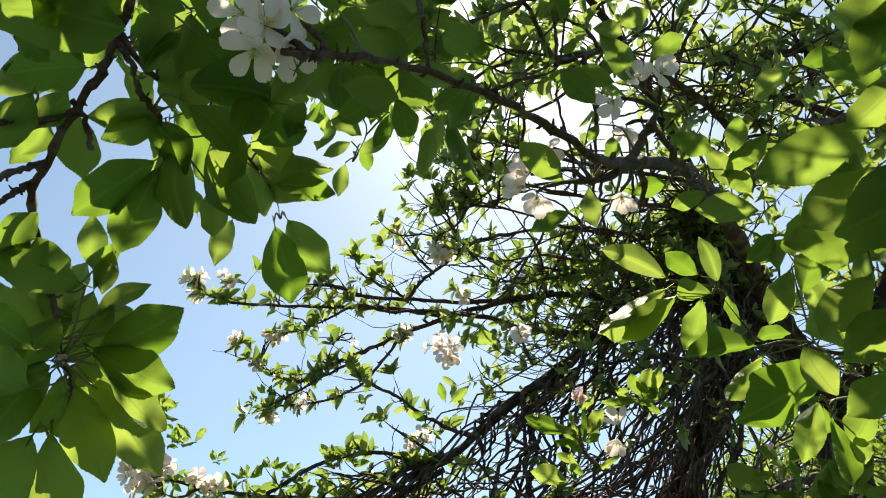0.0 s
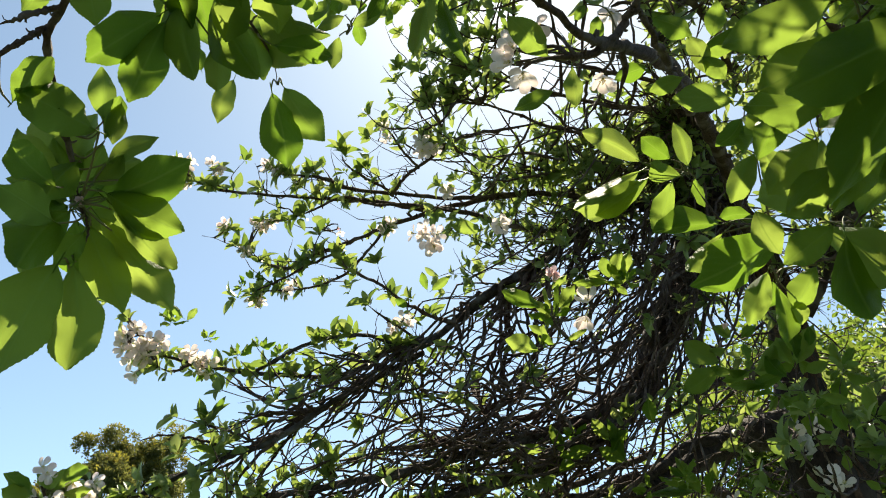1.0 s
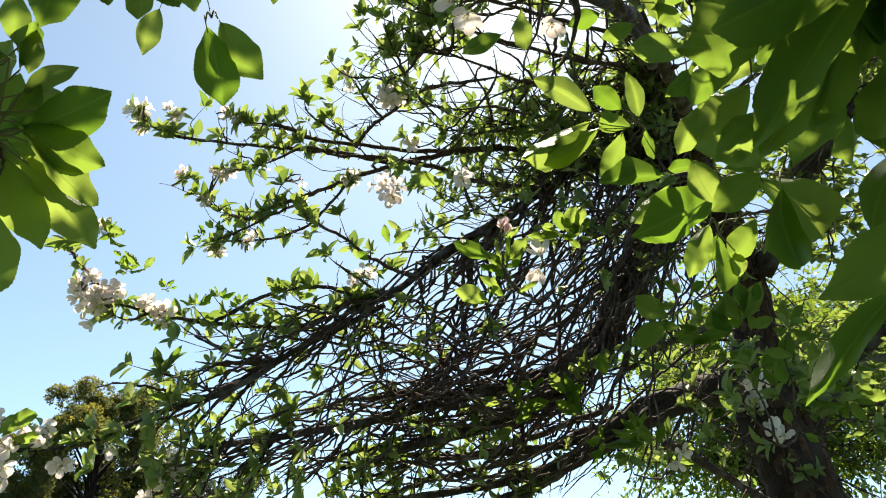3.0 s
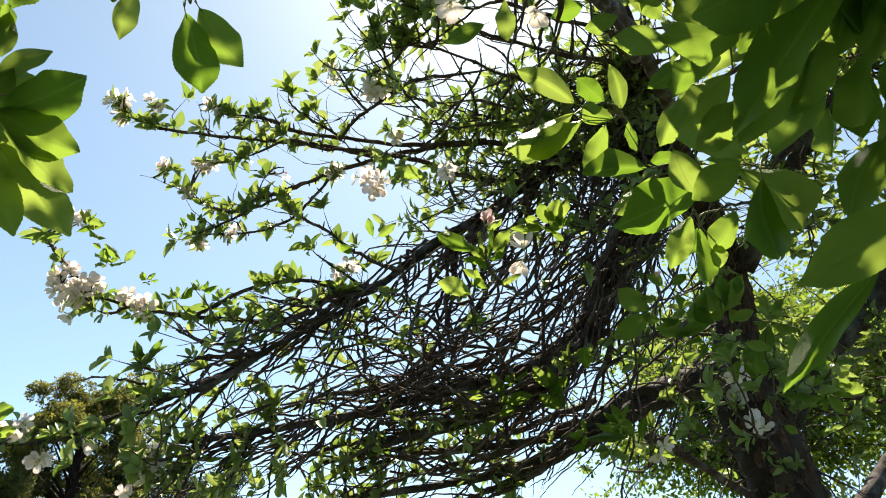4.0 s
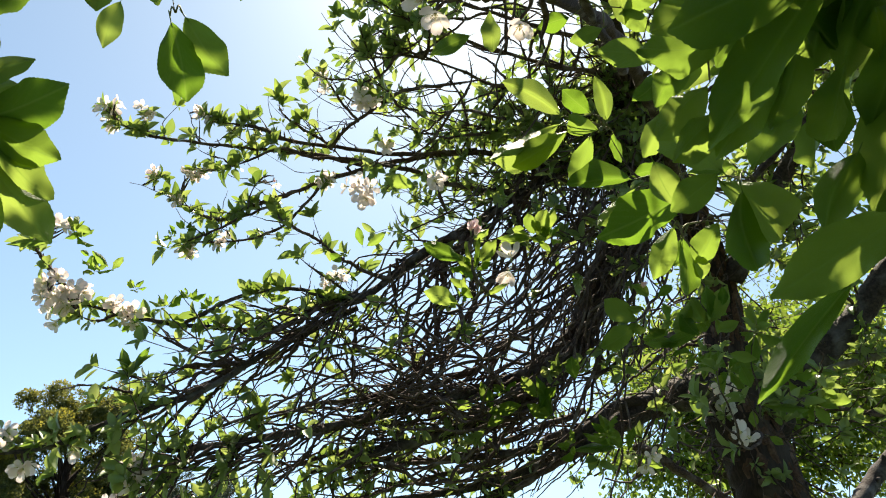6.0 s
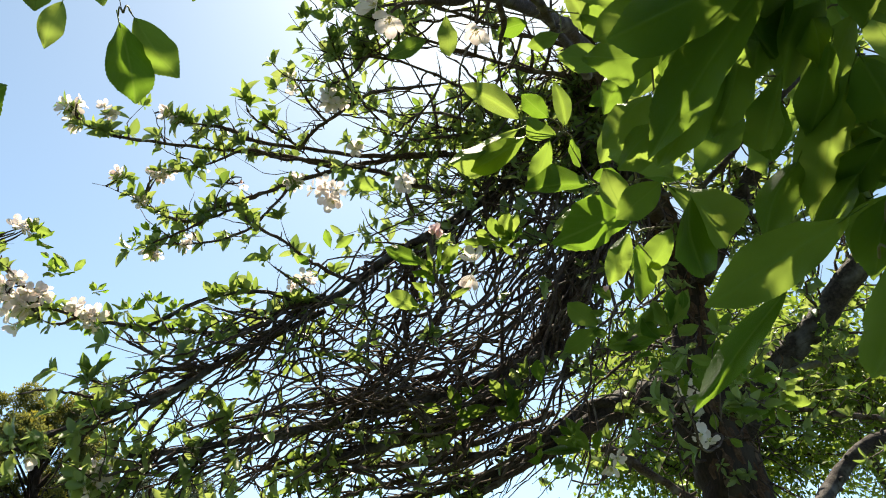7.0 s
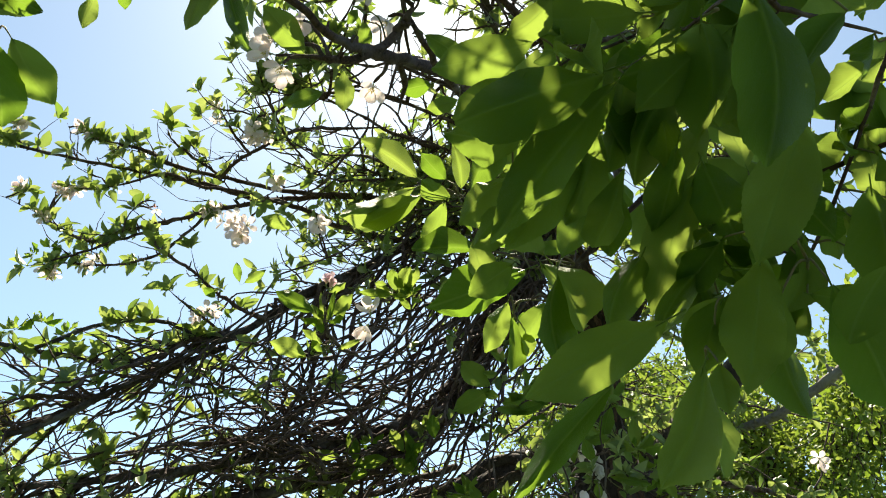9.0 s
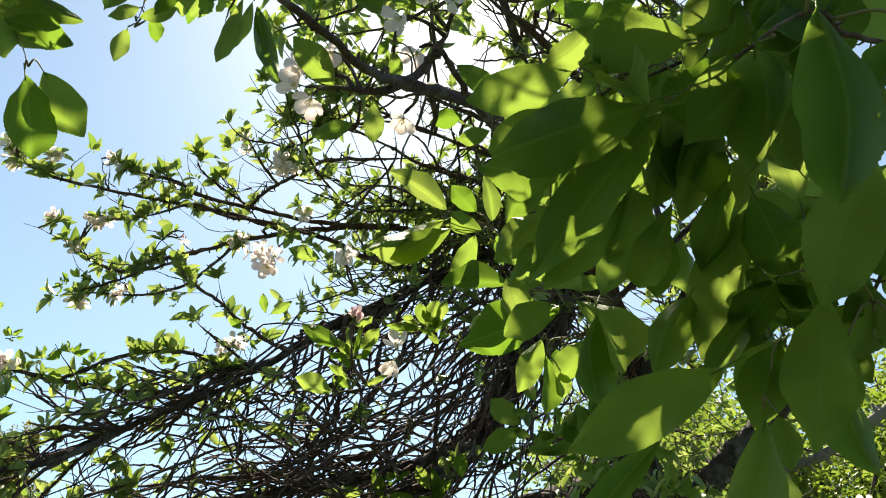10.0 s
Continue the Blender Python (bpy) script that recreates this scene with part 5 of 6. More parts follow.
rosette((0.896, 1.200, 1.713), (0.080, -0.630, -0.772), 7, 0.068)
rosette((0.624, 1.111, 1.772), (-0.470, -0.115, -0.875), 6, 0.052)
rosette((0.505, 1.512, 1.678), (-0.945, -0.240, 0.222), 6, 0.05)
rosette((0.739, 1.089, 1.818), (-0.107, -0.989, 0.101), 7, 0.06)

# blossoms
blossom((-0.600, 1.321, 2.380), (-0.248, -0.913, -0.324), 0.038, 'open')
blossom((-0.580, 1.321, 2.375), (0.937, -0.314, -0.155), 0.038, 'open')
blossom((-0.594, 1.339, 2.359), (0.266, -0.224, -0.937), 0.036, 'open')
blossom((-0.528, 1.343, 2.396), (-0.022, -1.000, 0.022), 0.034, 'open')
blossom((-0.520, 1.356, 2.382), (0.807, -0.267, -0.527), 0.034, 'open')
blossom((-0.402, 1.378, 2.412), (-0.578, -0.763, -0.290), 0.036, 'open')
blossom((-0.381, 1.377, 2.405), (0.475, -0.159, -0.865), 0.034, 'open')
blossom((-0.499, 1.434, 2.273), (-0.477, -0.879, -0.003), 0.038, 'open')
blossom((-0.426, 1.451, 2.288), (0.188, -0.961, 0.201), 0.036, 'open')
blossom((-0.395, 1.453, 2.301), (0.574, -0.443, -0.688), 0.04, 'open')
blossom((-0.411, 1.448, 2.281), (-0.067, -0.137, -0.988), 0.034, 'open')
blossom((-0.433, 1.536, 2.121), (0.232, -0.368, -0.900), 0.036, 'open')
blossom((-0.413, 1.544, 2.116), (0.422, -0.132, -0.897), 0.034, 'open')
blossom((-0.357, 1.546, 2.146), (0.782, -0.375, -0.498), 0.04, 'open')
blossom((-0.455, 1.476, 2.226), (-0.063, -0.359, -0.931), 0.034, 'open')
blossom((-0.625, 1.329, 2.073), (0.307, -0.923, 0.231), 0.042, 'open')
blossom((-0.619, 1.345, 2.071), (0.891, -0.434, 0.129), 0.04, 'open')
blossom((-0.678, 1.439, 1.979), (-0.355, -0.928, -0.111), 0.042, 'open')
blossom((-0.620, 1.428, 1.959), (0.681, -0.692, -0.240), 0.045, 'open')
blossom((-0.655, 1.444, 1.993), (0.280, -0.904, 0.322), 0.042, 'open')
blossom((-0.602, 1.456, 1.967), (0.852, -0.500, -0.154), 0.042, 'open')
blossom((-0.652, 1.478, 1.902), (-0.236, -0.466, -0.853), 0.042, 'open')
blossom((-0.661, 1.435, 1.949), (-0.325, -0.739, -0.590), 0.04, 'open')
blossom((-0.548, 1.502, 1.964), (-0.048, -0.954, 0.294), 0.042, 'open')
blossom((-0.509, 1.522, 1.949), (0.575, -0.808, 0.131), 0.046, 'open')
blossom((-0.512, 1.519, 1.923), (-0.163, -0.407, -0.899), 0.04, 'open')
blossom((-0.108, 1.278, 2.477), (-0.299, -0.902, -0.311), 0.034, 'open')
blossom((-0.011, 1.261, 2.412), (0.033, -0.787, -0.616), 0.044, 'open')
blossom((-0.001, 1.269, 2.402), (0.517, -0.033, -0.855), 0.04, 'open')
blossom((-0.022, 1.265, 2.422), (-0.745, -0.621, -0.244), 0.036, 'open')
blossom((0.008, 1.190, 2.106), (0.040, -0.640, -0.767), 0.05, 'open')
blossom((0.021, 1.191, 2.126), (0.494, -0.861, 0.120), 0.042, 'open')
blossom((-0.004, 1.191, 2.124), (-0.707, -0.685, -0.175), 0.038, 'open')
blossom((0.162, 1.234, 2.180), (0.290, -0.828, -0.479), 0.044, 'open')
blossom((-0.094, 1.504, 2.333), (0.077, -0.854, -0.515), 0.038, 'open')
blossom((-0.112, 1.509, 2.321), (-0.614, -0.656, -0.439), 0.034, 'open')
blossom((0.050, 1.394, 2.366), (-0.005, -0.829, -0.559), 0.04, 'open')
blossom((-0.051, 1.454, 2.041), (0.033, -0.999, 0.007), 0.04, 'open')
blossom((-0.066, 1.458, 2.030), (-0.545, -0.578, -0.607), 0.036, 'open')
blossom((0.178, 0.846, 1.862), (-0.126, -0.862, 0.491), 0.03, 'bud')
blossom((0.184, 0.848, 1.857), (0.165, -0.902, 0.399), 0.028, 'bud')
blossom((0.254, 0.932, 1.864), (-0.349, -0.847, 0.402), 0.044, 'side')
blossom((0.252, 0.941, 1.844), (-0.431, -0.211, -0.877), 0.046, 'side')
blossom((0.647, 1.042, 1.627), (-0.933, -0.348, -0.087), 0.038, 'open')
blossom((0.656, 1.039, 1.616), (-0.402, -0.845, 0.352), 0.032, 'open')
blossom((0.708, 1.191, 1.743), (-0.408, -0.546, -0.731), 0.036, 'open')
blossom((0.616, 1.374, 1.619), (-0.266, -0.394, -0.880), 0.045, 'side')
blossom((0.627, 1.367, 1.636), (0.408, -0.905, -0.120), 0.035, 'open')
blossom((-0.434, 1.476, 1.604), (-0.308, -0.939, 0.154), 0.045, 'open')
blossom((-0.414, 1.473, 1.598), (0.787, -0.614, -0.059), 0.045, 'open')
blossom((-0.423, 1.482, 1.585), (0.324, -0.684, -0.654), 0.042, 'open')
blossom((-0.442, 1.475, 1.590), (-0.574, -0.811, -0.108), 0.04, 'open')
blossom((-0.418, 1.491, 1.615), (0.514, -0.582, 0.630), 0.038, 'open')
blossom((-0.576, 1.358, 1.591), (0.404, -0.513, -0.758), 0.042, 'side')
blossom((-0.582, 1.357, 1.580), (-0.050, -0.919, -0.390), 0.04, 'open')
blossom((-0.524, 1.399, 1.619), (0.542, -0.407, -0.736), 0.04, 'side')
blossom((-0.622, 1.332, 1.625), (0.443, -0.887, -0.132), 0.04, 'open')
blossom((-0.221, 1.485, 2.296), (0.116, -0.092, -0.989), 0.026, 'side')
blossom((-0.228, 1.478, 2.307), (0.118, -0.085, -0.989), 0.02, 'bud')
blossom((0.465, 0.935, 1.825), (-0.283, -0.845, 0.454), 0.02, 'bud')
blossom((-0.461, 1.474, 1.538), (0.322, -0.944, -0.071), 0.03, 'open')
blossom((-0.638, 1.426, 1.940), (-0.147, -0.761, -0.632), 0.046, 'open')
blossom((-0.620, 1.438, 1.930), (0.503, -0.196, -0.842), 0.044, 'open')
blossom((-0.608, 1.430, 1.966), (0.794, -0.481, 0.371), 0.044, 'side')
blossom((-0.652, 1.437, 1.922), (-0.277, -0.600, -0.750), 0.044, 'side')
blossom((-0.672, 1.427, 1.956), (-0.552, -0.765, -0.331), 0.042, 'open')
blossom((-0.529, 1.502, 1.954), (0.339, -0.680, -0.650), 0.042, 'open')
blossom((1.609, 1.564, 1.881), (-0.677, -0.707, -0.203), 0.045, 'open')
blossom((-0.105, 0.242, 1.840), (0.344, -0.796, -0.498), 0.036, 'side')
blossom((-0.092, 0.242, 1.856), (0.681, -0.588, -0.436), 0.033, 'open')
blossom((-0.113, 0.252, 1.830), (0.034, -0.277, -0.960), 0.036, 'side')
blossom((-0.092, 0.255, 1.834), (0.536, -0.268, -0.800), 0.034, 'side')
blossom((-0.120, 0.240, 1.849), (-0.094, -0.637, -0.765), 0.032, 'open')
blossom((0.164, 0.437, 1.994), (-0.615, -0.267, -0.742), 0.036, 'side')
blossom((0.189, 0.424, 2.011), (-0.265, -0.929, -0.257), 0.034, 'side')
blossom((0.211, 0.422, 2.017), (0.105, -0.891, -0.441), 0.034, 'side')
blossom((0.078, 0.492, 1.933), (-0.663, -0.562, -0.495), 0.036, 'side')
blossom((0.092, 0.498, 1.924), (-0.108, -0.250, -0.962), 0.036, 'side')
blossom((0.104, 0.465, 1.957), (0.168, -0.453, -0.875), 0.03, 'side')
blossom((0.081, 0.482, 1.943), (-0.640, -0.713, -0.286), 0.034, 'side')
blossom((0.186, 0.530, 1.951), (-0.056, -0.234, -0.971), 0.036, 'side')
blossom((0.188, 0.482, 2.001), (-0.185, -0.124, -0.975), 0.034, 'side')
blossom((-0.295, 0.468, 1.734), (0.491, -0.779, -0.390), 0.02, 'bud')

blossom((-0.688, 1.254, 1.605), (0.084, -0.984, -0.156), 0.042, 'side')
blossom((-0.645, 1.232, 1.578), (0.873, -0.483, -0.073), 0.046, 'open')
blossom((-0.621, 1.235, 1.593), (0.163, -0.971, 0.174), 0.044, 'side')
blossom((-0.614, 1.218, 1.560), (0.766, -0.489, -0.417), 0.042, 'side')
blossom((-0.633, 1.188, 1.553), (0.290, -0.957, 0.009), 0.050, 'open')
blossom((-0.625, 1.157, 1.525), (-0.263, -0.808, -0.528), 0.050, 'open')
blossom((-0.599, 1.196, 1.534), (0.146, -0.931, -0.335), 0.040, 'side')
blossom((-0.658, 1.234, 1.644), (0.591, -0.732, -0.339), 0.036, 'open')
blossom((-0.612, 1.241, 1.628), (0.528, -0.426, -0.735), 0.034, 'side')
blossom((-0.581, 1.249, 1.610), (0.226, -0.963, -0.149), 0.030, 'side')

# dark leaves close overhead
leaf((0.376, 0.218, 1.840), (0.412, 0.244, 1.783), 0.048, 68)
leaf((0.423, 0.210, 1.857), (0.409, 0.245, 1.802), 0.045, 36)
leaf((0.425, 0.214, 1.790), (0.419, 0.248, 1.735), 0.046, 34)
leaf((0.388, 0.241, 1.797), (0.395, 0.271, 1.743), 0.043, 29)
leaf((0.429, 0.247, 1.811), (0.425, 0.279, 1.759), 0.047, 12)
leaf((0.419, 0.216, 1.907), (0.393, 0.259, 1.844), 0.047, 5)
leaf((0.371, 0.247, 1.893), (0.357, 0.279, 1.843), 0.039, 9)
leaf((0.409, 0.236, 1.918), (0.374, 0.270, 1.873), 0.047, -29)
leaf((0.466, 0.218, 1.909), (0.448, 0.251, 1.859), 0.051, -2)
leaf((0.398, 0.271, 1.902), (0.384, 0.309, 1.842), 0.042, 39)
leaf((0.362, 0.304, 1.798), (0.345, 0.339, 1.745), 0.035, 20)
leaf((0.418, 0.309, 1.791), (0.400, 0.345, 1.736), 0.038, 7)
leaf((0.420, 0.331, 1.653), (0.415, 0.362, 1.602), 0.036, 30)
leaf((0.444, 0.306, 1.647), (0.433, 0.337, 1.598), 0.040, 54)
leaf((0.377, 0.353, 1.690), (0.360, 0.386, 1.641), 0.036, 35)
leaf((0.371, 0.213, 1.772), (0.333, 0.271, 1.740), 0.048, -36)
leaf((0.344, 0.211, 1.766), (0.373, 0.269, 1.727), 0.048, 35)
leaf((0.391, 0.250, 1.802), (0.327, 0.287, 1.785), 0.048, -53)

# sprays of leaves on the branches overhead
for line, count, spread, size in ((roof_a, 22, 0.03, 0.072), (roof_b, 80, 0.04, 0.075), (roof_d, 34, 0.045, 0.075), (roof_e, 38, 0.035, 0.075), (roof_f, 44, 0.035, 0.062), (roof_g, 28, 0.03, 0.075), (near_right, 36, 0.03, 0.062), (high_d, 12, 0.02, 0.05), (high_e, 8, 0.025, 0.05), (high_f, 70, 0.07, 0.07), (high_g, 60, 0.08, 0.075), (high_h, 60, 0.05, 0.065), (roof_h, 26, 0.035, 0.075)):
    spray(line, count, spread, size)
# an open spot below the lowest of them, where the trees behind show
SPRAYED = [m for m in SPRAYED if min((m.translation + BASE - Vector(p)).length for p in ((0.46, 0.31, 1.62), (0.52, 0.38, 1.63))) > 0.07]


# the bare wood where bark has come off the trunk
def bare_patch(low, high, turn, wide):
    """A torn strip of bare wood on the trunk between two heights, turn degrees round from its front."""
    line = [w for k, w in WOOD if k == "trunk"][0]
    verts, rows, cols = [], 15, 7
    for a in range(rows):
        s = a / (rows - 1)
        z = low + (high - low) * s
        k = int(np.argmin(np.abs(line[:, 2] - z)))
        p, r = line[k, :3], line[k, 3]
        p = np.array((p[0], p[1], z))
        span = wide * (0.12 + 0.88 * math.sin(math.pi * (0.06 + 0.88 * s)) ** 0.7) * rng.uniform(0.75, 1.15)
        mid = turn + wide * 0.35 * math.sin(4.1 * s + turn) + rng.normal(0, 1.5)
        for b in range(cols):
            u = b / (cols - 1) * 2 - 1
            angle = radians(mid + span * u)
            out = np.array((math.sin(angle), -math.cos(angle), 0.0))
            lift = r * 1.01 + 0.007 * (1 - u * u) ** 0.5 + rng.normal(0, 0.0012) - (0.012 if abs(u) == 1 else 0)
            verts.append(tuple(p + out * lift - np.array(BASE)))
    faces = [(a * cols + b, a * cols + b + 1, a * cols + cols + b + 1, a * cols + cols + b) for a in range(rows - 1) for b in range(cols - 1)]
    part("bare_wood", mesh_from("bare_wood", verts, faces, PALE), apple_tree, "pale bare wood where the bark is gone")


bare_patch(1.82, 1.97, -62, 26)
bare_patch(1.74, 1.88, -40, 11)

# lifted flakes of bark on the trunk
def bark_flakes():
    line, pieces = [w for k, w in WOOD if k == "trunk"][0], []
    for _ in range(190):
        k = int(rng.integers(len(line) * 0.2, len(line) - 3))
        p, r = line[k, :3], line[k, 3]
        along = unit(line[k + 1, :3] - p)
        out = np.array((rng.normal(-0.3, 0.8), -1.0, 0.0))
        out = unit(out - along * (out @ along))
        side = np.cross(along, out)
        long, wide = rng.uniform(0.025, 0.09), rng.uniform(0.005, 0.014)
        verts = []
        for s in (0.0, 0.35, 0.7, 1.0):
            lift = r * 0.985 + 0.007 * (1 - s) * rng.uniform(0.4, 1.2)
            w = wide * (0.55 + 0.45 * math.sin(math.pi * (0.15 + 0.75 * s)))
            c = p + along * long * (s - 0.5) + side * rng.normal(0, 0.0015)
            for u, h in ((-1, -0.002), (0, 0.002), (1, -0.002), (0, -0.005)):
                verts.append(c + side * w * u + out * (lift + h) - np.array(BASE))
        faces = []
        for a in range(3):
            for b in range(4):
                n = (b + 1) % 4
                faces.append((a * 4 + b, a * 4 + n, a * 4 + 4 + n, a * 4 + 4 + b))
        pieces.append((verts, faces + [(3, 2, 1, 0), (12, 13, 14, 15)]))
    part("bark_flake", mesh_from("bark_flakes", *joined(pieces), FLAKE, smooth=False), apple_tree, "lifted red-brown flakes of old bark", "stuff")


bark_flakes()

# ---- twigs of the apple tree ----
TWIGS = []


def grow(start, way, length, radius, bend, steps=9, rough=0.16):
    """A twig from start: it sets off along way and curves towards bend."""
    p, d, line = np.array(start, float), unit(way), []
    for k in range(steps + 1):
        s = k / steps
        line.append((*p, radius * (1 - 0.72 * s)))
        d = unit(d + np.array(bend) * 1.6 / steps + rng.normal(0, rough, 3) * (0.55, 0.45, 0.55))
        p = p + d * length / steps
    TWIGS.append(np.array(line))
    return TWIGS[-1]


def wood_of(kind, index):
    return [line for k, line in WOOD if k == kind][index]


def spot(line, low, high):
    k = int(rng.uniform(low, high) * (len(line) - 1))
    return line[k, :3], line[k, 3]


droop, rise, lower, long_grey, stub_limb = (wood_of("limb", k) for k in (0, 1, 2, 3, 4))
fork_limb, left_limb, low_limb = (wood_of("limb", k) for k in (5, 6, 7))

def sweep(start, end, way, arrive, radius, taper=0.5, steps=13, zigzag=0.006):
    """A long knotty shoot from start to end, which leaves along way and comes in along arrive."""
    a, b = np.array(start, float), np.array(end, float)
    size = np.linalg.norm(b - a)
    c, d = a + unit(way) * size * 0.4, b - unit(arrive) * size * 0.4
    s = np.linspace(0, 1, steps)[:, None]
    p = (1 - s) ** 3 * a + 3 * s * (1 - s) ** 2 * c + 3 * s * s * (1 - s) * d + s ** 3 * b
    p[1:] += rng.normal(0, zigzag, (steps - 1, 3)) + np.cumsum(rng.normal(0, zigzag * 0.5, (steps - 1, 3)), axis=0)
    TWIGS.append(np.column_stack([p, radius * (1 - taper * s[:, 0])]))
    return TWIGS[-1]


# shoots that fall from the drooping limb and sweep away from the trunk
for k in range(104):
    p, r = spot(droop if k % 3 else long_grey, 0.02, 0.7 if k % 3 else 0.4)
    u = rng.uniform(0.12, 1.0)
    e = (1 - u) * spot(long_grey, 0.48, 0.9)[0] + u * spot(lower, 0.5, 1.0)[0]
    e = e + (0.02, rng.normal(0, 0.1), rng.normal(0, 0.015))
    if e[0] > p[0] - 0.1:
        continue
    sweep(p + rng.normal(0, r * 0.4, 3), e, (-0.45 + rng.normal(0, 0.35), -0.1 + rng.normal(0, 0.35), -0.8 + rng.normal(0, 0.35)), (-0.9, rng.normal(0, 0.35), -0.15 + rng.normal(0, 0.4)), rng.uniform(0.003, 0.006), 0.5, 17, 0.011)
# leafy twigs at the outer end of the low limbs
for k in range(66):
    p, r = spot((long_grey, left_limb, stub_limb, long_grey)[k % 4], 0.35, 0.75)
    e = spot((left_limb, stub_limb, lower, fork_limb)[rng.integers(4)], 0.55, 1.0)[0] + rng.normal(0, (0.05, 0.08, 0.05))
    if e[0] > p[0] - 0.08:
        continue
    line = sweep(p, e, (-0.6 + rng.normal(0, 0.3), rng.normal(-0.1, 0.3), rng.normal(-0.4, 0.4)), (-0.8, rng.normal(0, 0.3), rng.normal(0.1, 0.5)), rng.uniform(0.002, 0.0042), 0.55, 12, 0.01)
    for s in (5, 7, 9, 11):
        if rng.random() < 0.36:
            TIPS.append((line[s, :3], unit(line[s, :3] - line[s - 1, :3] + (0, -0.01, 0.015)), 1.0))
for source, low, high, count, size in ((stub_limb, 0.0, 0.7, 18, 0.26), (low_limb, 0.0, 0.75, 12, 0.3), (lower, 0.1, 0.8, 12, 0.3), (left_limb, 0.0, 0.4, 12, 0.22)):
    for _ in range(count):
        p, r = spot(source, low, high)
        grow(p, (-0.8 + rng.normal(0, 0.25), -0.1 + rng.normal(0, 0.25), rng.normal(-0.1, 0.4)), size * rng.uniform(0.5, 1.4), rng.uniform(0.0026, 0.005), (-0.5, -0.05, rng.normal(-0.1, 0.4)), 11, 0.26)
# stout crooked shoots that hang aslant from the outer ends of the low limbs
for k in range(46):
    p, r = spot((stub_limb, left_limb, stub_limb, long_grey)[k % 4], (0.5, 0.08, 0.6, 0.5)[k % 4], (0.95, 0.5, 0.98, 0.64)[k % 4])
    line = grow(p, (-0.65 + rng.normal(0, 0.22), rng.normal(0, 0.2), -0.6 + rng.normal(0, 0.22)), rng.uniform(0.12, 0.36), rng.uniform(0.0032, 0.0058), (-0.25, 0, rng.normal(-0.1, 0.3)), 11, 0.26)
    for s in (6, 9, 11):
        if rng.random() < 0.3:
            TIPS.append((line[s, :3], unit(line[s, :3] - line[s - 1, :3] + (0, -0.01, 0.02)), 0.95))
# crooked twigs that fill the inside of the crown
shoots = list(TWIGS)
for _ in range(235):
    line = shoots[rng.integers(len(shoots))]
    k = rng.integers(1, len(line) - 1)
    along = unit(line[k + 1, :3] - line[k, :3])
    grow(line[k, :3], along + rng.normal(0, 0.38, 3), rng.uniform(0.07, 0.26), rng.uniform(0.0022, 0.0044), (-0.3, 0, rng.normal(-0.2, 0.35)), 9, 0.36)
TANGLE = len(TWIGS)
# twigs of the upper crown, that run out level and turn up
right_up, right_low = wood_of("limb", 9), wood_of("limb", 8)
for source, low, high, count, out in ((rise, 0.0, 0.35, 90, -0.75), (rise, 0.6, 1.0, 16, 0.0), (long_grey, 0.0, 0.25, 60, -0.8), (right_up, 0.1, 1.0, 120, 0.1), (right_low, 0.1, 1.0, 40, 0.1), (high_a, 0.0, 1.0, 44, 0.2), (high_b, 0.0, 1.0, 60, 0.2), (high_c, 0.0, 1.0, 60, 0.1), (high_d, 0.0, 0.8, 16, -0.3), (high_e, 0.0, 0.5, 10, -0.3), (crown_a, 0.0, 0.85, 44, -0.15), (crown_b, 0.0, 0.85, 46, -0.15), (crown_c, 0.0, 0.85, 36, -0.15), (crown_d, 0.0, 0.9, 30, -0.15)):
    for _ in range(int(count * (1.0 if source is rise or source is long_grey or source is right_up or source is right_low else 0.85))):
        p, r = spot(source, low, high)
        line = grow(p, (out + rng.normal(0, 0.5), rng.normal(0.0, 0.4), 0.12 + rng.normal(0, 0.45)), rng.uniform(0.12, 0.42), rng.uniform(0.0024, 0.0046), (out * 0.3, 0, 0.25 + rng.normal(0, 0.35)), 8, 0.36)
        for k in (2, 4, 6, 8):
            if rng.random() < 0.66:
                TIPS.append((line[k, :3], unit(line[k, :3] - line[k - 1, :3]), 0.9))
# short twigs of the outer branches
outer_lines = [line for kind, line in WOOD if kind == "branch" and line[:, 3].max() < 0.012 and line[-1, 1] > 1.0]
for source in outer_lines:
    span = np.linalg.norm(np.diff(source[:, :3], axis=0), axis=1).sum()
    for _ in range(int(span * 10)):
        p, r = spot(source, 0.1, 0.95)
        line = grow(p, (-0.6 + rng.normal(0, 0.5), rng.normal(-0.1, 0.5), rng.normal(0.15, 0.5)), rng.uniform(0.02, 0.12), rng.uniform(0.0017, 0.003), (-0.3, 0, 0.3), 6, 0.32)
        if rng.random() < 0.5:
            TIPS.append((line[-1, :3], unit(line[-1, :3] - line[-2, :3]), 1.0))
# crooked twigs that fill the crown between the feet of the outer branches
inner_lines = outer_lines + [crown_a, crown_b, crown_c, crown_d, long_grey[:len(long_grey) // 2]]
for k in range(170):
    p, r = spot(inner_lines[rng.integers(len(inner_lines))], 0.0, 0.9)
    if p[0] < 0.02:
        continue
    line = grow(p, (-0.7 + rng.normal(0, 0.4), rng.normal(-0.1, 0.4), rng.normal(0.0, 0.5)), rng.uniform(0.1, 0.3), rng.uniform(0.0022, 0.0042), (-0.3, 0, rng.normal(0.1, 0.35)), 10, 0.36)
    for s in (4, 6, 8, 10):
        if rng.random() < 0.25:
            TIPS.append((line[s, :3], unit(line[s, :3] - line[s - 1, :3]), 0.85))
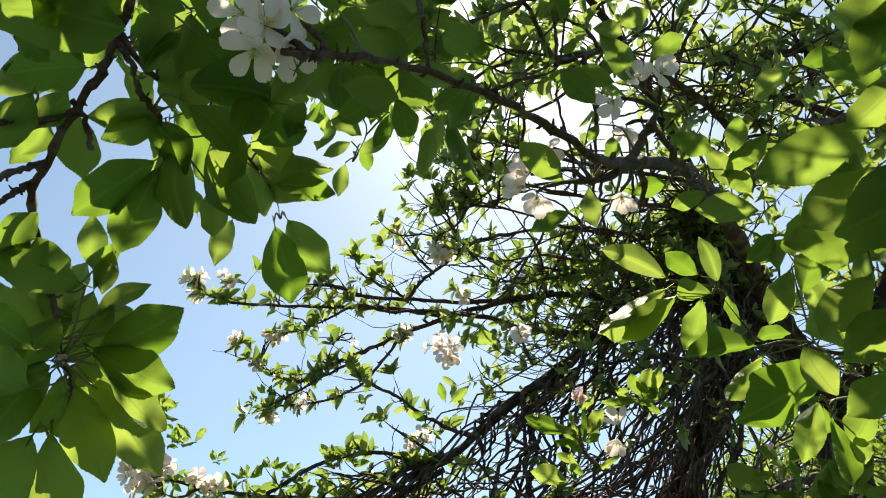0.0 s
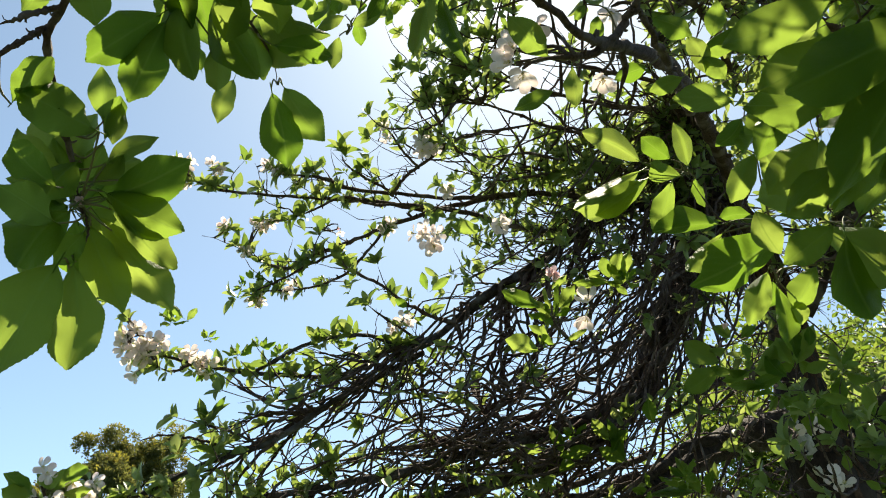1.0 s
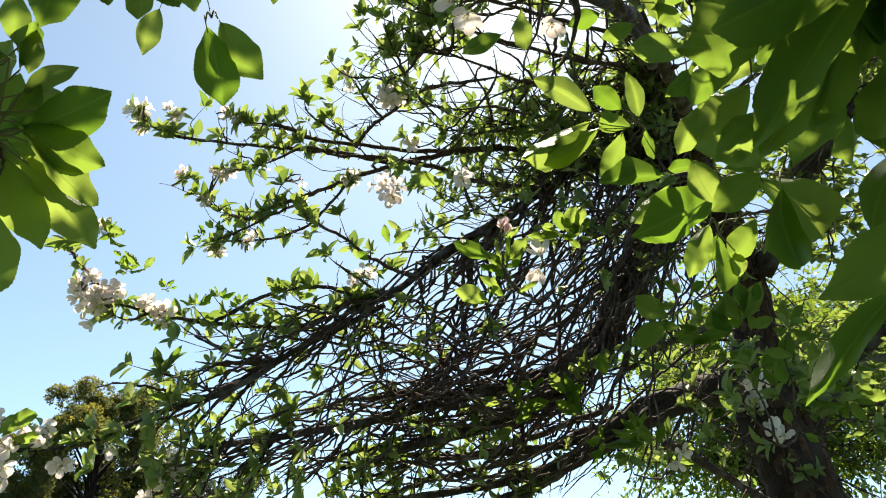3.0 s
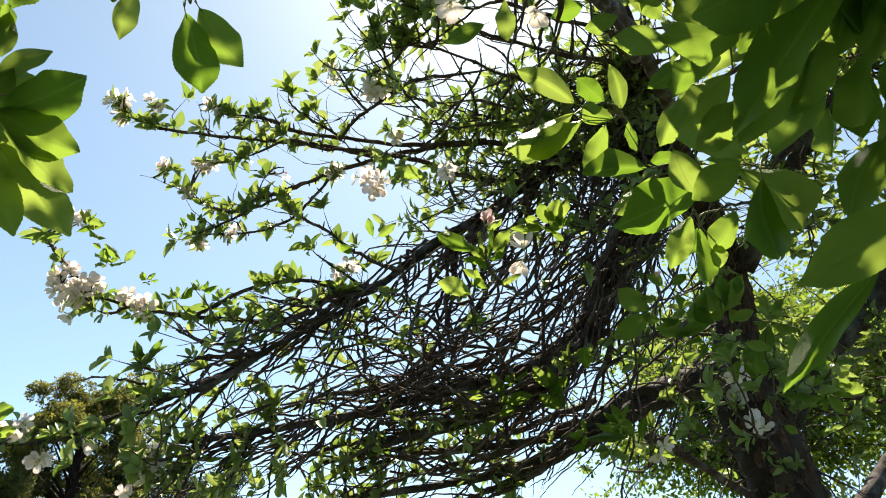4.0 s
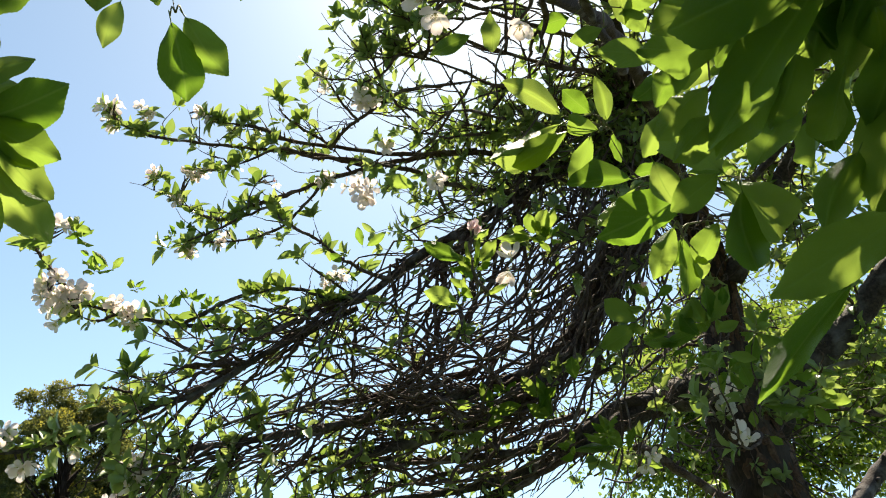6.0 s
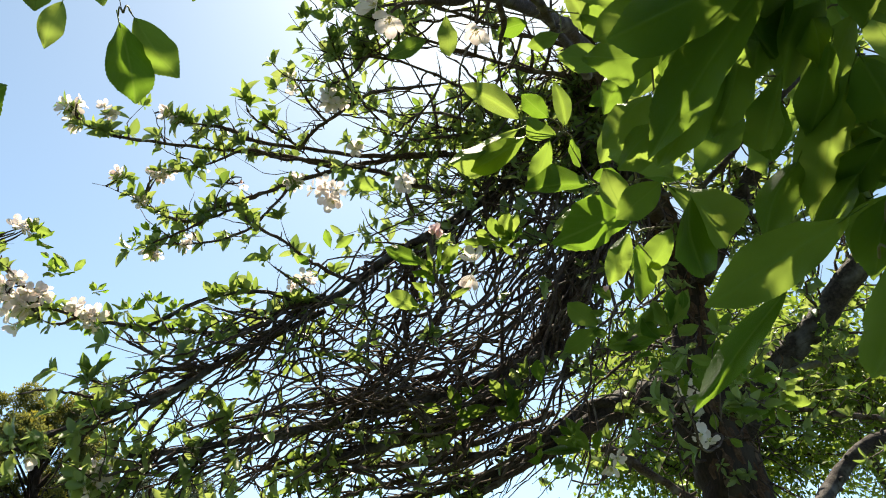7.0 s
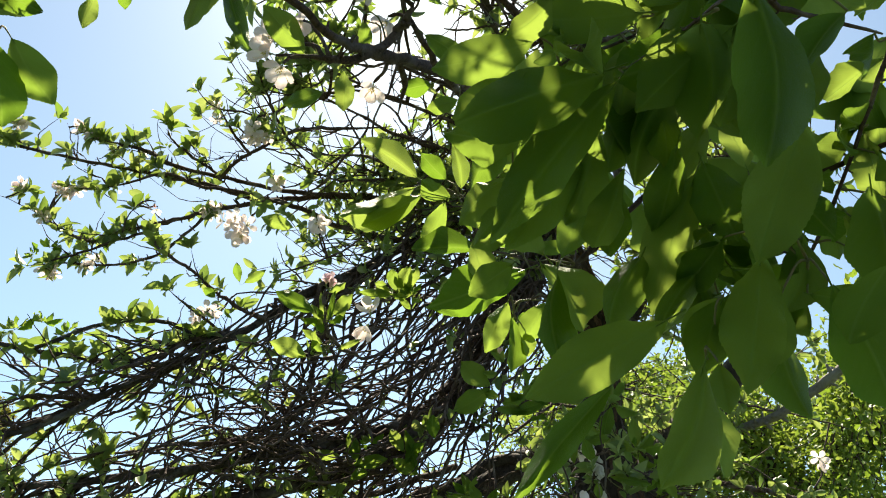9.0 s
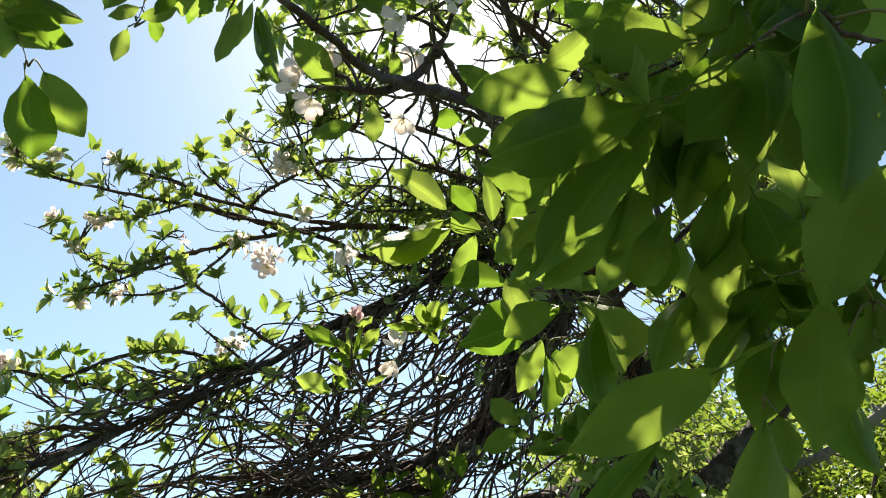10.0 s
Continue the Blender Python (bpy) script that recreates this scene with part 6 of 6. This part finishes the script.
# knotty shoots between the rising limb and the drooping one
for k in range(40):
    p, r = spot(rise if k % 2 else droop, 0.0, 0.42 if k % 2 else 0.3)
    e = spot(long_grey, 0.12, 0.5)[0] + (0, rng.normal(0, 0.1), rng.uniform(-0.12, 0.2))
    line = sweep(p, e, (-0.7 + rng.normal(0, 0.35), rng.normal(0, 0.3), rng.normal(0.1, 0.45)), (-0.7, rng.normal(0, 0.3), rng.normal(-0.3, 0.5)), rng.uniform(0.002, 0.0042), 0.5, 12, 0.011)
    for s in (5, 8, 11):
        if rng.random() < 0.22:
            TIPS.append((line[s, :3], unit(line[s, :3] - line[s - 1, :3]), 0.9))
# slender shoots that hang before the drooping limb
for k in range(54):
    p, r = spot((long_grey, rise, droop)[k % 3], 0.0, (0.22, 0.25, 0.3)[k % 3])
    e = p + (rng.uniform(-0.42, 0.05), rng.uniform(-0.22, 0.02), rng.uniform(-0.75, -0.3))
    sweep(p, e, (-0.2 + rng.normal(0, 0.3), -0.5, -0.5 + rng.normal(0, 0.3)), (-0.5, rng.normal(0, 0.2), -0.7 + rng.normal(0, 0.2)), rng.uniform(0.0022, 0.0046), 0.5, 15, 0.011)
# shoots that leave the trunk and the foot of the low limb and hang to one side
for k in range(28):
    p, r = spot(wood_of("trunk", 0), 0.45, 0.9)
    e = p + (rng.uniform(-0.75, -0.25), rng.normal(-0.1, 0.15), rng.uniform(-0.5, 0.05))
    sweep(p, e, (-0.8, rng.normal(-0.2, 0.3), rng.normal(0.1, 0.4)), (-0.6, rng.normal(0, 0.3), rng.normal(-0.5, 0.4)), rng.uniform(0.0028, 0.0055), 0.55, 12, 0.015)
# dark twigs round the trunk
for _ in range(120):
    p, r = spot(wood_of("trunk", 0), 0.4, 0.97)
    line = grow(p, (rng.normal(0.1, 0.7), -0.3 + rng.normal(0, 0.5), rng.normal(-0.2, 0.5)), rng.uniform(0.2, 0.5), rng.uniform(0.0015, 0.004), (0, 0, -0.3), 8, 0.25)
    if rng.random() < 0.3:
        TIPS.append((line[-1, :3], unit(line[-1, :3] - line[-2, :3]), 0.9))

for k, line in enumerate(list(TWIGS)):
    for _ in range(2):
        if rng.random() < (0.3 if k > TANGLE else 0.42):
            s = rng.integers(2, len(line) - 1)
            side = grow(line[s, :3], unit(line[s, :3] - line[s - 1, :3]) + rng.normal(0, 0.6, 3), rng.uniform(0.04, 0.16), max(0.0018, line[s, 3] * 0.85), (0, 0, 0.2), 5, 0.32)
            if rng.random() < (0.25 if k > TANGLE else 0.06):
                TIPS.append((side[-1, :3], unit(side[-1, :3] - side[-2, :3]), 0.9))
    if rng.random() < (0.26 if k > TANGLE else 0.1):
        s = rng.integers(3, len(line))
        TIPS.append((line[s, :3], unit(line[s, :3] - line[s - 1, :3]), 0.95))

# gaps in the crown, through which the sun reaches the lower rosettes
GAPS = [np.array(p) for p in ((0.17, 0.72, 1.8), (0.3, 0.65, 1.92), (0.25, 0.62, 1.95), (0.24, 0.83, 1.82), (0.45, 0.78, 1.76), (0.4, 0.7, 1.85), (0.37, 0.62, 1.73), (0.39, 0.57, 1.74), (0.36, 0.66, 1.71), (0.19, 0.87, 1.83), (0.29, 0.9, 1.9), (0.14, 0.86, 1.835), (0.14, 0.885, 1.77), (0.25, 0.92, 1.89), (0.21, 0.66, 1.885), (0.19, 0.66, 1.87))]


def in_gap(p, width=0.09):
    to_sun = np.array(SUN)
    for g in GAPS:
        s = (p - g) @ to_sun
        if s > 0.12 and np.linalg.norm(p - g - to_sun * s) < width:
            return True
    return False


TWIGS = [line for line in TWIGS if line[0, 3] > 0.004 or not in_gap(line[len(line) // 2, :3], 0.06)]
TWIGS = [line for line in TWIGS if not ((line[:, 0] < -0.42 * line[:, 1]) & (line[:, 2] < 1.95) | (line[:, 0] < -0.1 * line[:, 1]) & (line[:, 2] > 1.975) & (line[:, 2] < 2.13)).any()]
TWIGS = [line for k, line in enumerate(TWIGS) if line[0, 3] > 0.0042 or k % 5 < 3 or not ((line[:, 0] < -0.38) & (line[:, 2] < 1.8)).any()]
# twigs that have lost the shoot they grew on go with it
for _ in range(2):
    stems = np.vstack([line[:, :3] for line in TWIGS] + [line[:, :3] for _, line in WOOD])
    owner = np.concatenate([np.full(len(line), k) for k, line in enumerate(TWIGS)] + [np.full(len(line), -1) for _, line in WOOD])
    kept = []
    for k, line in enumerate(TWIGS):
        away = np.abs(stems - line[0, :3]).max(axis=1)
        if away[owner != k].min() < 0.022:
            kept.append(line)
    TWIGS = kept
# only rosettes that still have wood under them stay
STEMS = np.vstack([line[:, :3] for line in TWIGS] + [line[:, :3] for _, line in WOOD])
TIPS = [tip for tip in TIPS if np.abs(STEMS - tip[0]).max(axis=1).min() < 0.04]
order = sorted(range(len(TWIGS)), key=lambda k: -TWIGS[k][0, 3])
for k in order[:240]:
    line = smooth_line(TWIGS[k], 2)
    pieces = [tube(local(line), 6, 0.12, 0.5, 0.2)]
    for _ in range(10):
        s = rng.integers(2, len(line) - 1)
        out = unit(np.cross(line[s + 1, :3] - line[s, :3], rng.normal(size=3)) + 25 * (line[s + 1, :3] - line[s, :3]))
        tip = line[s, :3] + out * rng.uniform(0.006, 0.022)
        pieces.append(tube(local([(*line[s, :3], line[s, 3] * 0.6), (*tip, line[s, 3] * 0.45)]), 4))
    verts, faces = joined(pieces)
    part("twig", mesh_from("twig", verts, faces, TWIG), apple_tree)
pieces = []
for k in order[240:]:
    line = smooth_line(TWIGS[k], 2)
    line[:, 3] *= 0.85
    pieces.append(tube(local(line), 4, 0.1, 0.5, 0.25))
    for s in rng.integers(1, len(line) - 1, 4):
        out = unit(np.cross(line[s + 1, :3] - line[s, :3], rng.normal(size=3)) + 20 * (line[s + 1, :3] - line[s, :3]))
        tip = line[s, :3] + out * rng.uniform(0.005, 0.02)
        pieces.append(tube(local([(*line[s, :3], line[s, 3] * 0.7), (*tip, line[s, 3] * 0.5)]), 3))
verts, faces = joined(pieces)
part("twig_tangle", mesh_from("twig_tangle", verts, faces, TWIG), apple_tree, "tangle of fine dark twigs", "stuff")

# short spurs that carry the blossoms
pieces = []
for place, lift in BLOOMS:
    away = np.linalg.norm(STEMS - place, axis=1)
    k = int(np.argmin(away))
    if 0.012 < away[k] < 0.12:
        foot, end = STEMS[k], place - lift
        mid = (foot + end) / 2 + rng.normal(0, away[k] * 0.08, 3)
        pieces.append(tube(local(smooth_line([(*foot, 0.0022), (*mid, 0.0019), (*end, 0.0014)], 3)), 5, 0.1, 0.3, 0.3))
verts, faces = joined(pieces)
part("spur", mesh_from("spur", verts, faces, TWIG), apple_tree, "short knotty spurs under the blossoms", "stuff")

# ---- leaf rosettes of the crown ----
for kind, line in WOOD:
    outer = kind == "branch" and line[:, 3].max() < 0.012 and np.linalg.norm(line[-1, :3] - np.array((0.04, -0.04, 1.44))) > 1.3
    if kind == "limb" and line[-1, 3] < 0.009 or outer:
        span = np.linalg.norm(np.diff(line[:, :3], axis=0), axis=1).sum()
        for _ in range(int(span * (12 if outer else (0 if line is stub_limb else 14)))):
            k = int(len(line) * (0.3 + 0.7 * rng.uniform(0, 1.0) ** 0.55 if outer else rng.uniform(0.45, 1.0) ** 0.8))
            k = min(max(k, 1), len(line) - 1)
            d = unit(line[k, :3] - line[k - 1, :3])
            TIPS.append((line[k, :3] + rng.normal(0, 0.006, 3), unit(d + (0, -0.3, 0.5) + rng.normal(0, 0.6, 3)), 1.0))
        TIPS.append((line[-1, :3], unit(line[-1, :3] - line[-2, :3]), 1.1))

# small holes in the leaf roof, through which flecks of sun fall on the near leaves
FLECKS = [np.array(p) for p in ((0.26, 0.28, 1.83), (0.34, 0.27, 1.82), (0.27, 0.29, 1.8), (0.37, 0.3, 1.79), (0.41, 0.32, 1.71), (0.4, 0.35, 1.65), (0.46, 0.25, 1.76), (0.41, 0.34, 1.59), (0.35, 0.36, 1.71), (0.3, 0.54, 1.7), (0.29, 0.43, 1.65), (0.27, 0.29, 1.72), (0.32, 0.3, 1.68), (0.94, 1.77, 1.92), (1.06, 1.73, 1.76))]


def in_fleck(p, width):
    for g in FLECKS:
        s = (p - g) @ np.array(SUN)
        if s > 0.03 and np.linalg.norm(p - g - np.array(SUN) * s) < width:
            return True
    return False


TIPS = [tip for tip in TIPS if not in_gap(tip[0], 0.07) and not in_fleck(tip[0], 0.03)]
SPRAYED = [m for m in SPRAYED if not in_fleck(np.array((m.translation + BASE)[:]) + 0.5 * np.array(m.col[1][:3]), 0.03)]
SPRAYED = [m for m in SPRAYED if not in_gap(np.array((m.translation + BASE)[:]))]
base, axis, face, long = [], [], [], []
for p, d, size in TIPS:
    side = unit(np.cross(d, rng.normal(size=3)))
    other = np.cross(d, side)
    turn = rng.uniform(0, 6.28)
    for k in range(rng.integers(5, 10)):
        a = turn + k * 2.4
        spread = rng.uniform(0.45, 1.25)
        out = np.cos(a) * side + np.sin(a) * other
        w = unit(d * 0.6 + out * spread + (0, 0, 0.15))
        base.append(p + out * 0.003 + d * rng.uniform(-0.006, 0.006))
        axis.append(w)
        face.append(d - w * (d @ w) + np.array(SUN) * 0.5 + rng.normal(0, 0.4, 3))
        long.append(size * rng.choice((0.016, 0.024, 0.032, 0.041)) * rng.uniform(0.85, 1.15))
base, axis, face, long = map(np.array, (base, axis, face, long))
broad = long * rng.uniform(0.4, 0.58, len(long))
near = np.argsort(base[:, 1])[:100]
rest = np.setdiff1d(np.arange(len(base)), near)
verts, faces = leaf_batch(base[rest] - np.array(BASE), axis[rest], face[rest], long[rest], broad[rest], 0.38, rng.uniform(-0.1, 0.55, (len(rest), 1)))
part("young_foliage", mesh_from("young_foliage", verts, faces, YOUNG), apple_tree, "small bright green young leaves", "stuff")
YOUNG_LEAF = leaf_mesh("leaf", 11, LEAF, 8, 2, 0.2, 0.15, 0.02)
for k in near:
    y, z = Vector(axis[k]).normalized(), Vector(face[k])
    z = (z - y * z.dot(y)).normalized()
    m = Matrix((y.cross(z) * broad[k], y * long[k], z * long[k])).transposed().to_4x4()
    m.translation = base[k]
    part("leaf", YOUNG_LEAF, apple_tree, m=SHIFT @ m)


# thin stalks from the nearest wood to the foot of each broad leaf
NEAR_WOOD = np.vstack([line for _, line in WOOD])
POLE = []
for foot, way in FEET + [(np.array((m.translation + BASE)[:]), unit(np.array(m.col[1][:3]))) for m in SPRAYED]:
    away = np.linalg.norm(NEAR_WOOD[:, :3] - foot, axis=1)
    k = int(np.argmin(away))
    if 0.004 < away[k] < 0.05:
        start = NEAR_WOOD[k, :3]
        mid = (start + foot) / 2 - way * away[k] * 0.2 + rng.normal(0, 0.003, 3)
        POLE.append(tube(local(smooth_line([(*start, 0.0011), (*mid, 0.0009), (*foot, 0.0007)], 3)), 5))
verts, faces = joined(POLE)
part("leaf_stalk", mesh_from("leaf_stalk", verts, faces, STALK), apple_tree, "thin green and reddish leaf stalks", "stuff")

placed_many(LEAVES, SPRAYED, "overhead_foliage", LEAF_MANY, apple_tree, "broad green leaves of the branches overhead")


# ---- apple trees behind ----
def rear_tree(place, height, spread, seed, leaves, label, lean=(0, 0), fork_at=0.36):
    """A smaller-looking apple tree farther off: a forked trunk, arching limbs, twigs, and a loose crown of leaves."""
    r = np.random.default_rng(seed)
    tree = tagged(new("rear_apple_tree"), label, "tree", "apple trees behind")
    tree.location = place
    fork = np.array((lean[0], lean[1], height * fork_at))
    line = smooth_line([(0, 0, 0, 0.13), (lean[0] * 0.3, lean[1] * 0.3, height * 0.14, 0.1), (*fork, 0.085)], 5)
    part("trunk", mesh_from("trunk", *tube(line, 10), TRUNK_BARK), tree)
    where, aim = [], []
    for k in range(9):
        a = k * 2.4 + r.normal(0, 0.2)
        reach = spread * r.uniform(0.6, 1.0)
        top = height * r.uniform(0.62, 1.0)
        out = np.array((math.cos(a), math.sin(a), 0))
        limb = smooth_line([(*fork, 0.05), (*(fork + out * reach * 0.35 + (0, 0, (top - fork[2]) * 0.55)), 0.035), (*(fork + out * reach * 0.7 + (0, 0, (top - fork[2]) * 0.95)), 0.022), (*(fork + out * reach + (0, 0, (top - fork[2]) * 0.9)), 0.01)], 5)
        part("limb", mesh_from("limb", *tube(limb, 7), BARK), tree)
        pieces = []
        for _ in range(46):
            q = limb[r.integers(3, len(limb)), :3]
            d = unit(out * 0.5 + r.normal(0, 0.8, 3) + (0, 0, -0.1))
            twig, size = [], r.uniform(0.25, 0.75)
            for s in range(6):
                twig.append((*q, 0.007 * (1 - s / 7)))
                d = unit(d + r.normal(0, 0.22, 3) + (0, 0, -0.07))
                q = q + d * size / 5
                for _ in range(max(1, leaves // 1000)):
                    where.append(q + r.normal(0, 0.05, 3))
                    aim.append(d * 0.5 + r.normal(0, 0.6, 3))
            pieces.append(tube(twig, 4))
        part("twig_mass", mesh_from("twig_mass", *joined(pieces), TWIG), tree, kind="stuff")
    n = len(where)
    size = r.uniform(0.028, 0.056, n)
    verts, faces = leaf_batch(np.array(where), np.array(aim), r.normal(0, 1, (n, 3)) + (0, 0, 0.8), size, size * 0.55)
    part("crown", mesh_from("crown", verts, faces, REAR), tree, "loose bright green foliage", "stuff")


rear_tree((3.85, 4.1, 0), 3.9, 1.9, 21, 13000, "bright green leafy apple tree behind the old one", (0.0, 0.0), 0.55)
rear_tree((3.35, 5.4, 0), 3.5, 1.2, 22, 10000, "slender apple tree with sunlit yellow-green leaves", (-0.3, 0.0), 0.6)
rear_tree((5.4, 6.2, 0), 4.2, 2.0, 23, 5000, "tall apple tree in full leaf farther off", (0.2, 0.0))


# ---- dark trees"); b=src.index("


# ---- dark trees in the distance ----
def far_leaves(name, where, aim, size, mat, tree, text, r):
    """Many small sprays of foliage, each a folded lozenge of four triangles."""
    n = len(where)
    axis = np.asarray(aim) / np.linalg.norm(aim, axis=1)[:, None]
    side = np.cross(axis, r.normal(0, 1, (n, 3)))
    side /= np.linalg.norm(side, axis=1)[:, None] + 1e-9
    up = np.cross(axis, side)
    size = size[:, None]
    mid = where + axis * size * 0.55
    verts = np.stack([where, mid + side * size * 0.33 + up * size * 0.1, where + axis * size, mid - side * size * 0.33 + up * size * 0.1, mid], axis=1).reshape(-1, 3)
    faces = (np.array([(0, 1, 4), (1, 2, 4), (2, 3, 4), (3, 0, 4)])[None] + (np.arange(n) * 5)[:, None, None]).reshape(-1, 3)
    part(name, mesh_from(name, verts, faces, mat), tree, text, "stuff")


def far_tree(place, height, spread, seed, clumps, label, golden=0.5, leaf=OLIVE):
    """A broad dark tree: trunk, limbs, and an uneven crown of many small sprays, clump tops coloured golden to paint in
    sunlight.
    """
    r = np.random.default_rng(seed)
    tree = tagged(new("distant_tree"), label, "tree", "trees in the distance")
    tree.location = place
    line = smooth_line([(0, 0, 0, 0.3), (0.1, 0, height * 0.3, 0.22), (0, 0.1, height * 0.75, 0.09)], 5)
    part("trunk", mesh_from("trunk", *tube(line, 10), TRUNK_BARK), tree)
    # the crown is a heap of uneven lobes
    lobes = []
    for k in range(30):
        a, h = 2.4 * k + r.uniform(-0.4, 0.4), (k + 0.5) / 30
        wide = spread * (0.72 if h < 0.6 else 0.72 * (1 - (h - 0.6) ** 1.6 * 2.4)) * r.uniform(0.45, 1.1)
        lobes.append(np.array((math.cos(a) * wide, math.sin(a) * wide, height * h * 0.96, spread * r.uniform(0.26, 0.42) * (1 - 0.4 * h))))
    where, aim, gold = [], [], []
    for k in range(clumps):
        lobe = lobes[r.integers(len(lobes))]
        d = r.normal(size=3)
        c = lobe[:3] + d / np.linalg.norm(d) * lobe[3] * r.uniform(0.3, 1.0) * (1, 1, 1.1)
        c[2] = max(0.0, c[2])
        h = c[2] / height
        if k % 6 == 0:
            limb = smooth_line([(0, 0.03, c[2] * 0.7, 0.05), (*(c * (0.5, 0.5, 0.86)), 0.03), (*c, 0.008)], 3)
            part("limb", mesh_from("limb", *tube(limb, 5), TRUNK_BARK), tree)
        # each clump is a heap of small knots of leaves
        size = spread * r.uniform(0.08, 0.16)
        knots = r.normal(size=(26, 3))
        knots *= (r.uniform(0.45, 1.0, 26) / np.linalg.norm(knots, axis=1))[:, None]
        d = r.normal(size=(520, 3))
        d /= np.linalg.norm(d, axis=1)[:, None]
        heart = knots[r.integers(0, 26, 520)]
        p = heart + d * 0.26 * r.uniform(0.3, 1.0, (520, 1))
        where.append(c + p * size * (1, 1, 0.8))
        aim.append(d + p + (0, 0, 0.4))
        # upper knots of some clumps take the golden colour that paints sunlight on them
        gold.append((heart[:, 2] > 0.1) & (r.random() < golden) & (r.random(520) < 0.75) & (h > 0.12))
    where, aim, gold = np.vstack(where), np.vstack(aim), np.concatenate(gold)
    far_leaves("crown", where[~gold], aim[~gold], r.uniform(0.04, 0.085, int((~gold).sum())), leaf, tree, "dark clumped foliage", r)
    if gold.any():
        far_leaves("golden_foliage", where[gold], aim[gold], r.uniform(0.04, 0.08, int(gold.sum())), SUN_GOLD, tree, "golden upper foliage with sunlight put into its colour", r)


def cypress_tree(place, height, seed):
    """A slim dark spire of upright foliage round a straight trunk."""
    r = np.random.default_rng(seed)
    tree = tagged(new("cypress_tree"), "slim dark green pointed cypress far off", "tree", "trees in the distance")
    tree.location = place
    part("trunk", mesh_from("trunk", *tube(smooth_line([(0, 0, 0, 0.14), (0, 0, height * 0.5, 0.09), (0, 0, height * 0.97, 0.02)], 5), 8), TRUNK_BARK), tree)
    n = 9000
    h = r.uniform(0.04, 1.0, n)
    a = r.uniform(0, 6.28, n)
    wide = 0.62 * np.minimum(1, h * 6) * (1 - h) ** 0.75 * r.uniform(0.6, 1.0, n)
    where = np.column_stack([np.cos(a) * wide, np.sin(a) * wide, h * height])
    aim = np.column_stack([np.cos(a) * 0.35, np.sin(a) * 0.35, np.ones(n)]) + r.normal(0, 0.15, (n, 3))
    far_leaves("crown", where, aim, r.uniform(0.12, 0.24, n), PINE, tree, "dense upright dark foliage", r)


far_tree((-8.3, 20.2, 0), 5.85, 2.7, 31, 430, "dark olive evergreen tree, its clump tops coloured golden for sunlight", 0.5)
far_tree((-6.9, 29.0, 0), 4.5, 3.3, 32, 240, "low blue-green distant tree", 0.0, PINE)
cypress_tree((-18.72, 30.04, 0), 9.06, 33)
